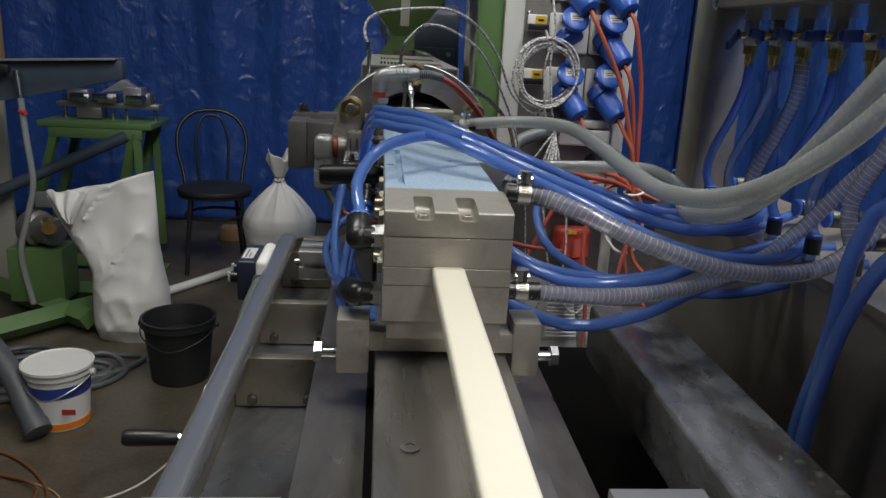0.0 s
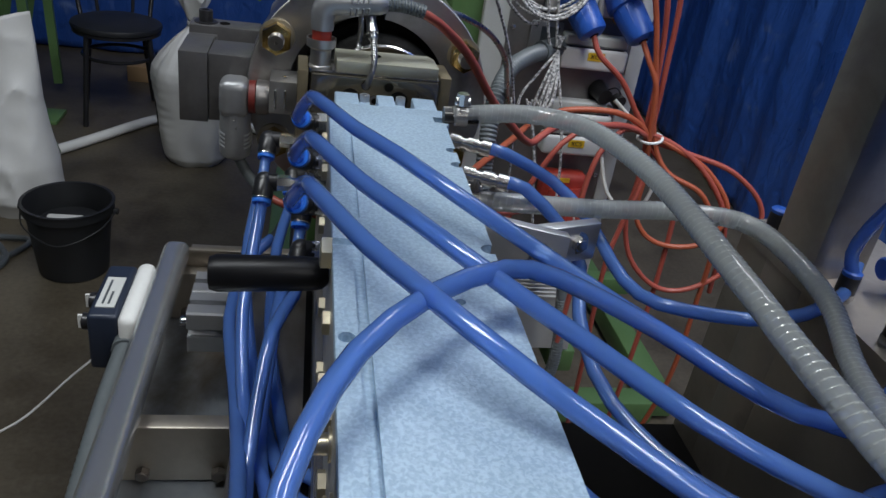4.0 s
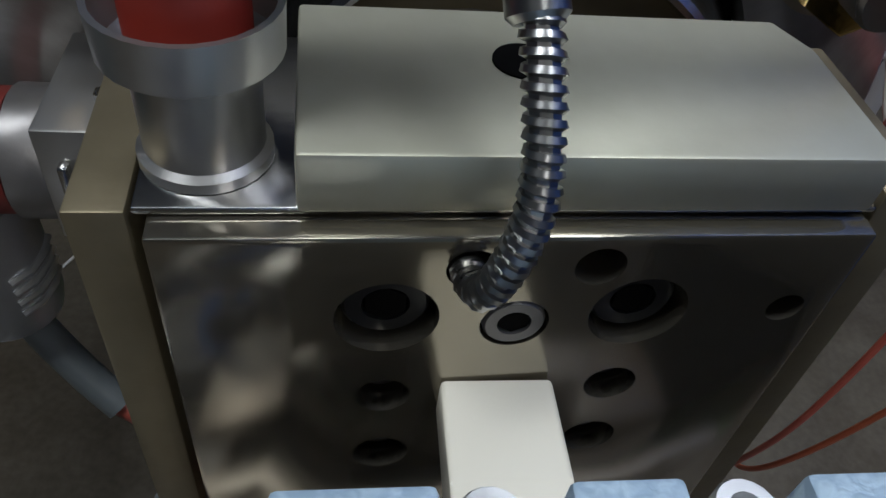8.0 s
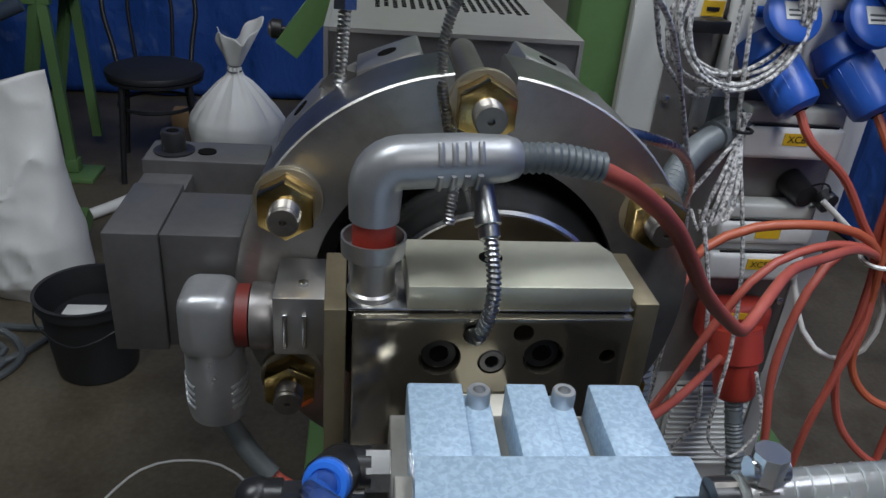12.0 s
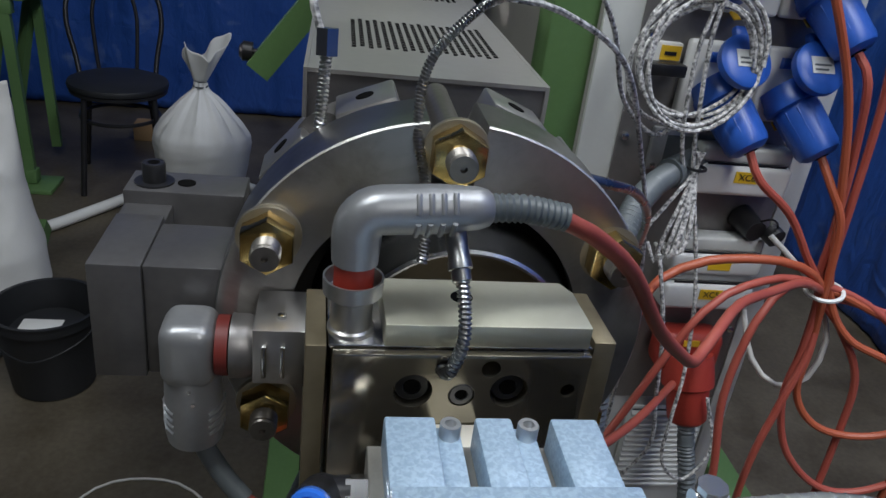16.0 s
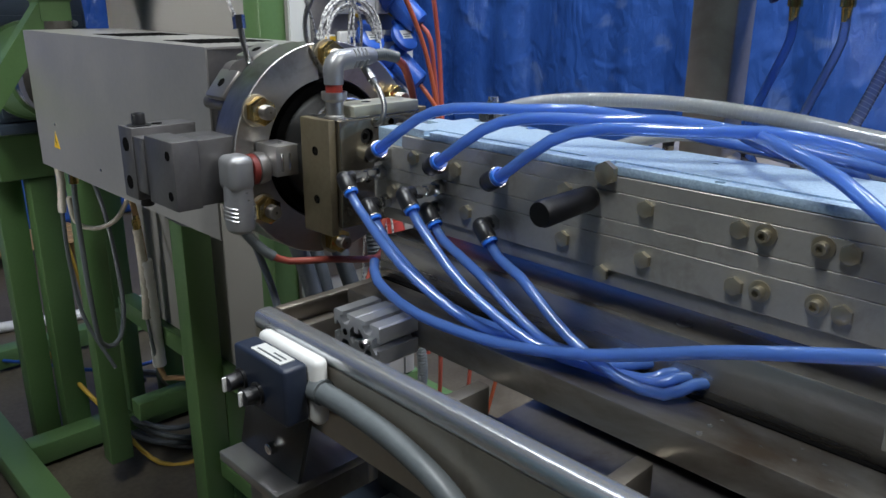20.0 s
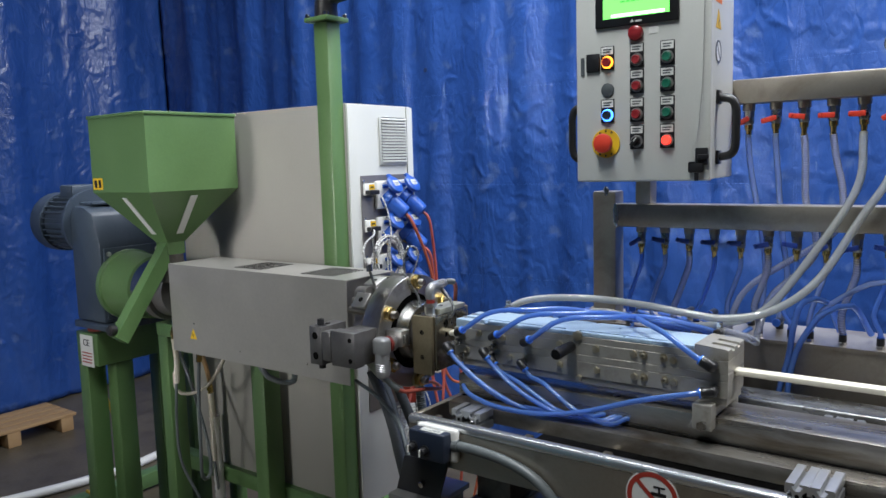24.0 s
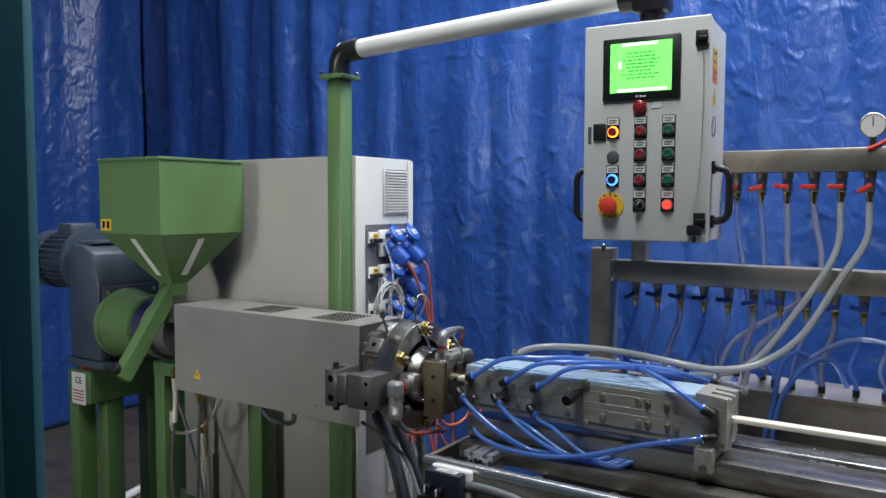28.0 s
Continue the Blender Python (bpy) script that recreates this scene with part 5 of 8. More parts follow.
# hinge block beside the ring
hb = thing("hinge_block", (-0.165, 1.38, 1.07), "dark ground steel hinge block with a socket screw", "machine part")
part("outer_block", B(-0.2000, -0.1695, 1.312, 1.383, 1.058, 1.1365, 0.001), DARKSTEEL, hb)
part("inner_block", B(-0.1690, -0.1220, 1.314, 1.373, 1.060, 1.1355, 0.001), DARKSTEEL, hb)
part("pocket", B(-0.1685, -0.1230, 1.3735, 1.410, 1.065, 1.1125), RAW, hb)
part("rear_block", B(-0.2025, -0.1215, 1.4105, 1.448, 1.054, 1.1410, 0.001), DARKSTEEL, hb)
part("side_cheek", B(-0.2015, -0.1695, 1.3835, 1.410, 1.066, 1.1320, 0.001), DARKSTEEL, hb)
hexbolt(hb, (-0.185, 1.428, 1.1408), UP, 0.016, 0.015, 0.0015, name="socket_screw", socket=True, material=BLACK)
hexbolt(hb, (-0.185, 1.428, 1.0542), DOWN, 0.016, 0.012, name="socket_screw", socket=True, material=BLACK)
part("slot_hole", C((-0.163, 1.428, 1.1405), (-0.163, 1.428, 1.1418), 0.0062, None, 18), HOLESHADE, hb)
for z in (1.120, 1.074):
    part("side_bore", C((-0.1998, 1.326, z), (-0.2006, 1.326, z), 0.0055, None, 16), HOLESHADE, hb)
    part("side_bore", C((-0.2023, 1.430, z), (-0.2031, 1.430, z), 0.0085, None, 16), HOLESHADE, hb)
part("tie_rod", C((-0.123, 1.345, 1.09), (-0.090, 1.37, 1.085), 0.012, None, 16), DARKSTEEL, hb)
hb.location += Vector((-0.003, 0.014, -0.006))


# ---- extruder barrel cover ----
cov = thing("barrel_cover", (0, 1.76, 0.99), "grey sheet steel cover over the extruder barrel", "machine cover")
part("near_side", B(-0.0880, -0.0850, 1.455, 2.165, 0.966, 1.2220), COVER, cov)
part("far_side", B(0.0860, 0.0890, 1.455, 2.165, 0.966, 1.2220), COVER, cov)
part("top_sheet", B(-0.0848, 0.0858, 1.455, 2.165, 1.2190, 1.2220), COVER, cov)
part("front_sheet", B(-0.0848, 0.0858, 1.457, 1.460, 1.08, 1.2188), BLOCKSTEEL, cov)
part("back_sheet", B(-0.0848, 0.0858, 2.160, 2.163, 0.970, 1.2188), COVER, cov)
for ya in (1.535, 1.800):
    bm = bmesh.new()
    for i in range(18):
        for j in range(12):
            x, y = -0.052 + i * 0.0068, ya + j * 0.0097 + (0.0048 if i % 2 else 0)
            B(x - 0.0018, x + 0.0018, y - 0.0030, y + 0.0030, 1.2219, 1.2225, bm=bm)
    tagged(part("perforation", bm, HOLESHADE, cov, "", False), kind="stuff")
tri = part("warning_label", prism([(2.080, 1.010), (2.050, 1.010), (2.065, 1.040)], "x", -0.0888, -0.0881), YELLOW, cov, "yellow triangular warning label")
part("bolt_mark", prism([(2.0675, 1.014), (2.062, 1.023), (2.067, 1.023), (2.064, 1.033), (2.0705, 1.021), (2.065, 1.021)], "x", -0.0891, -0.0889), BLACK, tri)
for y, z in ((1.60, 1.000), (1.86, 1.000), (2.06, 1.055)):
    part("rivet", C((-0.0879, y, z), (-0.0892, y, z), 0.003, 0.002, 10), BRIGHT, cov)
part("heater_bar", B(-0.07, 0.05, 1.45, 2.085, 1.01, 1.18, 0.01), RAW, cov)

# lines that hang below the cover's rear end
CREAM = noise_mat("cream_wrapped_sleeve", (0.46, 0.42, 0.33), (0.66, 0.62, 0.52), 0.7, 0.0, 30, 160, 0.4, 0.6)
for k, (x, y, z, low, tail) in enumerate(((-0.046, 2.225, 0.985, 0.845, ((-0.040, 2.25, 0.72), (-0.02, 2.27, 0.58), (0.03, 2.26, 0.44))), (0.150, 2.335, 0.745, 0.510, ((0.155, 2.33, 0.42), (0.19, 2.38, 0.30), (0.30, 2.50, 0.16))))):
    ln = thing("sleeved_line", (x, y, z), "cream wrapped line with a brass gland hanging beside the frame", "hose", "sleeved lines")
    part("gland", lathe((x, y, z + 0.035), (x, y, 0), [(0, 0.006), (0.010, 0.007), (0.012, 0.0105), (0.026, 0.0105), (0.028, 0.008), (0.036, 0.008)], 12), BRASS, ln, "brass gland")
    part("sleeve", sweep(spline([(x, y, z), (x + 0.006, y + 0.003, (z + low) / 2), (x - 0.002, y, low)], 0.008), 0.0105 if k else 0.0085, 14, ripple=lambda j: 1.0 + 0.07 * math.sin(j * 2.3)), CREAM, ln, "wrapped cream sleeve")
    part("core_line", sweep(spline([(x - 0.002, y, low + 0.005), *tail], 0.015), 0.0045, 10), GREYCONDUIT, ln)
hose("looped_cable", [(0.090, 2.120, 0.985), (0.088, 2.150, 0.930), (0.084, 2.177, 0.880), (0.066, 2.235, 0.805), (0.032, 2.284, 0.781), (0.000, 2.300, 0.800), (-0.010, 2.290, 0.86)], 0.0055, CREAM, "pale cable looping below the barrel cover", "cable")
rnd = random.Random(23)
for k in range(4):
    c, rr = Vector((0.30 + rnd.uniform(-0.03, 0.03), 2.67 + rnd.uniform(-0.03, 0.03), FLOOR + 0.010 + 0.016 * k)), 0.20 + rnd.uniform(-0.035, 0.035)
    hose("coiled_hose", [tuple(c + Vector((rr * 0.62 * math.cos(0.6 * j + k), rr * 1.25 * math.sin(0.6 * j + k), rnd.uniform(0, 0.004)))) for j in range(10)], 0.0085, DARKCABLE, "dark dusty hose lying in a loose coil on the floor", "hose", "floor hose coil", 0.02, 8)
hose("yellow_cable", [(0.20, 3.10, 0.62), (0.22, 3.05, 0.45), (0.21, 2.95, 0.26), (0.19, 2.83, 0.10), (0.178, 2.741, FLOOR + 0.012), (0.24, 2.62, FLOOR + 0.08), (0.36, 2.66, FLOOR + 0.03)], 0.006, YELLOWCABLE, "yellow and green earth cable hanging down to the floor", "cable")

# ---- hopper ----
hop = thing("feed_hopper", (0.008, 2.30, 1.26), "green painted sheet steel feed hopper with sight windows", "hopper")
x0, x1, y0, y1 = -0.146, 0.163, 2.144, 2.438
bm = bmesh.new()
ring_z = ((1.657, 0.0), (1.432, 0.0))
rings = [[bm.verts.new(v) for v in ((x0, y0, z), (x1, y0, z), (x1, y1, z), (x0, y1, z))] for z in (1.657, 1.432)]
cx, cy = (x0 + x1) / 2, (y0 + y1) / 2
rings.append([bm.verts.new((cx + sx * 0.030, cy + sy * 0.030, 1.272)) for sx, sy in ((-1, -1), (1, -1), (1, 1), (-1, 1))])
rings.append([bm.verts.new((cx + sx * 0.030, cy + sy * 0.030, 1.235)) for sx, sy in ((-1, -1), (1, -1), (1, 1), (-1, 1))])
for a, b in zip(rings, rings[1:]):
    for k in range(4):
        bm.faces.new((a[k], a[(k + 1) % 4], b[(k + 1) % 4], b[k]))
bm.faces.new(rings[0])
body = part("hopper_body", bm, GREEN, hop, smooth=False)
part("lid_rim", B(x0 - 0.004, x1 + 0.004, y0 - 0.004, y1 + 0.004, 1.650, 1.6595, 0.002), GREEN, hop)
for face in ("x", "y"):
    a, b = Vector((x0, cy, 1.432)) if face == "x" else Vector((cx, y0, 1.432)), Vector((cx - 0.030, cy, 1.272)) if face == "x" else Vector((cx, cy - 0.030, 1.272))
    o = Vector((-0.7, 0, -0.7)) if face == "x" else Vector((0, -0.7, -0.7))
    n = (Vector((0, 1, 0)) if face == "x" else Vector((1, 0, 0)))
    bm = bmesh.new()
    p, q = a.lerp(b, 0.10) + o * 0.002, a.lerp(b, 0.82) + o * 0.002
    vs = [bm.verts.new(v) for v in (p + n * 0.012, p - n * 0.012, q - n * 0.012, q + n * 0.012)]
    f = bm.faces.new(vs)
    ex = bmesh.ops.extrude_face_region(bm, geom=[f])
    bmesh.ops.translate(bm, verts=[v for v in ex["geom"] if isinstance(v, bmesh.types.BMVert)], vec=-o * 0.0018)
    part("sight_window", bm, WHITE, hop, "narrow pale sight window")
lab = part("warning_label", B(x0 - 0.0012, x0 - 0.0004, y1 - 0.058, y1 - 0.006, 1.440, 1.474), YELLOW, hop, "yellow warning label")
bar_text(lab, [(x0 - 0.0018, x0 - 0.0013, y1 - 0.050, y1 - 0.036, 1.446, 1.468), (x0 - 0.0018, x0 - 0.0013, y1 - 0.028, y1 - 0.014, 1.446, 1.468)], BLACK)
bm = bmesh.new()
brace = [Vector((-0.002, 2.285, 1.262)), Vector((-0.195, 2.275, 1.005))]
side = (brace[1] - brace[0]).cross(Vector((0, 1, 0))).normalized()
rows = [[bm.verts.new(p + side * (u * 0.022) + Vector((0, v * 0.020, 0))) for u, v in ((-1, -1), (1, -1), (1, 1), (-1, 1))] for p in brace]
for k in range(4):
    bm.faces.new((rows[0][k], rows[0][(k + 1) % 4], rows[1][(k + 1) % 4], rows[1][k]))
bm.faces.new(rows[0][::-1])
bm.faces.new(rows[1])
part("feed_brace", bm, GREEN, hop, "sloping green support strut")
part("brace_foot", lathe((-0.190, 2.276, 1.035), (-0.3, 2.276, 1.040), [(0, 0.006), (0.014, 0.006), (0.014, 0.016), (0.030, 0.017), (0.036, 0.010)], 14), BLACK, hop)
part("feed_throat", C((0.008, 2.29, 1.235), (0.008, 2.29, 1.15), 0.036, 0.04, 24), RAW, hop)

# ---- drive: feed housing, gearbox, motor ----
drv = thing("gear_motor", (0.02, 2.7, 0.92), "blue-grey gear motor with green lantern housing", "motor")
part("feed_housing", lathe((0.0, 2.10, 1.110), (0, 3, 1.110), [(0, 0.055), (0.20, 0.055), (0.20, 0.085), (0.26, 0.085), (0.26, 0.10), (0.30, 0.10)], 32), BLOCKSTEEL, drv, "machined steel feed housing")
part("chrome_collar", lathe((0.0, 2.40, 1.110), (0, 3, 1.110), [(0, 0.070), (0, 0.092), (0.05, 0.098), (0.06, 0.09)], 40), BRIGHT, drv, "bright turned collar")
part("lantern", lathe((0.0, 2.452, 1.110), (0, 3, 1.110), [(0, 0.090), (0.004, 0.104), (0.10, 0.110), (0.14, 0.114), (0.145, 0.120), (0.165, 0.120), (0.165, 0.09)], 44), GREEN, drv, "green round lantern")
part("gearbox", prism([(2.620, 0.985), (2.620, 1.25), (2.655, 1.355), (2.710, 1.380), (2.775, 1.380), (2.800, 1.34), (2.800, 0.985)], "x", -0.095, 0.145, 0.012), MOTOR, drv)
part("gearbox_face", B(-0.085, 0.130, 2.612, 2.6195, 1.00, 1.24, 0.003), MOTOR, drv)
part("inspection_cover", B(-0.07, 0.10, 2.69, 2.775, 1.3805, 1.392, 0.005), MOTOR, drv)
for x in (-0.07, 0.11):
    for z in (1.02, 1.22):
        hexbolt(drv, (x, 2.6119, z), NEAR, 0.014, 0.008, material=STEEL)
mot = part("motor_body", C((0.0, 2.801, 1.315), (0.0, 2.99, 1.315), 0.090, None, 40), MOTOR, drv)
for k in range(30):
    a = 2 * math.pi * k / 30
    d = Vector((math.cos(a), 0, math.sin(a)))
    bm = B(-0.002, 0.002, 2.825, 2.982, 0.088, 0.103)
    bm.transform(Matrix.Translation((0, 0, 1.315)) @ Matrix.Rotation(math.pi / 2 - a, 4, "Y"))
    part("cooling_fin", bm, MOTOR, mot)
part("fan_cowl", lathe((0, 2.985, 1.315), (0, 4, 1.315), [(0, 0.102), (0, 0.107), (0.07, 0.107), (0.092, 0.095), (0.096, 0.05)], 40), MOTOR, drv)
part("bell_end", lathe((0, 2.797, 1.315), (0, 4, 1.315), [(0, 0.118), (0.018, 0.118), (0.024, 0.105), (0.028, 0.09)], 40), MOTOR, drv)
part("terminal_box", B(-0.05, 0.05, 2.85, 2.94, 1.402, 1.45, 0.008), MOTOR, drv)
part("foot_mount", C((-0.055, 2.745, 0.9455), (-0.055, 2.745, 0.960), 0.032, None, 20), RED, drv, "red-brown rubber mount")
part("foot_mount", C((0.11, 2.745, 0.9455), (0.11, 2.745, 0.960), 0.032, None, 20), RED, drv, "red-brown rubber mount")
part("foot_plate", B(-0.10, 0.15, 2.60, 2.81, 0.9605, 0.984, 0.003), MOTOR, drv)

drv.location.x += 0.055

# ---- green machine frame ----
fr = thing("machine_frame", (0.3, 2.5, FLOOR), "green welded square-tube frame carrying the extruder", "frame")
for b in ((-0.170, -0.095, 1.975, 3.40, FLOOR + 0.012, 0.110), (-0.0945, 0.90, 1.975, 2.045, FLOOR + 0.012, 0.110), (-0.0945, 0.90, 2.62, 2.69, FLOOR + 0.012, 0.105), (-0.0945, 0.90, 3.33, 3.40, FLOOR + 0.012, 0.110), (0.90, 0.97, 2.002, 3.40, FLOOR + 0.012, 0.110)):
    part("floor_rail", B(*b, 0.006, 2), GREEN, fr)
for x, y, top in ((-0.008, 2.754, 0.8295), (0.060, 2.692, 0.8295), (0.225, 2.692, 0.8295), (0.355, 2.692, 0.8295), (0.150, 2.020, 1.02)):
    part("upright", B(x - 0.034, x + 0.034, y - 0.001, y + 0.060, 0.1105 if y < 2.1 else FLOOR, top, 0.006, 2), GREEN, fr)
for x, y in ((-0.13, 2.04), (-0.13, 3.36), (0.9, 2.04)):
    part("levelling_foot", C((x, y, FLOOR), (x, y, FLOOR + 0.012), 0.03, None, 16), BLACK, fr)
part("gearbox_table", B(-0.042, 0.42, 2.680, 2.815, 0.830, 0.945, 0.006), GREEN, fr)
part("barrel_bearer", B(0.02, 0.10, 1.62, 2.42, 0.96, 1.003, 0.004), GREEN, fr)
part("bearer_post", B(0.03, 0.09, 2.38, 2.43, 0.11, 0.9595, 0.004), GREEN, fr)
part("cross_strut", B(0.0885, 0.90, 2.30, 2.35, 0.25, 0.30, 0.004), GREEN, fr)
part("cabinet_bearer", B(0.185, 0.235, 1.70, 2.62, 0.425, 0.478, 0.004), GREEN, fr)
part("cabinet_bearer", B(0.455, 0.505, 1.70, 2.62, 0.425, 0.478, 0.004), GREEN, fr)
for x in (0.185, 0.455):
    part("bearer_leg", B(x, x + 0.05, 2.02, 2.07, 0.1105, 0.4245, 0.004), GREEN, fr)
    part("bearer_leg", B(x, x + 0.05, 2.625, 2.675, 0.1055, 0.4245, 0.004), GREEN, fr)
plate = part("maker_plate", B(-0.0445, -0.0423, 2.705, 2.785, 0.825, 0.935), WHITE, fr, "white maker's plate with a CE mark")
bar_text(plate, [(-0.0456, -0.0448, 2.715, 2.775, 0.838 + 0.011 * k, 0.842 + 0.011 * k) for k in range(4)], RED)


def lettering(text, size, m, material, parent, name="print"):
    c = bpy.data.curves.new(name, "FONT")
    c.body, c.size, c.extrude, c.align_x, c.align_y = text, size, size * 0.02, "CENTER", "CENTER"
    tmp = bpy.data.objects.new("tmp", c)
    scene.collection.objects.link(tmp)
    bpy.context.view_layer.update()
    me = bpy.data.meshes.new_from_object(tmp.evaluated_get(bpy.context.evaluated_depsgraph_get()))
    bpy.data.objects.remove(tmp)
    me.transform(m)
    me.materials.clear()
    me.materials.append(material)
    ob = new(name, me)
    ob.parent = parent
    if parent.data is None:
        ob.matrix_parent_inverse = Matrix.Translation(parent.location).inverted()
    return ob


lettering("CE", 0.033, Matrix.Translation((-0.0450, 2.745, 0.908)) @ Matrix.Rotation(radians(-90), 4, "Z") @ Matrix.Rotation(radians(90), 4, "X"), BLACK, plate)

# swing-arm post
post = thing("swing_arm", (0.18, 1.745, 0.2), "green square post with a white arm carrying the control box", "support arm")
part("post", B(0.153, 0.207, 1.718, 1.772, 0.255, 1.885, 0.006, 2), GREEN, post)
part("foot_bracket", B(0.1535, 0.2065, 1.718, 2.018, 0.20, 0.2545, 0.004), GREEN, post)
part("top_flange", B(0.136, 0.224, 1.701, 1.789, 1.8855, 1.898, 0.003), GREEN, post)
for dx in (-0.036, 0.036):
    for dy in (-0.036, 0.036):
        hexbolt(post, (0.18 + dx, 1.745 + dy, 1.8985), UP, 0.012, 0.008)
part("swivel", C((0.18, 1.745, 1.8985), (0.18, 1.745, 1.915), 0.032, None, 28, sweep([Vector(p) for p in ((0.18, 1.745, 1.912), (0.18, 1.744, 1.935), (0.1805, 1.736, 1.953), (0.181, 1.718, 1.963), (0.182, 1.69, 1.967), (0.1825, 1.665, 1.9685))], 0.0315, 24)), BLACK, post, "black bent pipe elbow")
part("arm_tube", C((0.18, 1.735, 1.965), (0.215, 0.885, 2.010), 0.0265, None, 28), WHITE, post, "white lacquered arm tube")
part("arm_knuckle", C((0.216, 0.905, 2.008), (0.219, 0.80, 2.012), 0.034, None, 24, B(0.180, 0.258, 0.79, 0.87, 1.965, 2.035, 0.012)), BLACK, post)
part("hanger", C((0.219, 0.83, 1.9335), (0.219, 0.83, 1.97), 0.028, None, 20), BLACK, post)

# ---- electric cabinet behind the die ----
cab = thing("electric_cabinet", (0.343, 2.1, 0.478), "pale grey sheet steel electric cabinet with socket panel", "electric cabinet")
# Shell is darker than the door: the side's shade sits in its colour.
part("shell", B(0.205, 0.482, 1.712, 2.50, 0.478, 1.666, 0.003), CABSHADE, cab)
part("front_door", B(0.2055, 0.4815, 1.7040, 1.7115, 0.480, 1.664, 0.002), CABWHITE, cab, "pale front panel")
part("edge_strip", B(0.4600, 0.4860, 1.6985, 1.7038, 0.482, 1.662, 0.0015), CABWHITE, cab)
vent = part("vent_frame", B(0.333, 0.4585, 1.6985, 1.7036, 1.489, 1.632, 0.003), CABWHITE, cab)
for k in range(15):
    z = 1.499 + k * 0.0088
    part("vent_slat", prism([(1.6984, z), (1.6940, z - 0.002), (1.6935, z + 0.0015), (1.6984, z + 0.0052)], "x", 0.340, 0.452), CABWHITE, vent)
    part("vent_gap", B(0.341, 0.451, 1.6978, 1.6984, z + 0.0053, z + 0.0078), DARKCABLE, vent)
low = part("vent_frame", B(0.345, 0.458, 1.6985, 1.7036, 0.600, 0.745, 0.003), CABWHITE, cab, "lower louvred vent")
for k in range(15):
    z = 0.610 + k * 0.0088
    part("vent_slat", prism([(1.6984, z), (1.6940, z - 0.002), (1.6935, z + 0.0015), (1.6984, z + 0.0052)], "x", 0.350, 0.452), CABWHITE, low)
    part("vent_gap", B(0.351, 0.451, 1.6978, 1.6984, z + 0.0053, z + 0.0078), DARKCABLE, low)
plate = part("socket_plate", B(0.246, 0.4595, 1.7000, 1.7037, 0.760, 1.461, 0.001), BLOCKSTEEL, cab, "bare steel socket plate")
for z in (1.445, 1.335, 1.225, 1.115, 0.99, 0.87):
    for x in (0.254, 0.452):
        hexbolt(plate, (x, 1.6999, z), NEAR, 0.008, 0.003, name="screw")


def swing(bm, at, axis_to, spin=0.0):
    """Turns a part built along +z from the origin so that it runs from a point along a direction."""
    d = Vector(axis_to).normalized()
    bm.transform(Matrix.Translation(at) @ d.to_track_quat("Z", "Y").to_matrix().to_4x4() @ Matrix.Rotation(spin, 4, "Z"))
    return bm


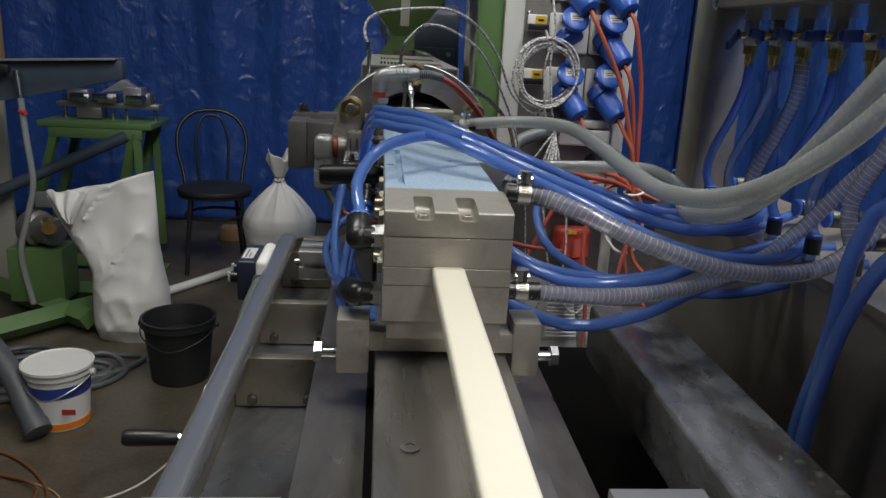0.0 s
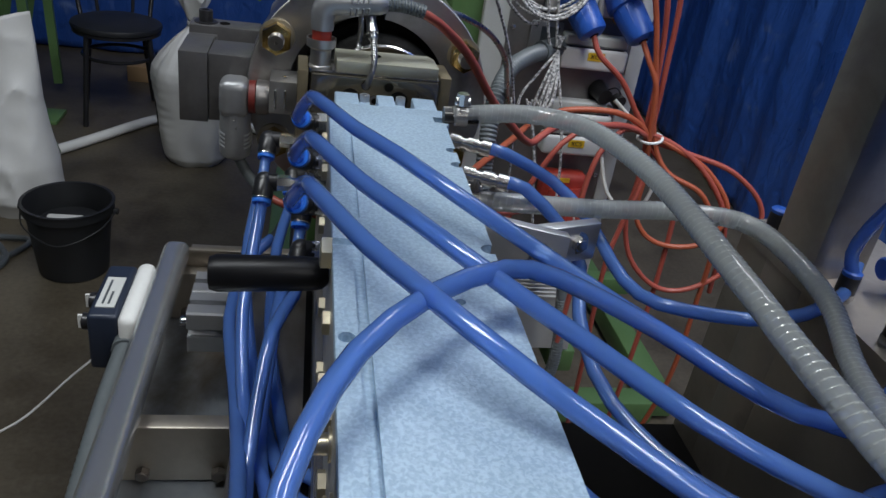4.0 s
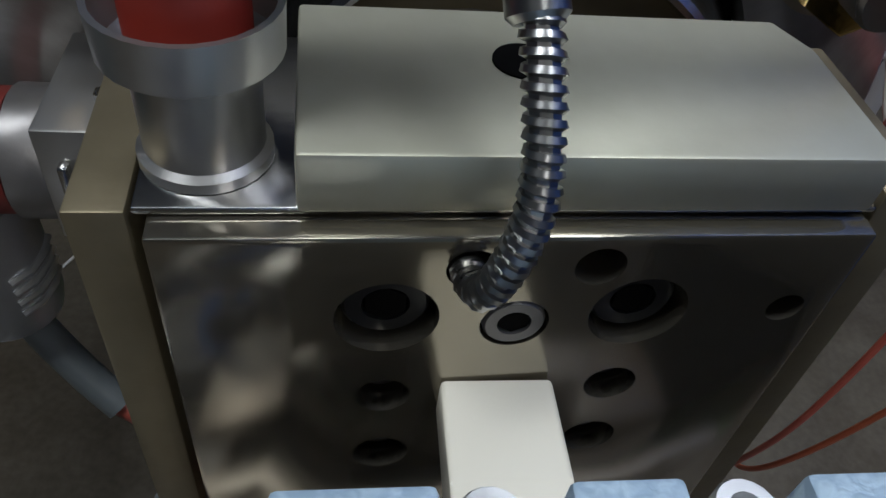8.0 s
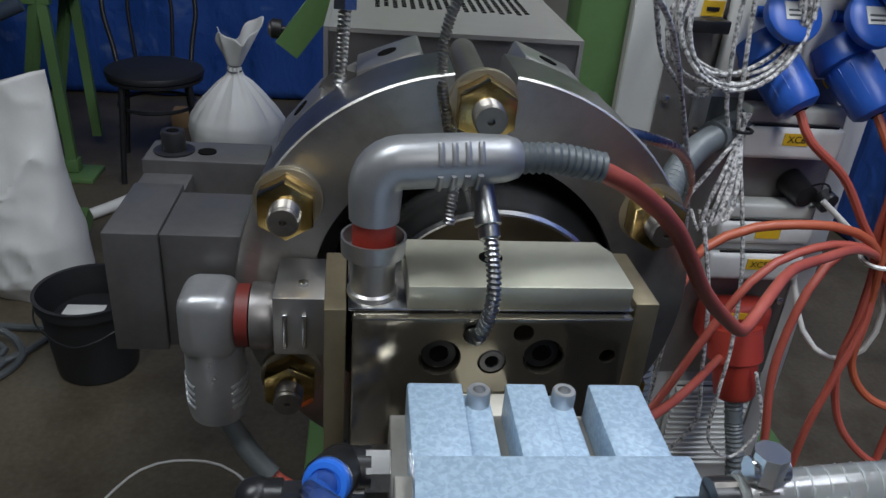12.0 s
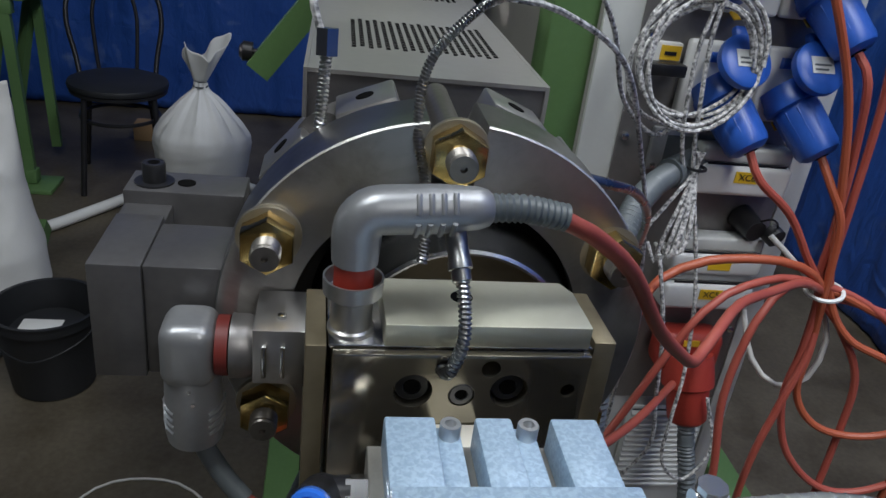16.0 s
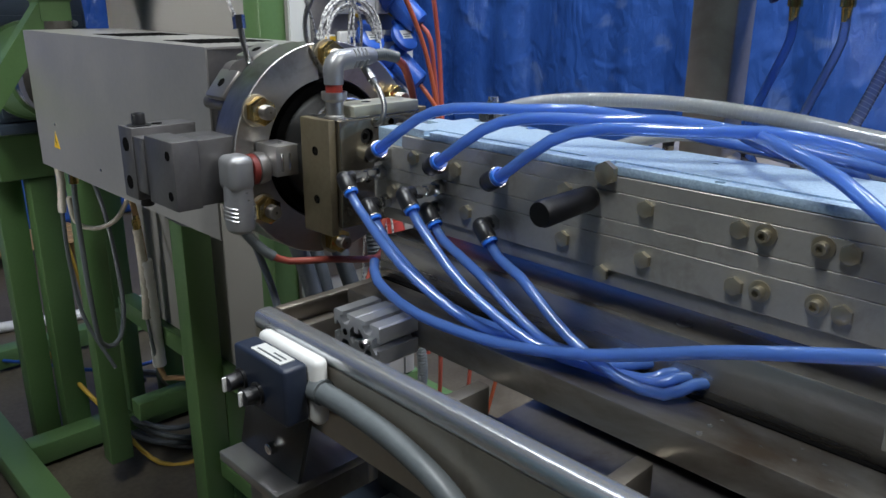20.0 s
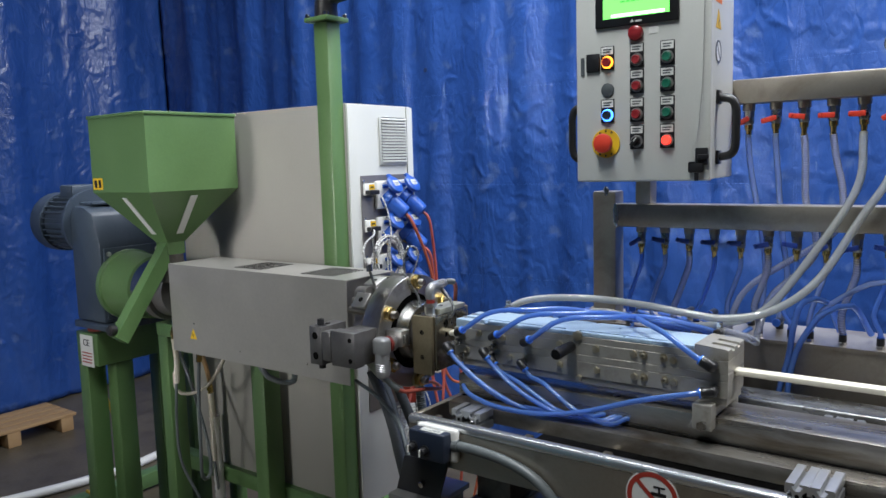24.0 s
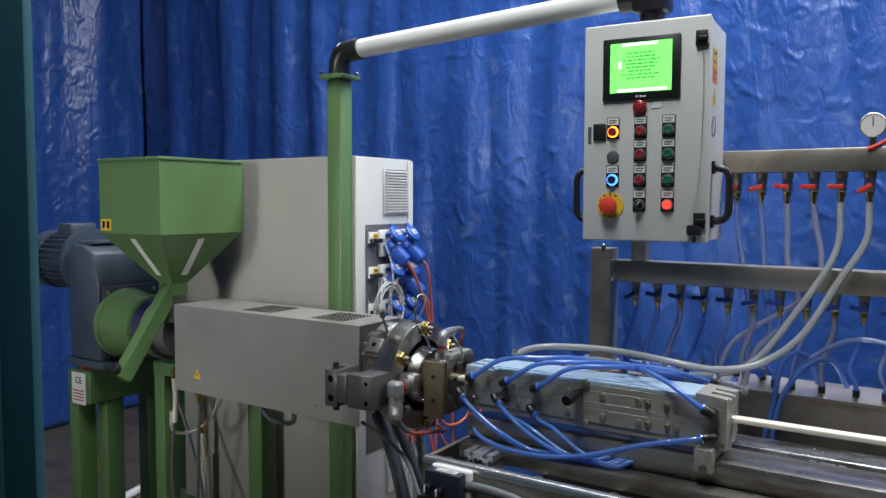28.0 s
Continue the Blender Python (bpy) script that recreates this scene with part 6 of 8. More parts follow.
ends = []
for row, z in enumerate((1.422, 1.316, 1.205)):
    by = thing("terminal_connector", (0.268, 1.70, z - 0.01), "small black connector with a yellow label", "connector", "terminal connectors")
    part("base", B(0.252, 0.292, 1.690, 1.6998, z - 0.018, z + 0.016, 0.002), WHITE, by)
    part("plug", B(0.250, 0.294, 1.672, 1.6898, z - 0.016, z - 0.003, 0.002), BLACK, by)
    lab = part("label", B(0.268, 0.290, 1.6885, 1.6899, z - 0.002, z + 0.013), YELLOW, by, "yellow marker label")
    bar_text(lab, [(0.272, 0.285, 1.6880, 1.6884, z + 0.003, z + 0.007)], BLACK)
    for col, x in enumerate((0.338, 0.420)):
        so = thing("power_socket", (x, 1.70, z - 0.02), "blue industrial socket with its hinged lid raised", "socket", "blue power sockets")
        if col == 0:
            part("back_box", B(x - 0.040, x + 0.045, 1.686, 1.6998, z - 0.060, z + 0.022, 0.005, 3), WHITE, so, "white mounting plate")
        else:
            part("back_box", B(x - 0.034, x + 0.034, 1.690, 1.6998, z - 0.060, z + 0.022, 0.005, 3), WHITE, so, "white mounting plate")
        a = Vector((0.42, -0.60, -0.68)).normalized()
        p = Vector((x - 0.004, 1.692, z - 0.020))
        part("sleeve", lathe(p, p + a, [(0, 0.027), (0.012, 0.0275), (0.016, 0.0295), (0.024, 0.0295), (0.026, 0.0260)], 28), SOCKET, so)
        lid = lathe((0, 0, 0), (0, 0, 1), [(0, 0.020), (0, 0.0275), (0.004, 0.0290), (0.010, 0.0285), (0.013, 0.024), (0.0135, 0.010)], 30)
        B(-0.008, 0.008, 0.024, 0.038, 0.000, 0.009, 0.002, 2, lid)
        c = Vector((x + 0.006, 1.662, z + 0.006))
        f = Vector((0.08, -0.80, 0.58))
        lo = part("hinged_lid", swing(lid, c, f), SOCKET, so)
        part("lid_label", swing(B(-0.013, 0.013, -0.008, 0.010, 0.0134, 0.0142, 0.0), c, f), CABWHITE, lo, "pale printed rating label")
        part("lid_print", swing(B(-0.010, 0.010, 0.000, 0.002, 0.0142, 0.0145, bm=B(-0.010, 0.006, -0.005, -0.003, 0.0142, 0.0145)), c, f), DARKCABLE, lo)
        part("hinge_lug", C(p + Vector((-0.012, -0.004, 0.026)), p + Vector((0.012, -0.004, 0.026)), 0.006, None, 12), SOCKET, so)
        part("marker", swing(B(-0.008, 0.008, -0.0270, -0.0255, 0.024, 0.034), p + a * 0.004, a), YELLOW, so, "small yellow marker")
        if (row, col) == (1, 0):
            continue
        q = p + a * 0.020
        pl = thing("power_plug", q, "blue industrial plug pushed into its socket", "plug", "blue power plugs")
        part("grip", lathe(q, q + a, [(0, 0.0225), (0.006, 0.0245), (0.020, 0.0250), (0.048, 0.0235), (0.056, 0.0235), (0.062, 0.0215), (0.066, 0.0150), (0.0665, 0.0070)], 28), SOCKET, pl)
        for j in range(12):
            t = radians(30 * j)
            s = a.cross(UP).normalized()
            w = s.cross(a)
            e = s * math.cos(t) + w * math.sin(t)
            part("grip_rib", C(q + a * 0.010 + e * 0.0243, q + a * 0.046 + e * 0.0228, 0.0014, 0.0010, 5), SOCKET, pl)
        part("gland_hole", C(q + a * 0.066, q + a * 0.0672, 0.0075, None, 14), HOLESHADE, pl)
        ends.append((q + a * 0.064, a, row, col))

TIE = Vector((0.497, 1.618, 0.976))
RB = "red silicone heater cable hanging from the socket panel"
for k, (e, a, row, col) in enumerate(ends):
    off = Vector((0.009 * math.cos(k * 1.05), 0.009 * math.sin(k * 1.05), 0))
    mid = [e + a * 0.028 + Vector((0, 0, -0.008)), e.lerp(TIE, 0.38) + Vector((0.016, -0.012, -0.004)) + off, e.lerp(TIE, 0.72) + Vector((0.008, -0.006, 0)) + off]
    low = [TIE + off * 0.8]
    tail = [
        [(0.535, 1.60, 0.925), (0.600, 1.58, 0.895), (0.640, 1.57, 0.82), (0.655, 1.58, 0.70), (0.66, 1.60, 0.45), (0.64, 1.70, 0.12), (0.70, 1.9, FLOOR + 0.01)],
        [(0.500, 1.61, 0.90), (0.480, 1.60, 0.82), (0.470, 1.60, 0.72), (0.49, 1.62, 0.45), (0.53, 1.70, 0.12), (0.6, 1.86, FLOOR + 0.01)],
        [(0.53, 1.61, 0.93), (0.565, 1.60, 0.87), (0.575, 1.60, 0.78), (0.575, 1.60, 0.62), (0.58, 1.63, 0.35), (0.60, 1.72, FLOOR + 0.01)],
        [(0.495, 1.615, 0.90), (0.490, 1.61, 0.83), (0.515, 1.60, 0.755), (0.575, 1.59, 0.705), (0.640, 1.58, 0.715), (0.70, 1.57, 0.78), (0.72, 1.58, 0.87), (0.66, 1.60, 0.93), (0.57, 1.615, 0.955), (0.51, 1.62, 0.968)],
        [(0.505, 1.615, 0.90), (0.505, 1.61, 0.84), (0.535, 1.60, 0.80), (0.585, 1.59, 0.79), (0.635, 1.58, 0.81), (0.655, 1.58, 0.87), (0.61, 1.60, 0.93), (0.54, 1.61, 0.965), (0.50, 1.62, 0.978)],
        [(0.52, 1.61, 0.92), (0.530, 1.61, 0.84), (0.535, 1.61, 0.70), (0.54, 1.62, 0.45), (0.56, 1.70, 0.10), (0.63, 1.80, FLOOR + 0.01)],
    ][k]
    hose("red_cable", [e, *mid, *low, *tail], 0.0046, ORANGECABLE if k in (0, 4) else REDCABLE, RB, "cable", "red heater cables", 0.010, 9)
tie = [TIE + Vector((0.020 * math.cos(t), 0.020 * math.sin(t), 0.004 * math.sin(t + 1))) for t in [2 * math.pi * j / 24 for j in range(25)]]
solid("cable_tie", sweep(tie, 0.0026, 6), WHITE, "white nylon tie round the red cables", "cable tie")
hose("red_cable", [(0.155, 1.40, 0.985), (0.25, 1.55, 0.985), (0.285, 1.595, 0.993), (0.336, 1.60, 1.016), (0.418, 1.60, 1.020), (0.47, 1.61, 1.00), (0.495, 1.615, 0.975)], 0.0050, ORANGECABLE, "orange heater cable rising from the die to the tie", "cable", "red heater cables")
hose("red_cable", [(0.24, 1.55, 0.80), (0.259, 1.555, 0.835), (0.33, 1.57, 0.970), (0.40, 1.59, 1.000), (0.46, 1.605, 0.995), (0.495, 1.615, 0.975)], 0.0045, REDCABLE, "red heater cable arching from below to the tie", "cable", "red heater cables")
hose("red_cable", [(0.40, 1.56, 0.60), (0.400, 1.56, 0.739), (0.385, 1.57, 0.86), (0.40, 1.58, 0.955), (0.44, 1.60, 0.992), (0.49, 1.618, 0.984), (0.55, 1.61, 0.965), (0.61, 1.59, 0.92), (0.66, 1.58, 0.84), (0.68, 1.59, 0.70)], 0.0046, REDCABLE, "red heater cable looping through the tie", "cable", "red heater cables")
hose("white_cable", [(0.438, 1.66, 1.022), (0.47, 1.64, 0.995), (0.50, 1.63, 0.965), (0.525, 1.62, 0.91), (0.52, 1.62, 0.855), (0.49, 1.63, 0.835), (0.46, 1.65, 0.86), (0.445, 1.68, 0.92)], 0.0035, WHITECABLE, "thin white cable looped behind the red bundle", "cable")


def connector_box(z0, z1, text, x0=0.338, x1=0.452):
    ob = thing("connector_box", (0.39, 1.70, z0), "white plastic multi-pole connector box with yellow label", "connector box", "white connector boxes")
    part("lower_shell", B(x0, x1, 1.668, 1.6998, z0, z1 - 0.0035, 0.006, 3), WHITE, ob)
    part("upper_shell", B(x0 + 0.004, x1 - 0.002, 1.674, 1.6998, z1 - 0.002, z1 + 0.016, 0.004, 3), CABWHITE, ob)
    part("gap_line", B(x0 + 0.012, x1 - 0.008, 1.6725, 1.6735, z1 - 0.004, z1 - 0.0015), BLACK, ob)
    lab = part("label", B(0.383, 0.411, 1.6668, 1.6679, z1 - 0.022, z1 - 0.009), YELLOW, ob, "yellow label with black lettering")
    if text:
        lettering(text, 0.0105, Matrix.Translation((0.397, 1.6662, z1 - 0.0155)) @ Matrix.Rotation(radians(90), 4, "X"), BLACK, lab)
    return ob


for cb in (connector_box(1.055, 1.094, "XC6"), connector_box(0.953, 0.984, ""), connector_box(0.906, 0.944, "XC5")):
    cb.location += Vector((-0.005, 0, 0.0085))
ib = thing("inlet_frame", (0.30, 1.70, 1.08), "small silver cable entry frame on the plate", "cable entry")
part("frame", B(0.283, 0.337, 1.692, 1.6998, 1.080, 1.130, 0.003), PLUG, ib)
part("opening", B(0.300, 0.330, 1.6915, 1.6925, 1.088, 1.122), DARKCABLE, ib)
for z in (1.086, 1.124):
    hexbolt(ib, (0.290, 1.6919, z), NEAR, 0.006, 0.002, name="screw")
cd = thing("ribbed_conduit", (0.30, 1.66, 1.085), "grey ribbed conduit entering the cabinet connector", "conduit")
line = spline([(0.335, 1.688, 1.094), (0.300, 1.660, 1.090), (0.262, 1.62, 1.086), (0.225, 1.57, 1.075), (0.20, 1.52, 1.04), (0.19, 1.48, 0.97), (0.19, 1.46, 0.85), (0.19, 1.45, 0.72)], 0.003)
part("ribbed_tube", sweep(line, 0.0135, 14, ripple=lambda k: 1.0 if k % 2 else 0.87), GREYCONDUIT, cd)
part("collar", C((0.338, 1.690, 1.094), (0.295, 1.656, 1.090), 0.0165, None, 16), GREYCONDUIT, cd)
bp = thing("black_plug", (0.425, 1.70, 1.02), "small black round signal plug with chain cap", "plug")
part("housing", C((0.418, 1.70, 1.028), (0.424, 1.668, 1.022), 0.016, 0.013, 20), BLACK, bp)
part("cap", C((0.446, 1.676, 1.020), (0.450, 1.664, 1.016), 0.012, None, 18), BLACK, bp)
part("chain", sweep(spline([(0.425, 1.670, 1.034), (0.434, 1.66, 1.042), (0.446, 1.665, 1.034), (0.449, 1.668, 1.026)], 0.004), 0.0012, 6), BLACK, bp)

# red three-phase plug under the boxes
rp = thing("power_plug", (0.385, 1.67, 0.80), "dark red industrial plug with grey ribbed cable", "plug")
a = Vector((0.10, -0.30, -0.95)).normalized()
p = Vector((0.385, 1.674, 0.872))
part("socket_body", B(0.345, 0.428, 1.660, 1.6998, 0.828, 0.882, 0.012, 3), RED, rp, "dark red socket housing")
part("grip", lathe(p, p + a, [(0.02, 0.030), (0.045, 0.032), (0.060, 0.032), (0.064, 0.027), (0.105, 0.024), (0.110, 0.020), (0.112, 0.012)], 26), RED, rp)
part("marker", B(0.372, 0.392, 1.6585, 1.6598, 0.868, 0.876), YELLOW, rp, "small yellow marker")
line = spline([p + a * 0.11, p + a * 0.14, (0.41, 1.61, 0.66), (0.42, 1.60, 0.52), (0.40, 1.63, 0.38), (0.36, 1.70, 0.25)], 0.003)
part("ribbed_cable", sweep(line, 0.0115, 12, ripple=lambda k: 1.0 if k % 2 else 0.88), GREYCONDUIT, rp, "grey ribbed cable")

# coil of braided thermocouple lead
rnd = random.Random(5)
coil = thing("thermocouple_coil", (0.293, 1.65, 1.15), "coil of white braided thermocouple lead with black tracer", "cable coil")
pts = []
for k in range(6 * 26):
    t = 2 * math.pi * k / 26
    turn = int(k / 26)
    rr = 0.060 + 0.007 * math.sin(turn * 2.4 + 0.6) + 0.002 * math.sin(3 * t + turn)
    pts.append(Vector((0.292 + rr * 1.02 * math.cos(t) + 0.004 * math.sin(turn * 1.7), 1.648 + 0.008 * math.sin(t + turn) + 0.0022 * (turn - 3), 1.212 + rr * 1.05 * math.sin(t) + (0.010 - 0.003 * turn) * (1 if math.sin(t) > 0 else 0.2))))
part("wound_lead", sweep(pts, 0.0023, 7), BRAID, coil)
for k in range(9):
    b = Vector((0.322, 1.652, 1.098))
    x = rnd.uniform(-1, 1)
    part("hanging_loop", sweep(spline([b + Vector((0.004 * x, 0, 0.02)), b, b + Vector((-0.012 + 0.016 * x, -0.012, -0.035)), b + Vector((-0.026 + 0.030 * x, -0.022, -0.075)), b + Vector((-0.030 + 0.026 * x, -0.024, -0.100 + 0.012 * x)), b + Vector((-0.040 + 0.030 * x, -0.018, -0.080))], 0.008), 0.0023, 7), BRAID, coil)
part("wire_tie", sweep([Vector((0.322, 1.652, 1.098)) + Vector((0.010 * math.cos(t), 0.010 * math.sin(t), 0.002)) for t in [2 * math.pi * j / 14 for j in range(15)]], 0.0018, 6), BLACK, coil)
for pts in (((0.285, 1.66, 1.405), (0.292, 1.645, 1.36), (0.300, 1.64, 1.30), (0.297, 1.645, 1.24), (0.305, 1.648, 1.17), (0.318, 1.652, 1.10), (0.335, 1.64, 1.03), (0.352, 1.63, 0.95), (0.36, 1.62, 0.86), (0.355, 1.61, 0.80), (0.36, 1.61, 0.73), (0.395, 1.61, 0.70), (0.42, 1.61, 0.75), (0.40, 1.62, 0.82)),
            ((0.285, 1.66, 1.30), (0.292, 1.645, 1.27), (0.286, 1.645, 1.22), (0.295, 1.65, 1.14), (0.310, 1.652, 1.09)),
            ((0.27, 1.58, 1.03), (0.29, 1.57, 0.95), (0.305, 1.57, 0.86), (0.32, 1.58, 0.78), (0.30, 1.60, 0.70), (0.32, 1.62, 0.62))):
    hose("braided_lead", pts, 0.0023, BRAID, "white braided thermocouple lead with black tracer", "cable", "braided leads", 0.012, 7)

# ---- control box on the swing arm ----
U, IN = Vector((0.0740, -0.9973, 0)).normalized(), Vector((0.9973, 0.0740, 0)).normalized()
BOX = Matrix(((U.x, IN.x, 0, 0.118), (U.y, IN.y, 0, 0.953), (0, 0, 1, 1.443), (0, 0, 0, 1)))
box = thing("control_box", BOX @ Vector((0.138, 0.07, 0)), "pale grey hanging control box with touch screen and buttons", "control box")


def bpart(name, bm, material, parent=None, label="", smooth=True):
    bm.transform(BOX)
    return part(name, bm, material, parent or box, label, smooth)


GREENLED = glow_mat("green_screen", (0.17, 0.85, 0.12), 0.9)
BLUELED = glow_mat("blue_ring_light", (0.05, 0.22, 1.0), 3.0)
ORANGELED = glow_mat("orange_ring_light", (1.0, 0.28, 0.02), 2.2)
REDLED = glow_mat("red_button_light", (0.95, 0.05, 0.03), 0.9)
BUTTONRED = noise_mat("dark_red_button", (0.22, 0.015, 0.02), (0.30, 0.03, 0.035), 0.25, 0.0, 20, 200, 0.0)
BUTTONGREEN = noise_mat("dark_green_button", (0.01, 0.10, 0.06), (0.02, 0.15, 0.09), 0.25, 0.0, 20, 200, 0.0)
ESTOP = noise_mat("red_stop_button", (0.62, 0.04, 0.02), (0.72, 0.07, 0.04), 0.3, 0.0, 20, 200, 0.0)
bpart("shell", B(0.002, 0.276, 0.0195, 0.205, 0.002, 0.485, 0.004, 3), CABWHITE)
bpart("door", B(0, 0.278, 0, 0.0185, 0, 0.487, 0.004, 3), CABWHITE, None, "pale grey front door")
bez = bpart("screen_bezel", B(0.045, 0.217, -0.007, -0.0005, 0.315, 0.453, 0.003, 2), BLACK, None, "black touch screen bezel")
scr = bpart("screen", B(0.063, 0.199, -0.0078, -0.0068, 0.332, 0.441), GREENLED, bez, "lit green screen", False)
SCREENBAR = glow_mat("white_screen_bar", (0.8, 0.9, 0.8), 0.9)
bpart("screen_bar", B(0.090, 0.168, -0.0084, -0.0079, 0.4335, 0.4395), SCREENBAR, bez, "white header bar", False)
bpart("screen_bar", B(0.080, 0.190, -0.0084, -0.0079, 0.3335, 0.3395), SCREENBAR, bez, "white footer bar", False)
bm = bmesh.new()
for k, (a, b) in enumerate(((0.100, 0.162), (0.100, 0.164), (0.092, 0.176), (0.098, 0.168), (0.098, 0.168), (0.104, 0.160), (0.088, 0.176), (0.100, 0.162))):
    u = a
    while u < b - 0.004:
        w = rnd.uniform(0.005, 0.014)
        B(u, min(u + w, b), -0.0083, -0.0079, 0.4160 - k * 0.0078, 0.4192 - k * 0.0078, bm=bm)
        u += w + 0.0022
bpart("screen_print", bm, glow_mat("dim_green_print", (0.05, 0.34, 0.06), 0.45), bez, "", False)
bpart("screen_icon", B(0.081, 0.088, -0.0083, -0.0079, 0.385, 0.400), glow_mat("white_icon", (0.8, 0.85, 0.9), 0.8), bez, "", False)
bpart("maker_mark", prism([(0.120, 0.3205), (0.128, 0.3205), (0.124, 0.3270)], "y", -0.0074, -0.0071, 0, B(0.130, 0.144, -0.0074, -0.0071, 0.3205, 0.3240)), CABWHITE, bez, "", False)


def button(u, z, cap, ring=None, plate=True, r=0.0105, name="push_button", tall=0.010, dark=BLACK):
    ob = bpart(name, lathe((u, -0.0004, z), (u, -1, z), [(0, r * 1.22), (0.003, r * 1.22), (0.006, r * 1.10), (0.006, r * 0.9)], 26), ring or STEEL)
    bpart("cap", lathe((u, -0.004, z), (u, -1, z), [(0, r * 0.9), (tall * 0.7, r * 0.9), (tall, r * 0.72), (tall * 0.9, r * 0.3)], 24), cap, ob)
    if plate:
        fr = bpart("legend_frame", B(u - 0.0145, u + 0.0145, -0.0030, -0.0004, z - 0.0155, z + 0.0330, 0.001), BLACK)
        bpart("legend", B(u - 0.0125, u + 0.0125, -0.0036, -0.0028, z + 0.0160, z + 0.0310), WHITE, fr, "white legend plate")
        bm = B(u - 0.009, u + 0.009, -0.0040, -0.0037, z + 0.0245, z + 0.0270)
        B(u - 0.009, u + 0.006, -0.0040, -0.0037, z + 0.0195, z + 0.0220, bm=bm)
        bpart("legend_print", bm, DARKCABLE, fr)
    return ob


bpart("signal_lamp", lathe((0.130, -0.0004, 0.299), (0.130, -1, 0.299), [(0, 0.0155), (0.004, 0.0160), (0.010, 0.0140), (0.013, 0.0085), (0.0135, 0.003)], 28), BUTTONRED, None, "dark red signal lamp")
lg = bpart("lamp_legend", B(0.156, 0.176, -0.0012, -0.0004, 0.295, 0.308), WHITE, None, "small white label")
button(0.070, 0.246, BUTTONRED, ORANGELED, True, 0.0105, "push_button")
button(0.070, 0.138, NAVY, BLUELED)
bpart("blank_plug", lathe((0.070, -0.0004, 0.190), (0.070, -1, 0.190), [(0, 0.0140), (0.002, 0.0140), (0.003, 0.0120)], 26), DARKCABLE, None, "grey blanking plug")
bpart("data_port", B(0.024, 0.054, -0.006, -0.0004, 0.228, 0.266, 0.003), BLACK, None, "black data port cover")
bpart("port_label", B(0.011, 0.019, -0.0012, -0.0004, 0.222, 0.260), DARKCABLE)
for z in (0.246, 0.194, 0.137):
    button(0.132, z, BUTTONRED)
    button(0.194, z, BUTTONGREEN)
es = bpart("emergency_disc", C((0.066, -0.0004, 0.080), (0.066, -0.0030, 0.080), 0.0300, None, 36), YELLOW, None, "yellow emergency stop disc")
bpart("stop_stem", C((0.066, -0.003, 0.080), (0.066, -0.016, 0.080), 0.0130, None, 24), BLACK, es)
bpart("stop_button", lathe((0.066, -0.014, 0.080), (0.066, -1, 0.080), [(0, 0.013), (0.002, 0.0195), (0.008, 0.0205), (0.014, 0.0180), (0.017, 0.010), (0.0175, 0.003)], 32), ESTOP, es, "red mushroom stop button")
bm = bmesh.new()
for j in range(9):
    t = radians(150 + j * 30)
    bm2 = B(-0.0018, 0.0018, -0.0035, -0.0030, 0.0235, 0.0275)
    bm2.transform(Matrix.Translation((0.066, 0, 0.080)) @ Matrix.Rotation(t, 4, "Y"))
    merge(bm, bm2)
bpart("disc_print", bm, BLACK, es)
se = button(0.132, 0.082, BLACK)
bm = B(-0.003, 0.003, -0.024, -0.010, -0.0105, 0.0105, 0.001)
bm.transform(Matrix.Translation((0.132, 0, 0.082)) @ Matrix.Rotation(radians(40), 4, "Y"))
bpart("selector_bar", bm, BLACK, se)
bm = B(-0.0008, 0.0008, -0.0246, -0.0238, 0.000, 0.0100)
bm.transform(Matrix.Translation((0.132, 0, 0.082)) @ Matrix.Rotation(radians(40), 4, "Y"))
bpart("pointer", bm, WHITE, se)
button(0.194, 0.082, REDLED)
for u, z in ((0.259, 0.437), (0.262, 0.048)):
    la = bpart("latch", B(u - 0.011, u + 0.013, -0.009, -0.0004, z - 0.017, z + 0.017, 0.002), BLACK, None, "black door latch")
    bpart("latch_arm", B(u - 0.006, u + 0.016, -0.014, -0.0088, z - 0.006, z + 0.004, 0.002), BLACK, la)
ky = bpart("key", B(0.238, 0.268, -0.010, -0.007, 0.016, 0.038, 0.004), BLACK, None, "black key hanging in the latch")
bpart("key_bit", B(0.250, 0.258, -0.010, -0.007, 0.000, 0.017, 0.001), BLACK, ky)
bpart("key_wire", sweep(spline([(0.252, -0.009, 0.036), (0.246, -0.012, 0.060), (0.256, -0.010, 0.090), (0.264, -0.006, 0.20), (0.266, -0.006, 0.36), (0.262, -0.006, 0.42)], 0.01), 0.0006, 5), STEEL, ky)
for u, s in ((0.002, -1), (0.276, 1)):
    q = [(u, 0.065, 0.045), (u + s * 0.026, 0.062, 0.050), (u + s * 0.036, 0.060, 0.066), (u + s * 0.037, 0.060, 0.105), (u + s * 0.036, 0.060, 0.144), (u + s * 0.026, 0.062, 0.160), (u, 0.065, 0.165)]
    gr = bpart("grab_handle", sweep(spline(q, 0.006), 0.0085, 10), BLACK, None, "black plastic grab handle")
    for z in (0.045, 0.165):
        bpart("handle_foot", B(u, u + s * 0.006, 0.052, 0.080, z - 0.014, z + 0.014, 0.002), BLACK, gr)
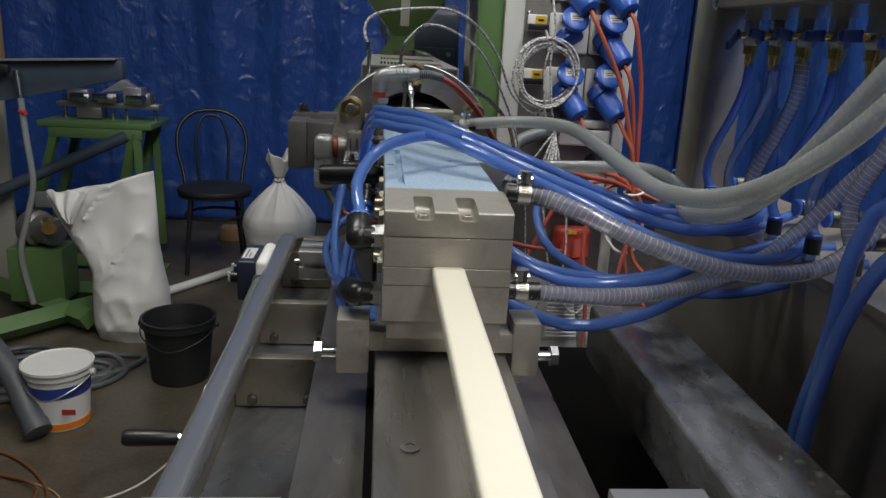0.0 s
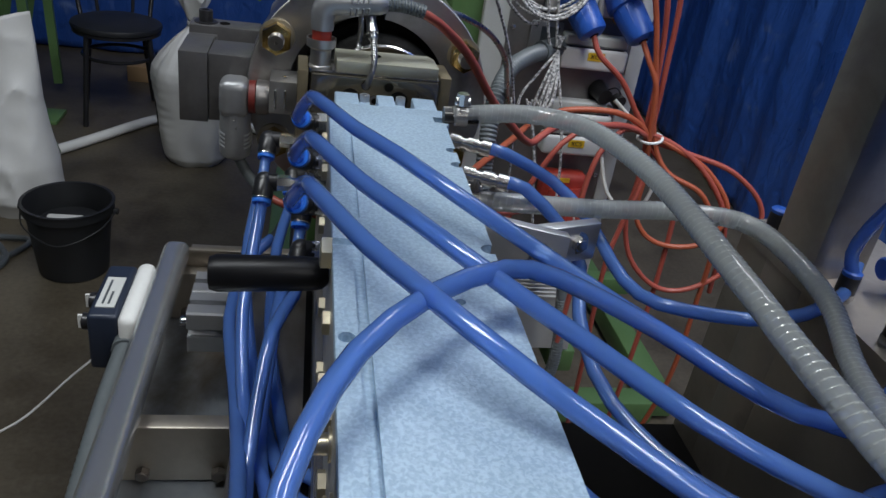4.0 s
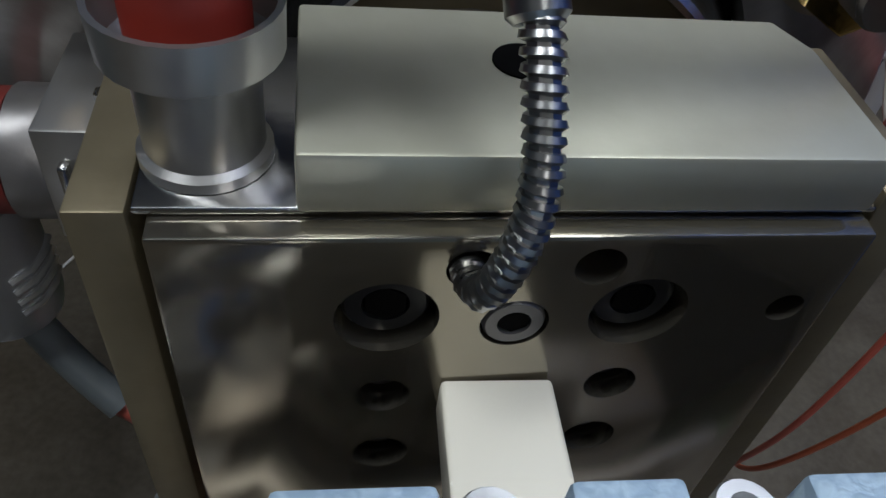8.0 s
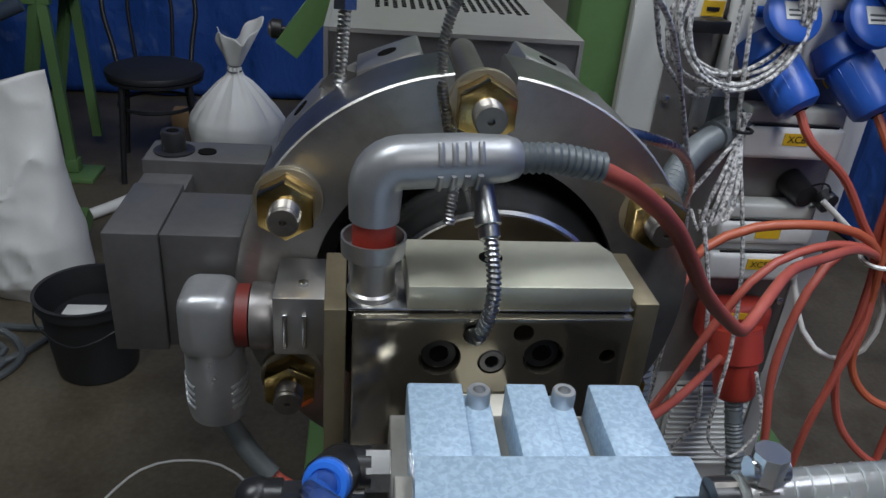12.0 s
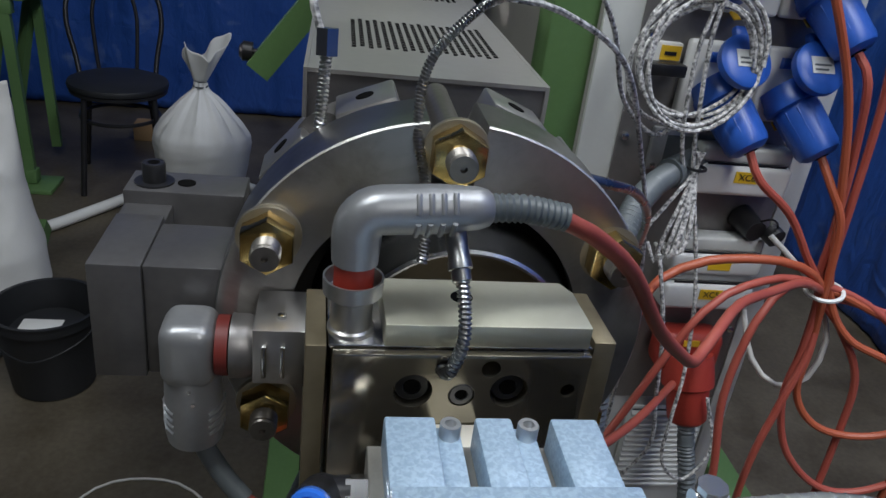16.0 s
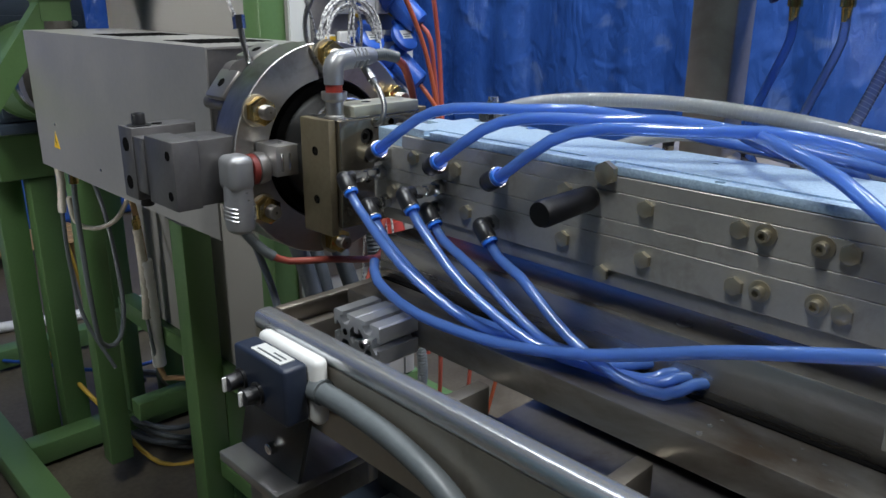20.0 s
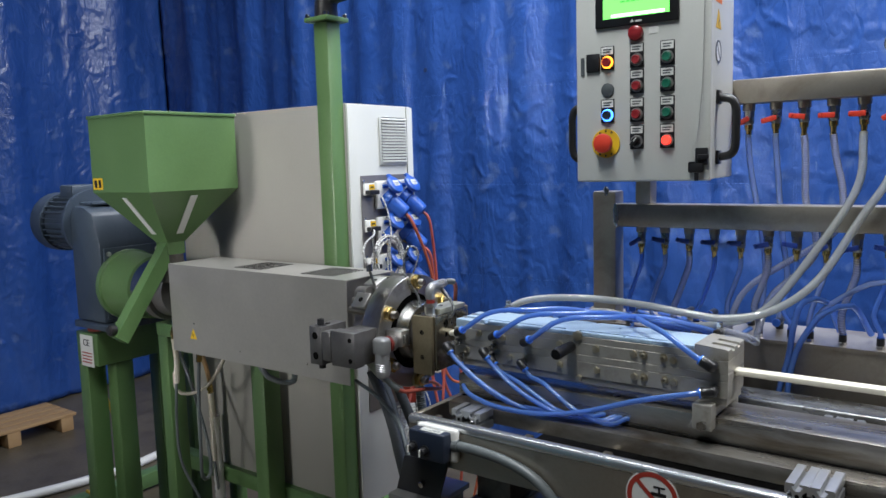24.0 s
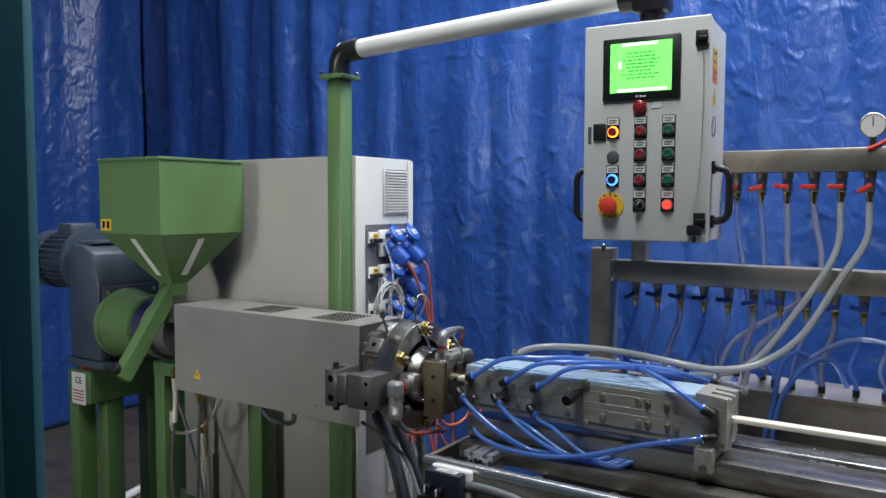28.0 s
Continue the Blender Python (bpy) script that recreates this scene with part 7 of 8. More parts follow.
for name, z0, z1, mt, lb in (("warning_label", 0.385, 0.425, YELLOW, "yellow warning label"), ("warning_label", 0.350, 0.3835, ORANGE, "orange warning label")):
    w = bpart(name, B(0.2762, 0.2770, 0.040, 0.090, z0, z1), mt, None, lb)
    bpart("label_print", B(0.2771, 0.2774, 0.048, 0.080, z0 + 0.008, z0 + 0.012, bm=B(0.2771, 0.2774, 0.048, 0.082, z1 - 0.012, z1 - 0.008)), BLACK, w)
w = bpart("warning_triangle", prism([(0.042, 0.300), (0.086, 0.300), (0.064, 0.338)], "x", 0.2762, 0.2770), YELLOW, None, "yellow warning triangle")
bpart("bolt_mark", prism([(0.066, 0.304), (0.060, 0.315), (0.064, 0.315), (0.062, 0.326), (0.069, 0.313), (0.064, 0.313)], "x", 0.2771, 0.2774), BLACK, w)
w = bpart("prohibition_label", C((0.2762, 0.064, 0.255), (0.2770, 0.064, 0.255), 0.024, None, 28), WHITE, None, "round prohibition label")
bpart("prohibition_ring", lathe((0.2769, 0.064, 0.255), (1, 0.064, 0.255), [(0, 0.023), (0.0006, 0.023), (0.0006, 0.019), (0, 0.019)], 28), BLACK, w)
bm = B(0.2770, 0.2775, -0.0015, 0.0015, -0.020, 0.020)
bm.transform(Matrix.Translation((0, 0.064, 0.255)) @ Matrix.Rotation(radians(40), 4, "X"))
bpart("prohibition_bar", bm, BLACK, w)
bpart("hanger_plate", B(0.085, 0.190, 0.035, 0.125, 0.485, 0.4915, 0.002), BLACK)

# ---- stainless pipe rack with valves ----
rack = thing("pipe_rack", (0.37, 0.5, FLOOR), "stainless square-tube water manifold rack with welded joints", "manifold rack")
part("post", B(0.345, 0.395, 0.966, 1.026, FLOOR, 1.412, 0.004, 2), STAINLESS, rack)
part("low_beam", B(0.345, 0.395, -1.9, 0.9655, 1.327, 1.382, 0.004, 2), STAINLESS, rack, "lower square-tube manifold")
part("top_beam", B(0.3455, 0.3945, -1.9, 0.92, 1.600, 1.652, 0.004, 2), STAINLESS, rack, "upper square-tube manifold")
part("post", B(0.346, 0.394, -1.96, -1.9, FLOOR, 1.652, 0.004, 2), STAINLESS, rack)
part("riser", B(0.350, 0.390, 0.880, 0.918, 1.3825, 1.5995, 0.003), STAINLESS, rack)
rnd = random.Random(9)
for y, z, h in ((0.9655, 1.354, 0.030), (0.990, 1.4125, 0.012)):
    bm = bmesh.new()
    bmesh.ops.create_icosphere(bm, subdivisions=3, radius=1, matrix=Matrix.LocRotScale((0.3452, y, z), None, (0.0030, 0.0075, h)))
    for v in bm.verts:
        v.co.y += 0.003 * noise.noise(v.co * 180)
        v.co.x += 0.0012 * noise.noise(v.co * 220)
    part("weld_seam", bm, BRIGHT, rack, "burnt bright weld seam")


def valve(x, y, top, lever, n=0.066, thick=0.0090):
    """A small brass ball valve below a beam with a lever facing the aisle."""
    ob = thing("ball_valve", (x, y, top), "small brass ball valve with " + ("red" if lever is ESTOP else "blue") + " lever under the manifold", "valve", "red-lever valves" if lever is ESTOP else "blue-lever valves")
    part("socket", C((x, y, top), (x, y, top - n * 0.20), thick * 1.35, None, 14), STAINLESS, ob, "welded steel socket")
    part("hex_top", C((x, y, top - n * 0.20), (x, y, top - n * 0.40), thick * 1.15, None, 6), SPRING, ob)
    part("ball_body", lathe((x, y, top - n * 0.38), (x, y, 0), [(0, thick * 0.9), (n * 0.06, thick * 1.15), (n * 0.18, thick * 1.15), (n * 0.26, thick * 0.85)], 18), SPRING, ob)
    part("tail", lathe((x, y, top - n * 0.62), (x, y, 0), [(0, thick * 0.95), (n * 0.14, thick * 0.95), (n * 0.15, thick * 0.68), (n * 0.38, thick * 0.55)], 12), BRASS, ob, "brass hose tail")
    st = part("stem", C((x - thick, y, top - n * 0.46), (x - thick * 1.9, y, top - n * 0.46), thick * 0.45, None, 12), BRASS, ob)
    bm = B(-0.002, 0.002, -0.006, 0.024, -0.0055, 0.0055, 0.0015)
    B(-0.0035, 0.0035, 0.018, 0.026, -0.0050, 0.0050, 0.002, 2, bm)
    bm.transform(Matrix.Translation((x - thick * 2.1, y, top - n * 0.46)) @ Matrix.Rotation(radians(rnd.choice((-14, 0, 8, -30))), 4, "X"))
    part("lever", bm, lever, st, "enamelled lever")
    return Vector((x, y, top - n))


LEVERBLUE = noise_mat("navy_enamel_lever", (0.012, 0.035, 0.20), (0.02, 0.05, 0.28), 0.35, 0.0, 20, 200, 0.0)
low_y = [0.910 - 0.0578 * k for k in range(22)]
lean = [0.036, 0.031, 0.041, 0.052, 0.02, 0.005, -0.01, 0.03, 0.02, -0.003, -0.001]
conn = []
for k, y in enumerate(low_y):
    e = valve(0.370, y, 1.327, LEVERBLUE)
    if y < -0.2:
        continue
    d = 0.020 + 0.5 * (lean[k] - 0.02) if k < len(lean) else 0.02 + 0.004 * (k % 3)
    cy = y + d
    conn.append(cy)
    pts = [e + UP * 0.012, e - UP * 0.02, (0.364, y + 0.010, 1.205), (0.351, y + 0.022, 1.160), (0.352, cy + 0.002, 1.132), (0.358, cy, 1.116)]
    if k % 3 == 2:
        clear_hose("clear_hose", [tuple(p) for p in pts], 0.0072, "clear spiral hose from valve down to tank connector", "spiral valve hoses")
    else:
        hose("pale_tube", pts, 0.0052, PALEHOSE if k % 3 else BLUEHOSE, "pale translucent tube from valve down to tank connector" if k % 3 else "clear blue tube from valve down to tank connector", "hose", "pale valve tubes", 0.015, 10)
for k in range(40):
    y = 0.666 - 0.0558 * k
    if y > -1.4:
        valve(0.370, y, 1.600, ESTOP, 0.072, 0.0098)
for y in conn + [1.047]:
    ob = thing("tube_connector", (0.358, y, 1.092), "black push-in tube connector with blue ring on the tank flange", "connector", "tank tube connectors")
    part("thread", C((0.358, y, 1.0925), (0.358, y, 1.099), 0.0085, None, 6), BRIGHT, ob)
    part("housing", C((0.358, y, 1.099), (0.358, y, 1.114), 0.0078, None, 16), BLACK, ob)
    part("release_ring", lathe((0.358, y, 1.114), (0.358, y, 2), [(0, 0.0074), (0.003, 0.0078), (0.0042, 0.0062)], 16), SOCKET, ob, "blue release ring")
for x, y, w in ((0.415, 0.811, -1), (0.417, 0.757, -1), (0.404, 0.667, -1), (0.40, 0.605, -1), (0.40, 0.94, -1)):
    ob = thing("elbow_connector", (x, y, 1.098), "black push-in elbow with blue ring beside the tank", "connector", "tank elbows")
    part("stub", C((x + 0.018, y, 1.099), (x + 0.018, y, 1.122), 0.0085, None, 16), BLACK, ob)
    part("housing", C((x + 0.026, y, 1.120), (x - 0.012, y, 1.120), 0.0092, None, 18, None, 0.002), BLACK, ob)
    part("release_ring", lathe((x - 0.012, y, 1.120), (-1, y, 1.120), [(0, 0.0088), (0.003, 0.0094), (0.0045, 0.0078)], 18), SOCKET, ob, "blue release ring")
hose("blue_hose", [(0.405, 0.535, 1.112), (0.375, 0.520, 1.145), (0.36, 0.490, 1.178), (0.355, 0.421, 1.224), (0.35, 0.364, 1.230), (0.34, 0.325, 1.216), (0.33, 0.27, 1.16), (0.34, 0.20, 1.11), (0.40, 0.15, 1.112)], 0.0055, PALEHOSE, "pale blue tube arching over the tank flange", group="blue tank tubes", seg=12)
hose("blue_hose", [(0.40, 0.48, 1.112), (0.36, 0.50, 1.180), (0.315, 0.535, 1.185), (0.300, 0.549, 1.146), (0.300, 0.560, 1.065), (0.300, 0.578, 0.985), (0.305, 0.59, 0.90), (0.31, 0.60, 0.85)], 0.0062, BLUEHOSE, "clear blue tube drooping into the tank", group="blue tank tubes", seg=12)
hose("blue_hose", [(0.395, 0.42, 1.112), (0.35, 0.45, 1.178), (0.315, 0.495, 1.165), (0.300, 0.515, 1.141), (0.298, 0.545, 1.079), (0.296, 0.560, 0.985), (0.30, 0.565, 0.90), (0.31, 0.57, 0.85)], 0.0062, BLUEHOSE, "clear blue tube drooping into the tank", group="blue tank tubes", seg=12)
for y, pts in ((0.666, ((0.375, 0.660, 1.45), (0.402, 0.645, 1.326), (0.402, 0.634, 1.24), (0.400, 0.640, 1.15), (0.404, 0.642, 1.118))), (0.610, ((0.378, 0.606, 1.45), (0.404, 0.602, 1.329), (0.404, 0.588, 1.221), (0.404, 0.600, 1.16), (0.404, 0.605, 1.118)))):
    hose("pale_tube", [(0.370, y, 1.535), (0.370, y, 1.515), *pts], 0.0062, PALEHOSE, "pale translucent tube from the upper manifold", "hose", "pale valve tubes", 0.015, 10)
ga = thing("pressure_gauge", (0.37, 0.385, 1.652), "small round pressure gauge on the upper manifold", "gauge")
part("stem", C((0.37, 0.385, 1.651), (0.37, 0.385, 1.675), 0.007, None, 6), BRASS, ga)
part("case", lathe((0.385, 0.385, 1.700), (0, 0.385, 1.700), [(0, 0.022), (0.002, 0.026), (0.022, 0.027), (0.024, 0.025), (0.021, 0.024)], 30), SPRING, ga)
part("dial", C((0.364, 0.385, 1.700), (0.363, 0.385, 1.700), 0.024, None, 28), WHITE, ga, "white dial")
part("needle", B(0.3620, 0.3626, 0.384, 0.386, 1.698, 1.718), BLACK, ga)
tv = thing("ball_valve", (0.37, 0.345, 1.652), "brass valve with long red lever on the manifold", "valve")
part("body", C((0.37, 0.345, 1.651), (0.37, 0.345, 1.690), 0.011, None, 6), BRASS, tv)
part("lever", sweep(spline([(0.358, 0.345, 1.672), (0.350, 0.352, 1.668), (0.345, 0.372, 1.655), (0.342, 0.392, 1.646)], 0.01), 0.0045, 8), ESTOP, tv, "long red lever")

# ---- sacks, buckets and chair on the floor ----


def sack_material():
    m = noise_mat("woven_white_sack", (0.58, 0.58, 0.56), (0.74, 0.74, 0.72), 0.5, 0.0, 5, 350, 0.2, 0.6)
    t = m.node_tree
    b = t.nodes["Principled BSDF"]
    cr = t.nodes.new("ShaderNodeTexNoise")
    cr.noise_type = "RIDGED_MULTIFRACTAL"
    cr.inputs["Scale"].default_value, cr.inputs["Detail"].default_value, cr.inputs["Distortion"].default_value = 6.0, 4.0, 0.8
    t.links.new(t.nodes["Texture Coordinate"].outputs["Object"], cr.inputs["Vector"])
    bp = t.nodes.new("ShaderNodeBump")
    bp.inputs["Strength"].default_value, bp.inputs["Distance"].default_value = 0.35, 0.012
    t.links.new(cr.outputs[0], bp.inputs["Height"])
    t.links.new(b.inputs["Normal"].links[0].from_socket, bp.inputs["Normal"])
    t.links.new(bp.outputs[0], b.inputs["Normal"])
    return m


WOVEN = sack_material()


def rings_mesh(rings, close=True, cap=True):
    bm = bmesh.new()
    vs = [[bm.verts.new(p) for p in r] for r in rings]
    n = len(rings[0])
    for a, b in zip(vs, vs[1:]):
        for k in range(n if close else n - 1):
            bm.faces.new((a[k], a[(k + 1) % n], b[(k + 1) % n], b[k]))
    if cap:
        bm.faces.new(vs[0][::-1])
    return bm


def lerp_table(tab, v):
    for (a, *p), (b, *q) in zip(tab, tab[1:]):
        if v <= b:
            t = (v - a) / (b - a)
            return [x + (y - x) * t for x, y in zip(p, q)]
    return list(tab[-1][1:])


# tied sack: full below, gathered at the neck
N = 72
tied = thing("granulate_sack", (-0.51, 3.60, FLOOR), "full white woven granulate sack tied at the neck", "sack")
rings = []
tab = [(0, 0.105), (0.03, 0.128), (0.12, 0.142), (0.25, 0.155), (0.36, 0.164), (0.395, 0.160), (0.44, 0.132), (0.48, 0.098), (0.52, 0.060), (0.545, 0.030), (0.56, 0.022), (0.575, 0.020)]
for i in range(60):
    z = 0.575 * i / 59
    r = lerp_table(tab, z)[0]
    ring = []
    for k in range(N):
        a = 2 * math.pi * k / N
        g = max(0, (z - 0.36) / 0.2)
        rr = r * (1 + 0.10 * g * math.sin(11 * a + 1.5 * math.sin(2 * a)) + 0.05 * g * math.sin(23 * a)) + 0.010 * noise.noise(Vector((math.cos(a) * 2, math.sin(a) * 2, z * 7)))
        rr += 0.0025 * math.sin(z * 170 + 2 * math.sin(a * 2)) * (1 if z < 0.36 else 0) * max(0, noise.noise(Vector((math.cos(a), math.sin(a), z * 3))) + 0.3)
        ring.append(Vector((-0.51 + rr * math.cos(a), 3.60 + rr * 0.86 * math.sin(a), FLOOR + z)))
    rings.append(ring)
bodyob = part("filled_body", rings_mesh(rings), WOVEN, tied)
rings = []
for i in range(16):
    v = i / 15
    r = 0.020 + 0.055 * v ** 0.9
    rings.append([Vector((-0.51 + 0.012 * v + (r * (1.0 + 0.25 * math.sin(3 * a + 1) * v)) * math.cos(a), 3.60 + (r * 0.55 * (1 + 0.3 * math.sin(4 * a) * v)) * math.sin(a), FLOOR + 0.575 + v * (0.115 + 0.035 * math.sin(a * 2 + 0.6) + 0.02 * math.cos(a)) + 0.006 * math.sin(7 * a) * v)) for a in [2 * math.pi * k / 48 for k in range(48)]])
t = part("gathered_neck", rings_mesh(rings, True, False), WOVEN, tied, "loose gathered sack mouth")
m = t.modifiers.new("thickness", "SOLIDIFY")
m.thickness = 0.002
part("tie_string", sweep([Vector((-0.51 + 0.023 * math.cos(a), 3.60 + 0.021 * math.sin(a), FLOOR + 0.562 + 0.003 * math.sin(a))) for a in [2 * math.pi * k / 20 for k in range(21)]], 0.003, 6), DARKCABLE, tied, "dark tie string")

# tall open sack that slumps to one side
openb = thing("open_sack", (-1.08, 3.08, FLOOR), "tall half-empty white woven sack, slumped open on the floor", "sack")
tab = [(0, -1.035, 0.130, 0.10), (0.06, -1.033, 0.148, 0.13), (0.18, -1.035, 0.142, 0.135), (0.28, -1.040, 0.130, 0.11), (0.36, -1.062, 0.142, 0.085), (0.45, -1.085, 0.165, 0.060), (0.53, -1.103, 0.180, 0.042), (0.60, -1.115, 0.188, 0.026)]
rings = []
for i in range(64):
    v = i / 63
    z = 0.60 * v
    cx, a2, b2 = lerp_table(tab, z)
    ring = []
    for k in range(88):
        a = 2 * math.pi * k / 88
        c, s = math.cos(a), math.sin(a)
        px = a2 * math.copysign(abs(c) ** 0.75, c)
        py = b2 * math.copysign(abs(s) ** 0.85, s)
        slump = max(0, (z - 0.2) / 0.4)
        fold = math.sqrt(abs(noise.noise(Vector((px * 6 - z * 4.5, z * 2.2 + px * 2.0, 1.5 if s < 0 else 4.0)))))
        fine = math.sqrt(abs(noise.noise(Vector((px * 13 + z * 7, z * 9 - px * 4, 2.5 if s < 0 else 6.0)))))
        w = ((fold - 0.4) * 0.055 * (0.35 + slump) + (fine - 0.4) * 0.014) * abs(s) * (1 if s < 0 else -1)
        zz = z + slump * (0.075 * (px / 0.19) * (1 if px > 0 else 0.15) + 0.018 * math.sin(9 * px + 1.0) * v)
        ring.append(Vector((cx + px * (1 + 0.0 * slump) - (0.02 * slump if px < 0 else 0), 3.08 + py + w + (-0.035 * slump * min(1.0, max(0.0, (-px - 0.02) / 0.12)) if s < 0 else 0), FLOOR + zz)))
    rings.append(ring)
ob = part("sack_body", rings_mesh(rings), WOVEN, openb)
m = ob.modifiers.new("thickness", "SOLIDIFY")
m.thickness = 0.002
MA, MB, MC = Vector((-1.318, 3.030, FLOOR + 0.598)), Vector((-1.150, 3.012, FLOOR + 0.606)), Vector((-1.215, 2.985, FLOOR + 0.470))
rings = []
for i in range(14):
    v = i / 13
    row = []
    for k in range(21):
        q = MA.lerp(MB, k / 20)
        q = q + (MC - q) * (v * 0.94)
        row.append(q + Vector((0, -0.016 * math.sin(v * 3.0) + 0.007 * math.sin(k * 0.9 + 5 * v), 0.006 * math.sin(k * 0.7) * (1 - v))))
    rings.append(row)
ob = part("folded_mouth", rings_mesh(rings, False, False), WOVEN, openb, "folded-over sack mouth")
m = ob.modifiers.new("thickness", "SOLIDIFY")
m.thickness = 0.002


NAVYBAND = noise_mat("dark_blue_print", (0.02, 0.04, 0.20), (0.03, 0.06, 0.28), 0.4, 0.0, 20, 200, 0.0)


def bucket(name, at, r0, r1, h, material, label, bands=()):
    x, y = at
    ob = thing(name, (x, y, FLOOR), label, "bucket")
    p, q = (x, y, FLOOR), (x, y, 2)
    part("body", lathe(p, q, [(0, r0 * 0.95), (0.004, r0), (h - 0.03, r1 * 0.97), (h - 0.03, r1 * 1.035), (h - 0.022, r1 * 1.04), (h - 0.006, r1 * 1.03), (h - 0.004, r1 * 1.06), (h, r1 * 1.06), (h, r1 * 0.985), (h - 0.02, r1 * 0.955), (0.012, r0 * 0.965)], 48), material, ob)
    for z0, z1, mt in bands:
        f = lambda z: r0 + (r1 * 0.97 - r0) * z / (h - 0.03) + 0.0012
        part("printed_band", lathe((x, y, FLOOR + z0), q, [(0, f(z0) - 0.002), (0.0005, f(z0)), (z1 - z0, f(z1)), (z1 - z0 + 0.0005, f(z1) - 0.002)], 48), mt, ob, "printed colour band")
    for s in (-1, 1):
        part("handle_lug", C((x + s * r1 * 1.0, y, FLOOR + h - 0.030), (x + s * (r1 * 1.0 + 0.016), y, FLOOR + h - 0.030), 0.010, None, 14), material, ob)
    part("wire_handle", sweep(spline([(x - r1 - 0.012, y, FLOOR + h - 0.03), (x - r1 * 0.8, y - r1 * 0.75, FLOOR + h - 0.055), (x, y - r1 * 1.12, FLOOR + h - 0.085), (x + r1 * 0.8, y - r1 * 0.75, FLOOR + h - 0.055), (x + r1 + 0.012, y, FLOOR + h - 0.03)], 0.015), 0.0024, 6), material if material is BLACKMATT else STEEL, ob)
    return ob


bucket("black_bucket", (-0.75, 2.68), 0.100, 0.124, 0.235, BLACKMATT, "open black plastic bucket on the concrete floor")
bm = B(-0.815, -0.715, 2.63, 2.70, 0.195, 0.205, 0.003)
solid("scrap_piece", bm, WHITE, "whitish plastic scrap inside the black bucket", "scrap")
solid("bucket_filling", lathe((-0.75, 2.68, FLOOR + 0.012), (-0.75, 2.68, 1), [(0, 0.095), (0.13, 0.106), (0.155, 0.09), (0.162, 0.03)], 32), BLACKMATT, "dark scrap filling the black bucket", "scrap")
bucket("paint_bucket", (-1.035, 2.335), 0.082, 0.096, 0.205, WHITE, "closed white paint bucket with blue and orange bands", ((0.008, 0.030, ORANGE), (0.115, 0.152, NAVYBAND)))
bk = bpy.data.objects["paint_bucket"]
part("lid", lathe((-1.035, 2.335, FLOOR + 0.196), (-1.035, 2.335, 2), [(0, 0.098), (0.0015, 0.1065), (0.011, 0.1065), (0.013, 0.101), (0.009, 0.097), (0.0085, 0.03)], 48), WHITE, bk, "white push-on lid")
part("faded_print", B(-0.995, -0.955, 2.2405, 2.2425, 0.10, 0.118), RED, bk)

# bentwood chair
chair = thing("bentwood_chair", (-0.90, 4.06, FLOOR), "black bentwood chair with a round padded seat", "chair")
RZ = Matrix.Translation((-0.90, 4.06, 0)) @ Matrix.Rotation(radians(14), 4, "Z")
W = lambda pts: [RZ @ Vector(p) for p in pts]


def cpart(name, bm, mt, label=""):
    bm.transform(RZ)
    return part(name, bm, mt, chair, label)


cpart("seat", lathe((0, 0, 0.432), (0, 0, 1), [(0, 0.175), (0.002, 0.187), (0.014, 0.190), (0.024, 0.186), (0.036, 0.150), (0.040, 0.06), (0.040, 0.01)], 44), BLACKMATT, "padded black seat")
cpart("seat_rim", lathe((0, 0, 0.414), (0, 0, 1), [(0, 0.172), (0.003, 0.184), (0.016, 0.184), (0.0178, 0.172)], 44), BLACK)
for x, y, bx, by in ((-0.125, -0.115, -0.155, -0.15), (0.125, -0.115, 0.155, -0.15), (-0.110, 0.120, -0.15, 0.20), (0.110, 0.120, 0.15, 0.20)):
    cpart("leg", sweep(spline([(x, y, 0.416), ((x + bx) / 2, (y + by) / 2, 0.22), (bx, by, FLOOR)], 0.03), 0.0115, 12), BLACK)
cpart("leg_ring", sweep([Vector((0.148 * math.cos(a), 0.148 * math.sin(a), 0.315)) for a in [2 * math.pi * k / 40 for k in range(41)]], 0.008, 8), BLACK)
hoop = [(-0.140, 0.115, 0.42), (-0.155, 0.150, 0.52), (-0.178, 0.185, 0.64), (-0.165, 0.215, 0.74), (-0.10, 0.235, 0.81), (0, 0.24, 0.83), (0.10, 0.235, 0.81), (0.165, 0.215, 0.74), (0.178, 0.185, 0.64), (0.155, 0.150, 0.52), (0.140, 0.115, 0.42)]
cpart("back_hoop", sweep(spline(hoop, 0.02), 0.0100, 12), BLACK)
hoop = [(-0.070, 0.155, 0.43), (-0.080, 0.180, 0.56), (-0.082, 0.205, 0.68), (-0.05, 0.228, 0.785), (0, 0.232, 0.805), (0.05, 0.228, 0.785), (0.082, 0.205, 0.68), (0.080, 0.180, 0.56), (0.070, 0.155, 0.43)]
cpart("inner_hoop", sweep(spline(hoop, 0.02), 0.0080, 10), BLACK)

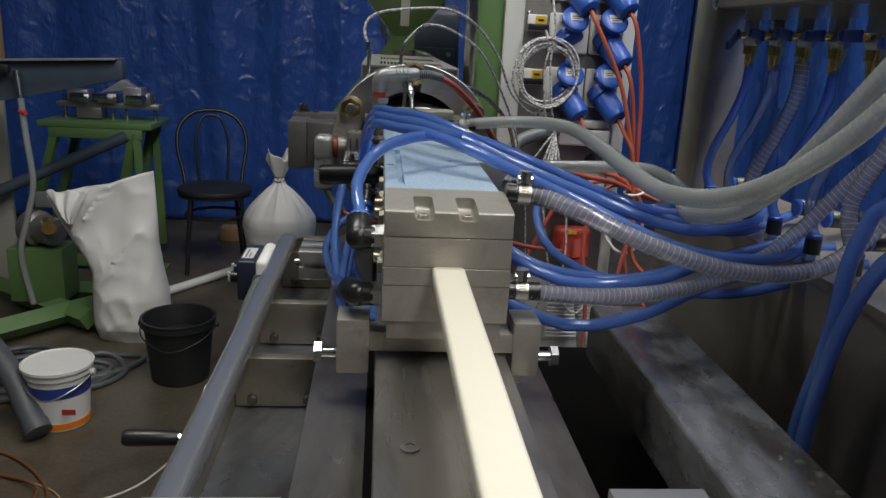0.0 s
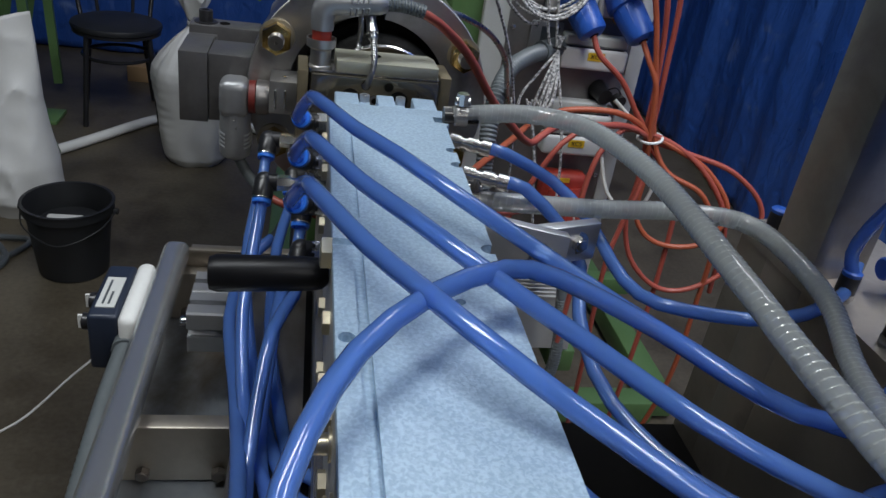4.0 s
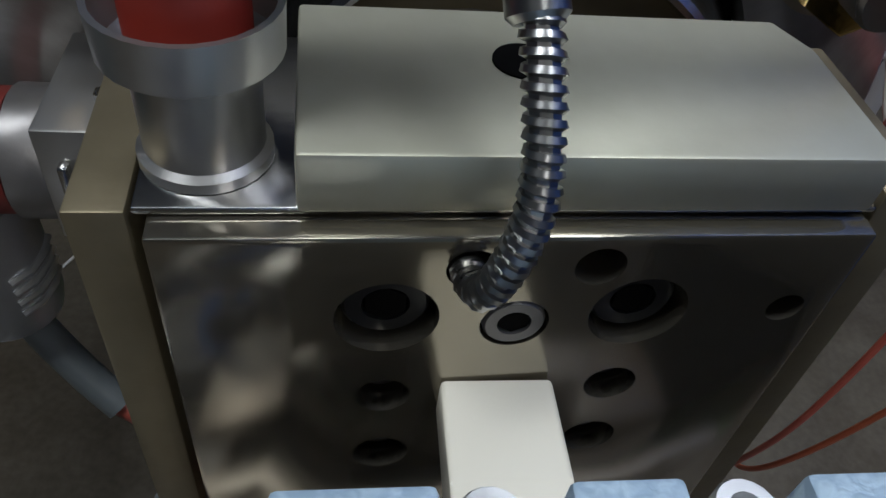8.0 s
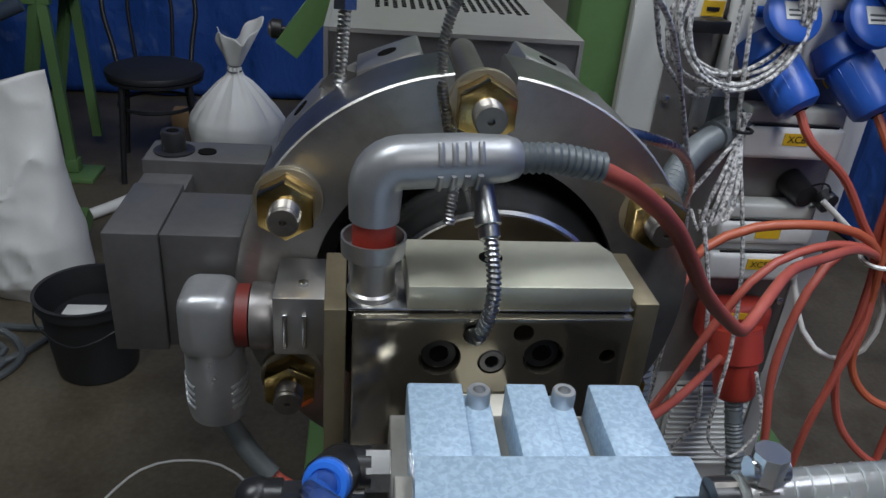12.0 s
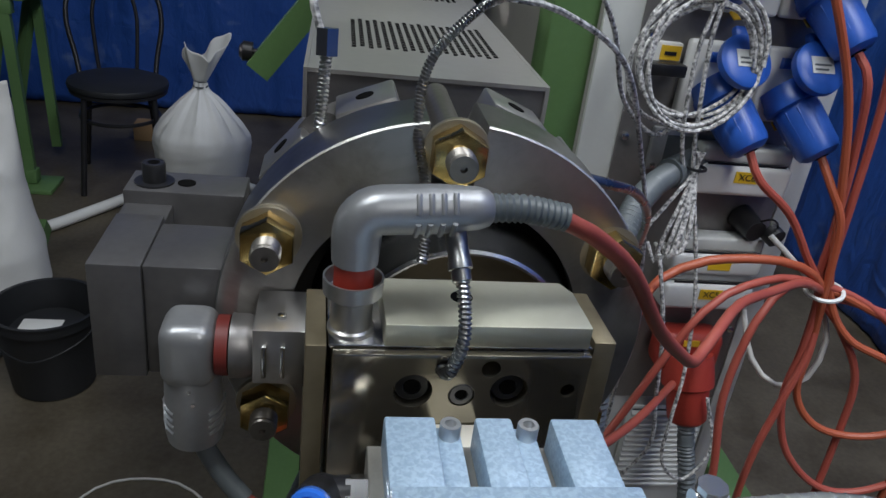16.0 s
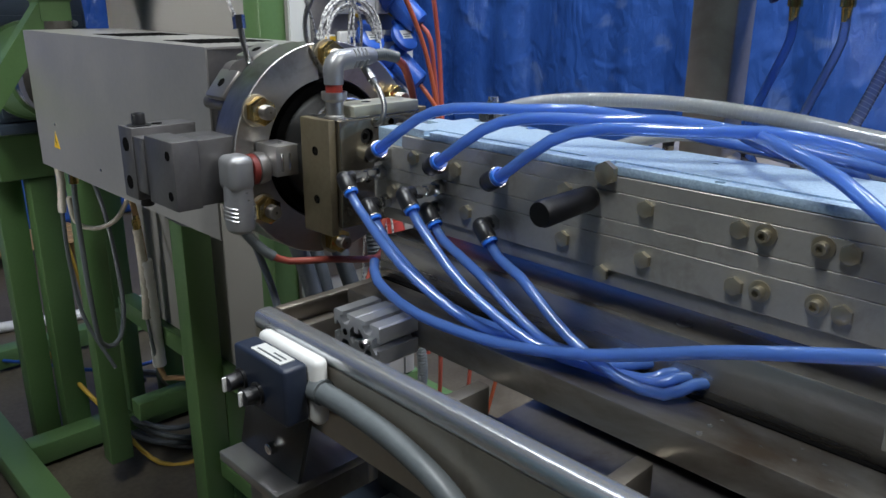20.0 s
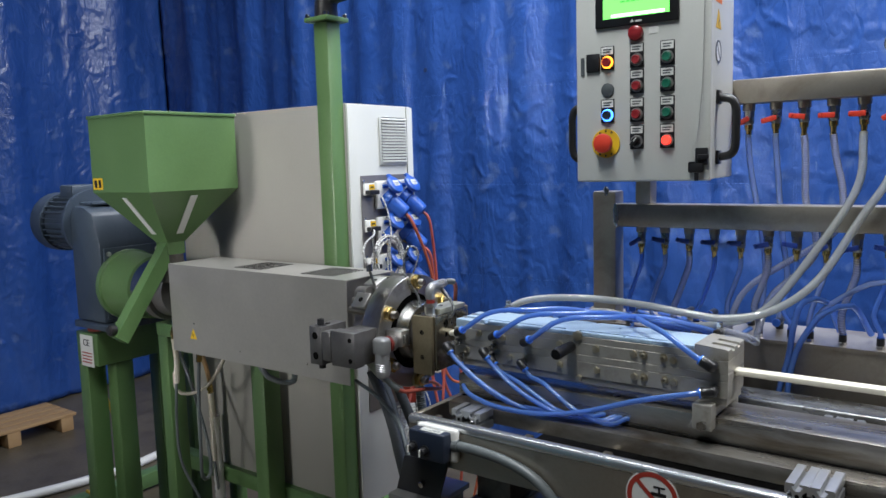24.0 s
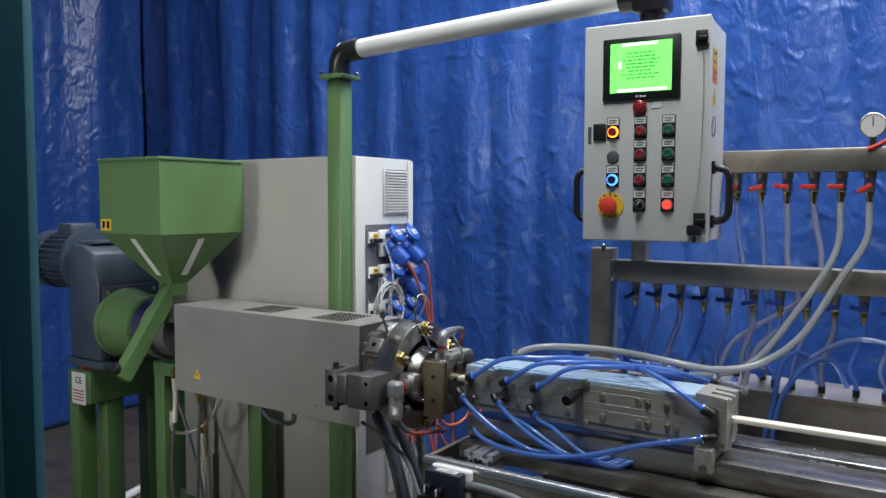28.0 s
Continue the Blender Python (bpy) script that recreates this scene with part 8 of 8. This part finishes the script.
# ---- green trestle with machine parts ----
tr = thing("work_trestle", (-1.43, 4.05, FLOOR), "green welded steel trestle with splayed legs", "trestle")
part("top", B(-1.71, -1.17, 3.92, 4.28, 0.755, 0.785, 0.004), GREEN, tr)
for y in (3.94, 4.26):
    part("rail", B(-1.66, -1.215, y - 0.02, y + 0.02, 0.705, 0.7545, 0.004), GREEN, tr)
    for x, dx in ((-1.63, -0.20), (-1.26, -0.14), (-1.245, 0.02)):
        part("leg", sweep([Vector((x, y, 0.735)), Vector((x + dx, y, FLOOR + 0.06))], 0.026, 4), GREEN, tr)
part("foot_rail", B(-1.90, -1.20, 3.92, 3.97, FLOOR + 0.02, FLOOR + 0.075, 0.004), GREEN, tr)
part("foot_plate", B(-1.26, -1.13, 3.86, 4.02, FLOOR, FLOOR + 0.018, 0.003), GREEN, tr)
sp = thing("spare_die", (-1.42, 4.1, 0.785), "bright machined spare calibrator parts lying on the trestle", "machine part")
part("base_bar", B(-1.66, -1.16, 4.04, 4.12, 0.845, 0.868, 0.003), STEEL, sp)
for x in (-1.63, -1.53, -1.40, -1.33, -1.19):
    part("support_bolt", C((x, 4.08, 0.785), (x, 4.08, 0.905), 0.010, None, 12), BRIGHT, sp)
for x0, x1, z0, z1, mt in ((-1.60, -1.50, 0.868, 0.93, STEEL), (-1.48, -1.36, 0.868, 0.915, BRIGHT), (-1.33, -1.24, 0.868, 0.95, ALU), (-1.56, -1.44, 0.79, 0.845, BLOCKSTEEL), (-1.24, -1.20, 0.868, 0.925, STEEL)):
    part("tool_block", B(x0, x1, 4.03, 4.13, z0, z1, 0.004), mt, sp)
for x in (-1.57, -1.46, -1.30):
    part("cylinder", C((x, 4.025, 0.90), (x + 0.09, 3.96, 0.905), 0.018, None, 16), BRIGHT, sp)
part("pale_flap", prism([(-1.45, 0.916), (-1.33, 0.990), (-1.28, 0.952), (-1.29, 0.94)], "y", 4.05, 4.11, 0.002), ALU, sp)

gi = thing("idle_machine", (-1.5, 3.2, FLOOR), "unfinished haul-off bench with blue-grey beam and green feet", "machine")
part("beam", prism([(-2.6, 0.86), (-2.6, 1.035), (-1.085, 1.118), (-1.087, 1.042), (-1.58, 0.934)], "y", 3.27, 3.33, 0.003), MOTOR, gi, "blue-grey steel beam")
part("beam_cover", prism([(-2.4, 1.047), (-2.4, 1.055), (-1.10, 1.126), (-1.10, 1.119)], "y", 3.24, 3.36, 0.001), PLUG, gi)
part("dark_clip", B(-1.62, -1.50, 3.22, 3.25, 1.05, 1.085, 0.01), BLACK, gi)
part("strut", sweep([Vector((-1.22, 3.70, 0.755)), Vector((-2.3, 3.40, 0.24))], 0.027, 14), MOTOR, gi, "grey diagonal strut tube")
part("beam_post", B(-2.30, -2.22, 3.27, 3.33, FLOOR, 0.90, 0.004), GREEN, gi)
part("rod", C((-1.48, 3.245, 1.06), (-1.47, 3.235, 0.955), 0.014, None, 14), BRIGHT, gi)
part("tap", C((-1.475, 3.230, 0.905), (-1.445, 3.21, 0.900), 0.009, None, 12), ESTOP, gi, "small red tap")
part("drain_hose", sweep(spline([(-1.47, 3.235, 0.96), (-1.455, 3.22, 0.80), (-1.44, 3.21, 0.62), (-1.47, 3.20, 0.48), (-1.50, 3.18, 0.33), (-1.46, 3.16, 0.12)], 0.03), 0.013, 10), CLOUDYHOSE, gi)
pump = part("pump_body", lathe((-1.50, 3.28, 0.42), (-1.36, 3.20, 0.42), [(0, 0.05), (0.01, 0.075), (0.06, 0.075), (0.07, 0.06), (0.15, 0.06), (0.16, 0.05)], 28), BLOCKSTEEL, gi, "grey cast pump")
part("pump_mouth", C((-1.39, 3.19, 0.46), (-1.36, 3.13, 0.455), 0.028, None, 18), BRASS, pump)
part("pump_stand", B(-1.56, -1.34, 3.18, 3.34, 0.12, 0.35, 0.005), GREEN, gi)
for p, q in (((-1.75, 2.60, 0.10), (-1.13, 3.35, 0.10)), ((-1.75, 3.45, 0.10), (-1.20, 3.05, 0.10)), ((-1.7, 3.42, 0.09), (-1.0, 3.42, 0.09))):
    part("foot_tube", sweep([Vector(p), Vector(q)], 0.045, 4), GREEN, gi)
part("foot_support", B(-1.72, -1.66, 2.66, 2.72, FLOOR, 0.07, 0.002), GREEN, gi)
part("foot_support", B(-1.24, -1.18, 3.22, 3.28, FLOOR, 0.07, 0.002), GREEN, gi)
part("white_panel", B(-2.35, -1.72, 3.62, 3.65, FLOOR, 1.02, 0.004), CABSHADE, gi, "pale sheet panel")
part("corner_post", B(-1.74, -1.70, 3.60, 3.65, 1.0, 1.75, 0.004), CARD, gi, "brown upright post")
part("cross_plate", B(-1.48, -1.28, 3.30, 3.34, 0.50, 0.56, 0.003), PLUG, gi)

# hoses and wires over the floor
hose("floor_hose", [(-1.25, 3.30, FLOOR + 0.022), (-1.033, 3.549, FLOOR + 0.022), (-0.91, 3.724, FLOOR + 0.022), (-0.72, 3.985, FLOOR + 0.022), (-0.50, 4.05, FLOOR + 0.022), (-0.30, 3.95, FLOOR + 0.022), (0.0, 3.75, FLOOR + 0.022), (0.6, 3.62, FLOOR + 0.022), (1.2, 3.8, FLOOR + 0.022)], 0.021, WHITE, "thick whitish hose lying along the floor", "hose", step=0.05)
hose("pale_wire", [(0.3, 1.86, FLOOR + 0.003), (0.0, 1.88, FLOOR + 0.003), (-0.20, 2.10, FLOOR + 0.003), (-0.33, 2.27, FLOOR + 0.003), (-0.438, 2.31, FLOOR + 0.003), (-0.542, 2.28, FLOOR + 0.003), (-0.614, 2.149, FLOOR + 0.003), (-0.693, 1.963, FLOOR + 0.003), (-0.806, 1.879, FLOOR + 0.003), (-0.95, 1.85, FLOOR + 0.003), (-1.3, 1.9, FLOOR + 0.003)], 0.0032, WHITECABLE, "thin pale wire curling across the floor", "cable", step=0.03)
hose("brown_wire", [(-1.2, 2.05, FLOOR + 0.003), (-0.939, 1.958, FLOOR + 0.003), (-0.855, 1.87, FLOOR + 0.003), (-0.816, 1.803, FLOOR + 0.003), (-0.82, 1.717, FLOOR + 0.003), (-0.95, 1.5, FLOOR + 0.003)], 0.003, CARD, "thin brown wire on the floor", "cable", step=0.03)
rnd = random.Random(21)
for k in range(7):
    x, y = -1.13 + rnd.uniform(-0.10, 0.10), 2.74 + rnd.uniform(-0.10, 0.08)
    pts = [(x - 0.35, y + rnd.uniform(-0.1, 0.1), FLOOR + 0.012 + 0.016 * (k % 3)), (x - 0.15, y + rnd.uniform(-0.08, 0.08), FLOOR + 0.012 + 0.018 * (k % 3)), (x + 0.02, y + rnd.uniform(-0.05, 0.08), FLOOR + 0.014 + 0.018 * (k % 3)), (x + 0.12, y + rnd.uniform(-0.08, 0.04), FLOOR + 0.012), (x + 0.05, y - 0.13, FLOOR + 0.012), (x - 0.12, y - 0.18 + rnd.uniform(-0.05, 0.05), FLOOR + 0.012), (x - 0.4, y - 0.22, FLOOR + 0.012)]
    hose("black_cable", pts, 0.010, DARKCABLE, "heap of thick dark cables on the floor", "cable", "floor cable heap", 0.03, 8)
solid("timber_block", B(-0.98, -0.86, 4.55, 4.65, FLOOR, 0.11, 0.004), CARD, "short timber block lying behind the chair", "timber")
plt = thing("wooden_pallet", (0.42, 4.63, FLOOR), "worn wooden pallet boards at the tarpaulin's foot", "pallet")
for k in range(3):
    part("bearer", B(0.10 + k * 0.29, 0.17 + k * 0.29, 4.46, 4.80, FLOOR, 0.11, 0.004), CARD, plt)
for k in range(4):
    part("board", B(0.05, 0.77, 4.46 + k * 0.09, 4.535 + k * 0.09, 0.1105, 0.128, 0.003), CARD, plt)
col = thing("steel_column", (-1.06, 1.42, FLOOR), "teal painted steel column with worn paint", "column")
part("web", B(-1.150, -0.970, 1.415, 1.427, FLOOR + 0.012, 4.3), TEAL, col)
for x in (-1.166, -0.969):
    part("flange", B(x, x + 0.014, 1.33, 1.51, FLOOR + 0.012, 4.3, 0.002), TEAL, col)
part("base_plate", B(-1.20, -0.92, 1.29, 1.55, FLOOR, FLOOR + 0.0115, 0.002), TEAL, col)

# ---- under the bench ----
hw = thing("handwheel", (-0.30, 1.02, 0.66), "glossy black handwheel with a folding crank grip", "handwheel")
HC = Vector((-0.297, 1.020, 0.665))
part("rim", sweep([HC + Vector((0, 0.064 * math.cos(a), 0.064 * math.sin(a))) for a in [2 * math.pi * k / 48 for k in range(49)]], 0.0095, 12), BLACK, hw)
for k in range(5):
    a = radians(30 + 72 * k)
    part("spoke", sweep([HC + Vector((0.004, 0.012 * math.cos(a), 0.012 * math.sin(a))), HC + Vector((0.001, 0.060 * math.cos(a), 0.060 * math.sin(a)))], 0.0085, 8), BLACK, hw)
part("hub", C(HC + Vector((-0.012, 0, 0)), HC + Vector((0.030, 0, 0)), 0.018, 0.016, 22), BLACK, hw)
part("shaft", C(HC + Vector((0.028, 0, 0)), (-0.187, 1.020, 0.665), 0.009, None, 14), BRIGHT, hw)
part("crank_pin", C(HC + Vector((-0.004, -0.010, 0.058)), HC + Vector((-0.020, -0.010, 0.058)), 0.006, None, 6), BRIGHT, hw)
part("crank_grip", lathe(HC + Vector((-0.020, -0.010, 0.058)), HC + Vector((-1, -0.010, 0.058)), [(0, 0.0085), (0.004, 0.0105), (0.045, 0.0120), (0.068, 0.0125), (0.074, 0.0105), (0.076, 0.005)], 20), BLACK, hw)
gb = thing("height_gearbox", (-0.1, 1.02, 0.60), "dark grey height-adjusting gearbox bolted under the bench", "gearbox")
part("upper_block", B(-0.198, -0.02, 0.955, 1.070, 0.718, 0.803, 0.004), CAST, gb)
part("lower_block", B(-0.188, -0.03, 0.945, 1.040, 0.600, 0.7175, 0.004), CAST, gb)
part("lid", B(-0.190, -0.03, 0.965, 1.060, 0.8033, 0.811, 0.002), MOTOR, gb)
part("rating_plate", B(-0.175, -0.06, 0.985, 1.03, 0.8112, 0.8122), CABWHITE, gb, "pale rating plate")
for y, z, r in ((1.013, 0.763, 0.012), (1.028, 0.672, 0.008), (0.985, 0.668, 0.011)):
    h = part("shaft_end", C((-0.198, y, z), (-0.212, y, z), r, r * 0.9, 16), BRIGHT, gb)
    part("shaft_flange", C((-0.1985, y, z), (-0.201, y, z), r * 1.6, None, 20), STEEL, h)
part("side_cover", B(-0.17, -0.04, 0.948, 0.9548, 0.728, 0.795, 0.004), BLACK, gb)
part("side_cover", B(-0.16, -0.05, 0.938, 0.9448, 0.615, 0.705, 0.004), BLACK, gb)
for x in (-0.15, -0.10, -0.06):
    part("cover_nut", C((x, 0.9478, 0.762), (x, 0.938, 0.762), 0.008, None, 6), STEEL, gb)
part("orange_mark", B(-0.09, -0.055, 0.936, 0.9379, 0.63, 0.69, 0.002), ORANGE, gb, "orange patch")
part("hanger_block", B(-0.15, -0.05, 0.97, 1.05, 0.8125, 0.8798, 0.003), RAW, gb)
gu = thing("gusset_bracket", (-0.2, 1.15, 0.70), "black folded steel gusset with a bright stud", "bracket")
part("gusset_face", prism([(1.078, 0.900), (1.192, 0.889), (1.216, 0.812), (1.105, 0.812)], "x", -0.208, -0.202, 0.001), BLACK, gu)
part("shelf", B(-0.235, -0.10, 1.103, 1.217, 0.800, 0.8115, 0.002), STEEL, gu)
part("mount_block", B(-0.205, -0.11, 1.112, 1.210, 0.700, 0.7995, 0.003), CAST, gu)
b = part("stud", C((-0.205, 1.162, 0.757), (-0.232, 1.162, 0.757), 0.008, None, 14), BRIGHT, gu)
part("stud_washer", C((-0.2055, 1.162, 0.757), (-0.209, 1.162, 0.757), 0.016, None, 20), STEEL, b)
hexbolt(gu, (-0.208, 1.145, 0.838), LEFT, 0.012, 0.008)
bs = thing("bench_base", (0.1, 0.6, FLOOR), "green welded steel base frame below the water bench", "frame")
for b in ((-0.155, 0.40, 1.02, 1.08, 0.52, 0.58), (-0.155, -0.095, -1.7, 1.0195, 0.52, 0.58), (0.34, 0.40, -1.7, 1.0195, 0.52, 0.58), (-0.0945, 0.3395, 0.60, 0.66, 0.52, 0.58)):
    part("base_rail", B(*b, 0.004), GREEN, bs)
for x in (-0.125, 0.37):
    for y in (0.99, -0.4, -1.65):
        part("base_leg", B(x - 0.03, x + 0.03, y - 0.03, y + 0.03, FLOOR, 0.5195, 0.004), GREEN, bs)
cy = thing("pneumatic_cylinder", (-0.15, 0.62, 0.60), "steel pneumatic cylinder hanging below the bench", "cylinder")
part("rod_eye", C((-0.155, 0.612, 0.885), (-0.155, 0.618, 0.845), 0.009, None, 14), STEEL, cy)
part("rod", C((-0.155, 0.618, 0.85), (-0.155, 0.636, 0.765), 0.007, None, 14), BRIGHT, cy)
part("end_cap", C((-0.155, 0.635, 0.770), (-0.155, 0.638, 0.752), 0.021, None, 24), ALU, cy)
part("barrel", C((-0.155, 0.638, 0.752), (-0.155, 0.668, 0.60), 0.018, None, 24), STEEL, cy)
part("end_cap", C((-0.155, 0.668, 0.60), (-0.155, 0.671, 0.581), 0.021, None, 24), ALU, cy)
sv = thing("solenoid_valve", (-0.12, 0.59, 0.66), "brass water valve with a red solenoid head", "valve")
part("solenoid", B(-0.145, -0.100, 0.556, 0.612, 0.748, 0.786, 0.005, 3), ESTOP, sv, "red solenoid coil")
part("neck", C((-0.122, 0.590, 0.750), (-0.122, 0.594, 0.715), 0.016, None, 18), STEEL, sv)
part("valve_body", C((-0.122, 0.63, 0.703), (-0.122, 0.555, 0.698), 0.016, None, 18), STEEL, sv)
part("brass_union", lathe((-0.122, 0.555, 0.698), (-0.122, 0.4, 0.69), [(0, 0.013), (0.012, 0.013), (0.012, 0.017), (0.028, 0.017), (0.028, 0.011), (0.045, 0.011)], 8), BRASS, sv)
part("coil_lead", sweep(spline([(-0.122, 0.556, 0.768), (-0.12, 0.53, 0.762), (-0.115, 0.512, 0.735), (-0.11, 0.508, 0.69), (-0.10, 0.51, 0.62)], 0.01), 0.0065, 10), BLACK, sv)
part("pipe", C((-0.122, 0.735, 0.686), (-0.122, 0.62, 0.700), 0.014, None, 16), STEEL, sv)
part("pipe_support", B(-0.135, -0.108, 0.655, 0.675, 0.58, 0.680, 0.002), STEEL, sv)
rl = part("red_lever", sweep(spline([(-0.132, 0.655, 0.722), (-0.134, 0.675, 0.732), (-0.134, 0.71, 0.735), (-0.134, 0.741, 0.742)], 0.01), 0.0055, 8), ESTOP, sv, "red lever handle")
part("lever_stem", C((-0.126, 0.657, 0.695), (-0.130, 0.657, 0.725), 0.010, None, 12), ESTOP, rl)
for pts, r in ((((-0.13, 0.502, 0.90), (-0.13, 0.502, 0.85), (-0.13, 0.492, 0.80), (-0.13, 0.455, 0.760), (-0.13, 0.40, 0.750), (-0.12, 0.30, 0.752), (-0.10, 0.15, 0.74)), 0.0165), (((-0.06, 0.445, 0.90), (-0.06, 0.450, 0.84), (-0.06, 0.452, 0.78), (-0.04, 0.45, 0.62)), 0.0095), (((-0.08, 0.395, 0.90), (-0.08, 0.400, 0.85), (-0.08, 0.418, 0.77), (-0.06, 0.43, 0.62)), 0.0105)):
    clear_hose("clear_hose", pts, r, "cloudy clear drain hose bending away under the bench")
bpart2 = thing("cardboard_box", (0.0, 1.62, FLOOR), "brown cardboard box with white strap on the floor", "cardboard box")
part("carton", B(-0.12, 0.16, 1.42, 1.66, FLOOR, 0.17, 0.006), CARD, bpart2)
part("flap", prism([(1.42, 0.171), (1.34, 0.195), (1.34, 0.199), (1.42, 0.176)], "x", -0.12, 0.16), CARD, bpart2)
part("strap", sweep(spline([(-0.02, 1.50, 0.18), (-0.03, 1.46, 0.22), (-0.03, 1.40, 0.23), (-0.02, 1.37, 0.19), (-0.02, 1.36, 0.06)], 0.02), 0.011, 4), WHITE, bpart2, "white fabric strap")

# cables and pipes below the extruder
hose("yellow_cable", [(0.02, 2.95, 0.30), (0.045, 2.80, 0.27), (0.10, 2.60, 0.16), (0.17, 2.42, FLOOR + 0.008), (0.30, 2.36, FLOOR + 0.008), (0.48, 2.44, FLOOR + 0.008), (0.62, 2.55, FLOOR + 0.008)], 0.0065, YELLOWCABLE, "yellow cable trailing under the machine frame", "cable", step=0.03)
coil = [Vector((0.42 + (0.13 + 0.02 * math.sin(k * 0.35)) * math.cos(k * 0.26), 2.36 + (0.15 + 0.02 * math.cos(k * 0.31)) * math.sin(k * 0.26), FLOOR + 0.012 + 0.00045 * k)) for k in range(90)]
solid("cable_coil", sweep(coil, 0.0085, 8), noise_mat("dark_brown_cable", (0.035, 0.025, 0.018), (0.07, 0.05, 0.035), 0.5, 0.0, 20, 150, 0.05), "coil of dark brown cable on the floor", "cable coil")
ip = thing("insulated_pipe", (0.17, 2.36, FLOOR), "copper pipe with white insulation sleeve under the extruder", "pipe")
part("copper_pipe", sweep(spline([(0.12, 2.36, 0.95), (0.15, 2.34, 0.80), (0.165, 2.34, 0.60), (0.17, 2.34, 0.36), (0.20, 2.32, 0.33), (0.32, 2.25, 0.31), (0.30, 2.20, 0.24), (0.24, 2.22, 0.10), (0.30, 2.30, FLOOR + 0.012)], 0.02), 0.0075, 10), CARD, ip)
part("insulation", sweep(spline([(0.163, 2.34, 0.66), (0.167, 2.34, 0.52), (0.170, 2.34, 0.37)], 0.008), 0.017, 12, ripple=lambda k: 1 + 0.06 * math.sin(k * 1.9)), WHITECABLE, ip, "white wrapped insulation")
hose("grey_cable", [(-0.06, 2.08, 0.99), (-0.062, 2.09, 0.90), (-0.055, 2.11, 0.78), (-0.05, 2.12, 0.68), (-0.03, 2.15, 0.56), (0.02, 2.18, 0.545), (0.06, 2.24, 0.62), (0.08, 2.34, 0.80), (0.06, 2.40, 0.96)], 0.0055, GREYCONDUIT, "grey cable drooping from the barrel cover", "cable", "hanging cables")
solid("cable_gland", C((-0.06, 2.08, 0.985), (-0.0615, 2.085, 0.935), 0.009, None, 8), BRASS, "brass cable gland under the barrel cover", "cable gland")
hose("grey_cable", [(0.12, 1.95, 1.0), (0.13, 1.92, 0.94), (0.12, 1.88, 0.88), (0.08, 1.86, 0.87), (0.04, 1.90, 0.89), (0.05, 1.95, 0.93), (0.12, 1.97, 0.94)], 0.0085, GREYCONDUIT, "grey hose looped below the barrel cover", "cable", "hanging cables")
for pts in (((0.10, 1.55, 0.98), (0.10, 1.50, 0.88), (0.11, 1.46, 0.74), (0.16, 1.45, 0.55), (0.20, 1.50, 0.30), (0.22, 1.6, FLOOR + 0.015)), ((0.06, 1.52, 0.96), (0.07, 1.47, 0.84), (0.06, 1.42, 0.70), (0.10, 1.40, 0.50), (0.16, 1.45, 0.28), (0.18, 1.62, FLOOR + 0.015)), ((0.14, 1.52, 0.94), (0.15, 1.46, 0.80), (0.17, 1.42, 0.66), (0.20, 1.43, 0.45), (0.24, 1.50, 0.25), (0.27, 1.62, FLOOR + 0.015))):
    hose("thick_cable", pts, 0.014, DARKCABLE, "thick dark grey cable hanging below the die", "cable", "hanging cables")
hose("pale_hose", [(-0.02, 1.50, 0.955), (-0.06, 1.40, 0.945), (-0.10, 1.30, 0.915), (-0.14, 1.24, 0.87), (-0.17, 1.20, 0.845)], 0.005, GREYCONDUIT, "grey hose from extruder to the switch bracket", "hose")
hose("blue_wire", [(0.5, 2.9, 0.16), (0.36, 2.86, 0.13), (0.2, 2.9, 0.14), (0.1, 3.1, 0.12), (0.0, 3.6, FLOOR + 0.006), (0.2, 4.2, FLOOR + 0.006)], 0.006, SOCKET, "thin blue cable lying under the frame", "cable")

# thick hose end and orange cable near the white bucket
ob = thing("suction_hose", (-1.06, 2.22, FLOOR), "thick dark grey flexible hose bending down to the floor", "hose")
part("tube", sweep(spline([(-1.62, 2.72, 0.33), (-1.44, 2.56, 0.32), (-1.27, 2.40, 0.27), (-1.16, 2.31, 0.19), (-1.10, 2.25, 0.115), (-1.06, 2.21, 0.074)], 0.012), 0.036, 18, ripple=lambda k: 1.0 if k % 2 else 0.975), DARKCABLE, ob)
part("end_cuff", lathe((-1.068, 2.218, 0.084), (-1.040, 2.190, 0.055), [(0, 0.036), (0, 0.0395), (0.034, 0.0395), (0.036, 0.034)], 24), DARKCABLE, ob, "smooth rubber cuff")
for k in range(2):
    hose("orange_cable", [(-1.45, 2.26 - 0.10 * k, FLOOR + 0.008), (-1.22, 2.17 - 0.11 * k, FLOOR + 0.008), (-1.08, 2.10 - 0.09 * k, FLOOR + 0.008), (-0.97, 2.00 - 0.05 * k, FLOOR + 0.008 + 0.012 * k), (-0.90 - 0.03 * k, 1.88, FLOOR + 0.008 + 0.012 * k), (-0.89 - 0.05 * k, 1.70, FLOOR + 0.008), (-1.0, 1.52, FLOOR + 0.008)], 0.0042, RUSTCABLE, "brownish orange cable lying in a loop on the floor", "cable", "orange floor cables", 0.02, 8)
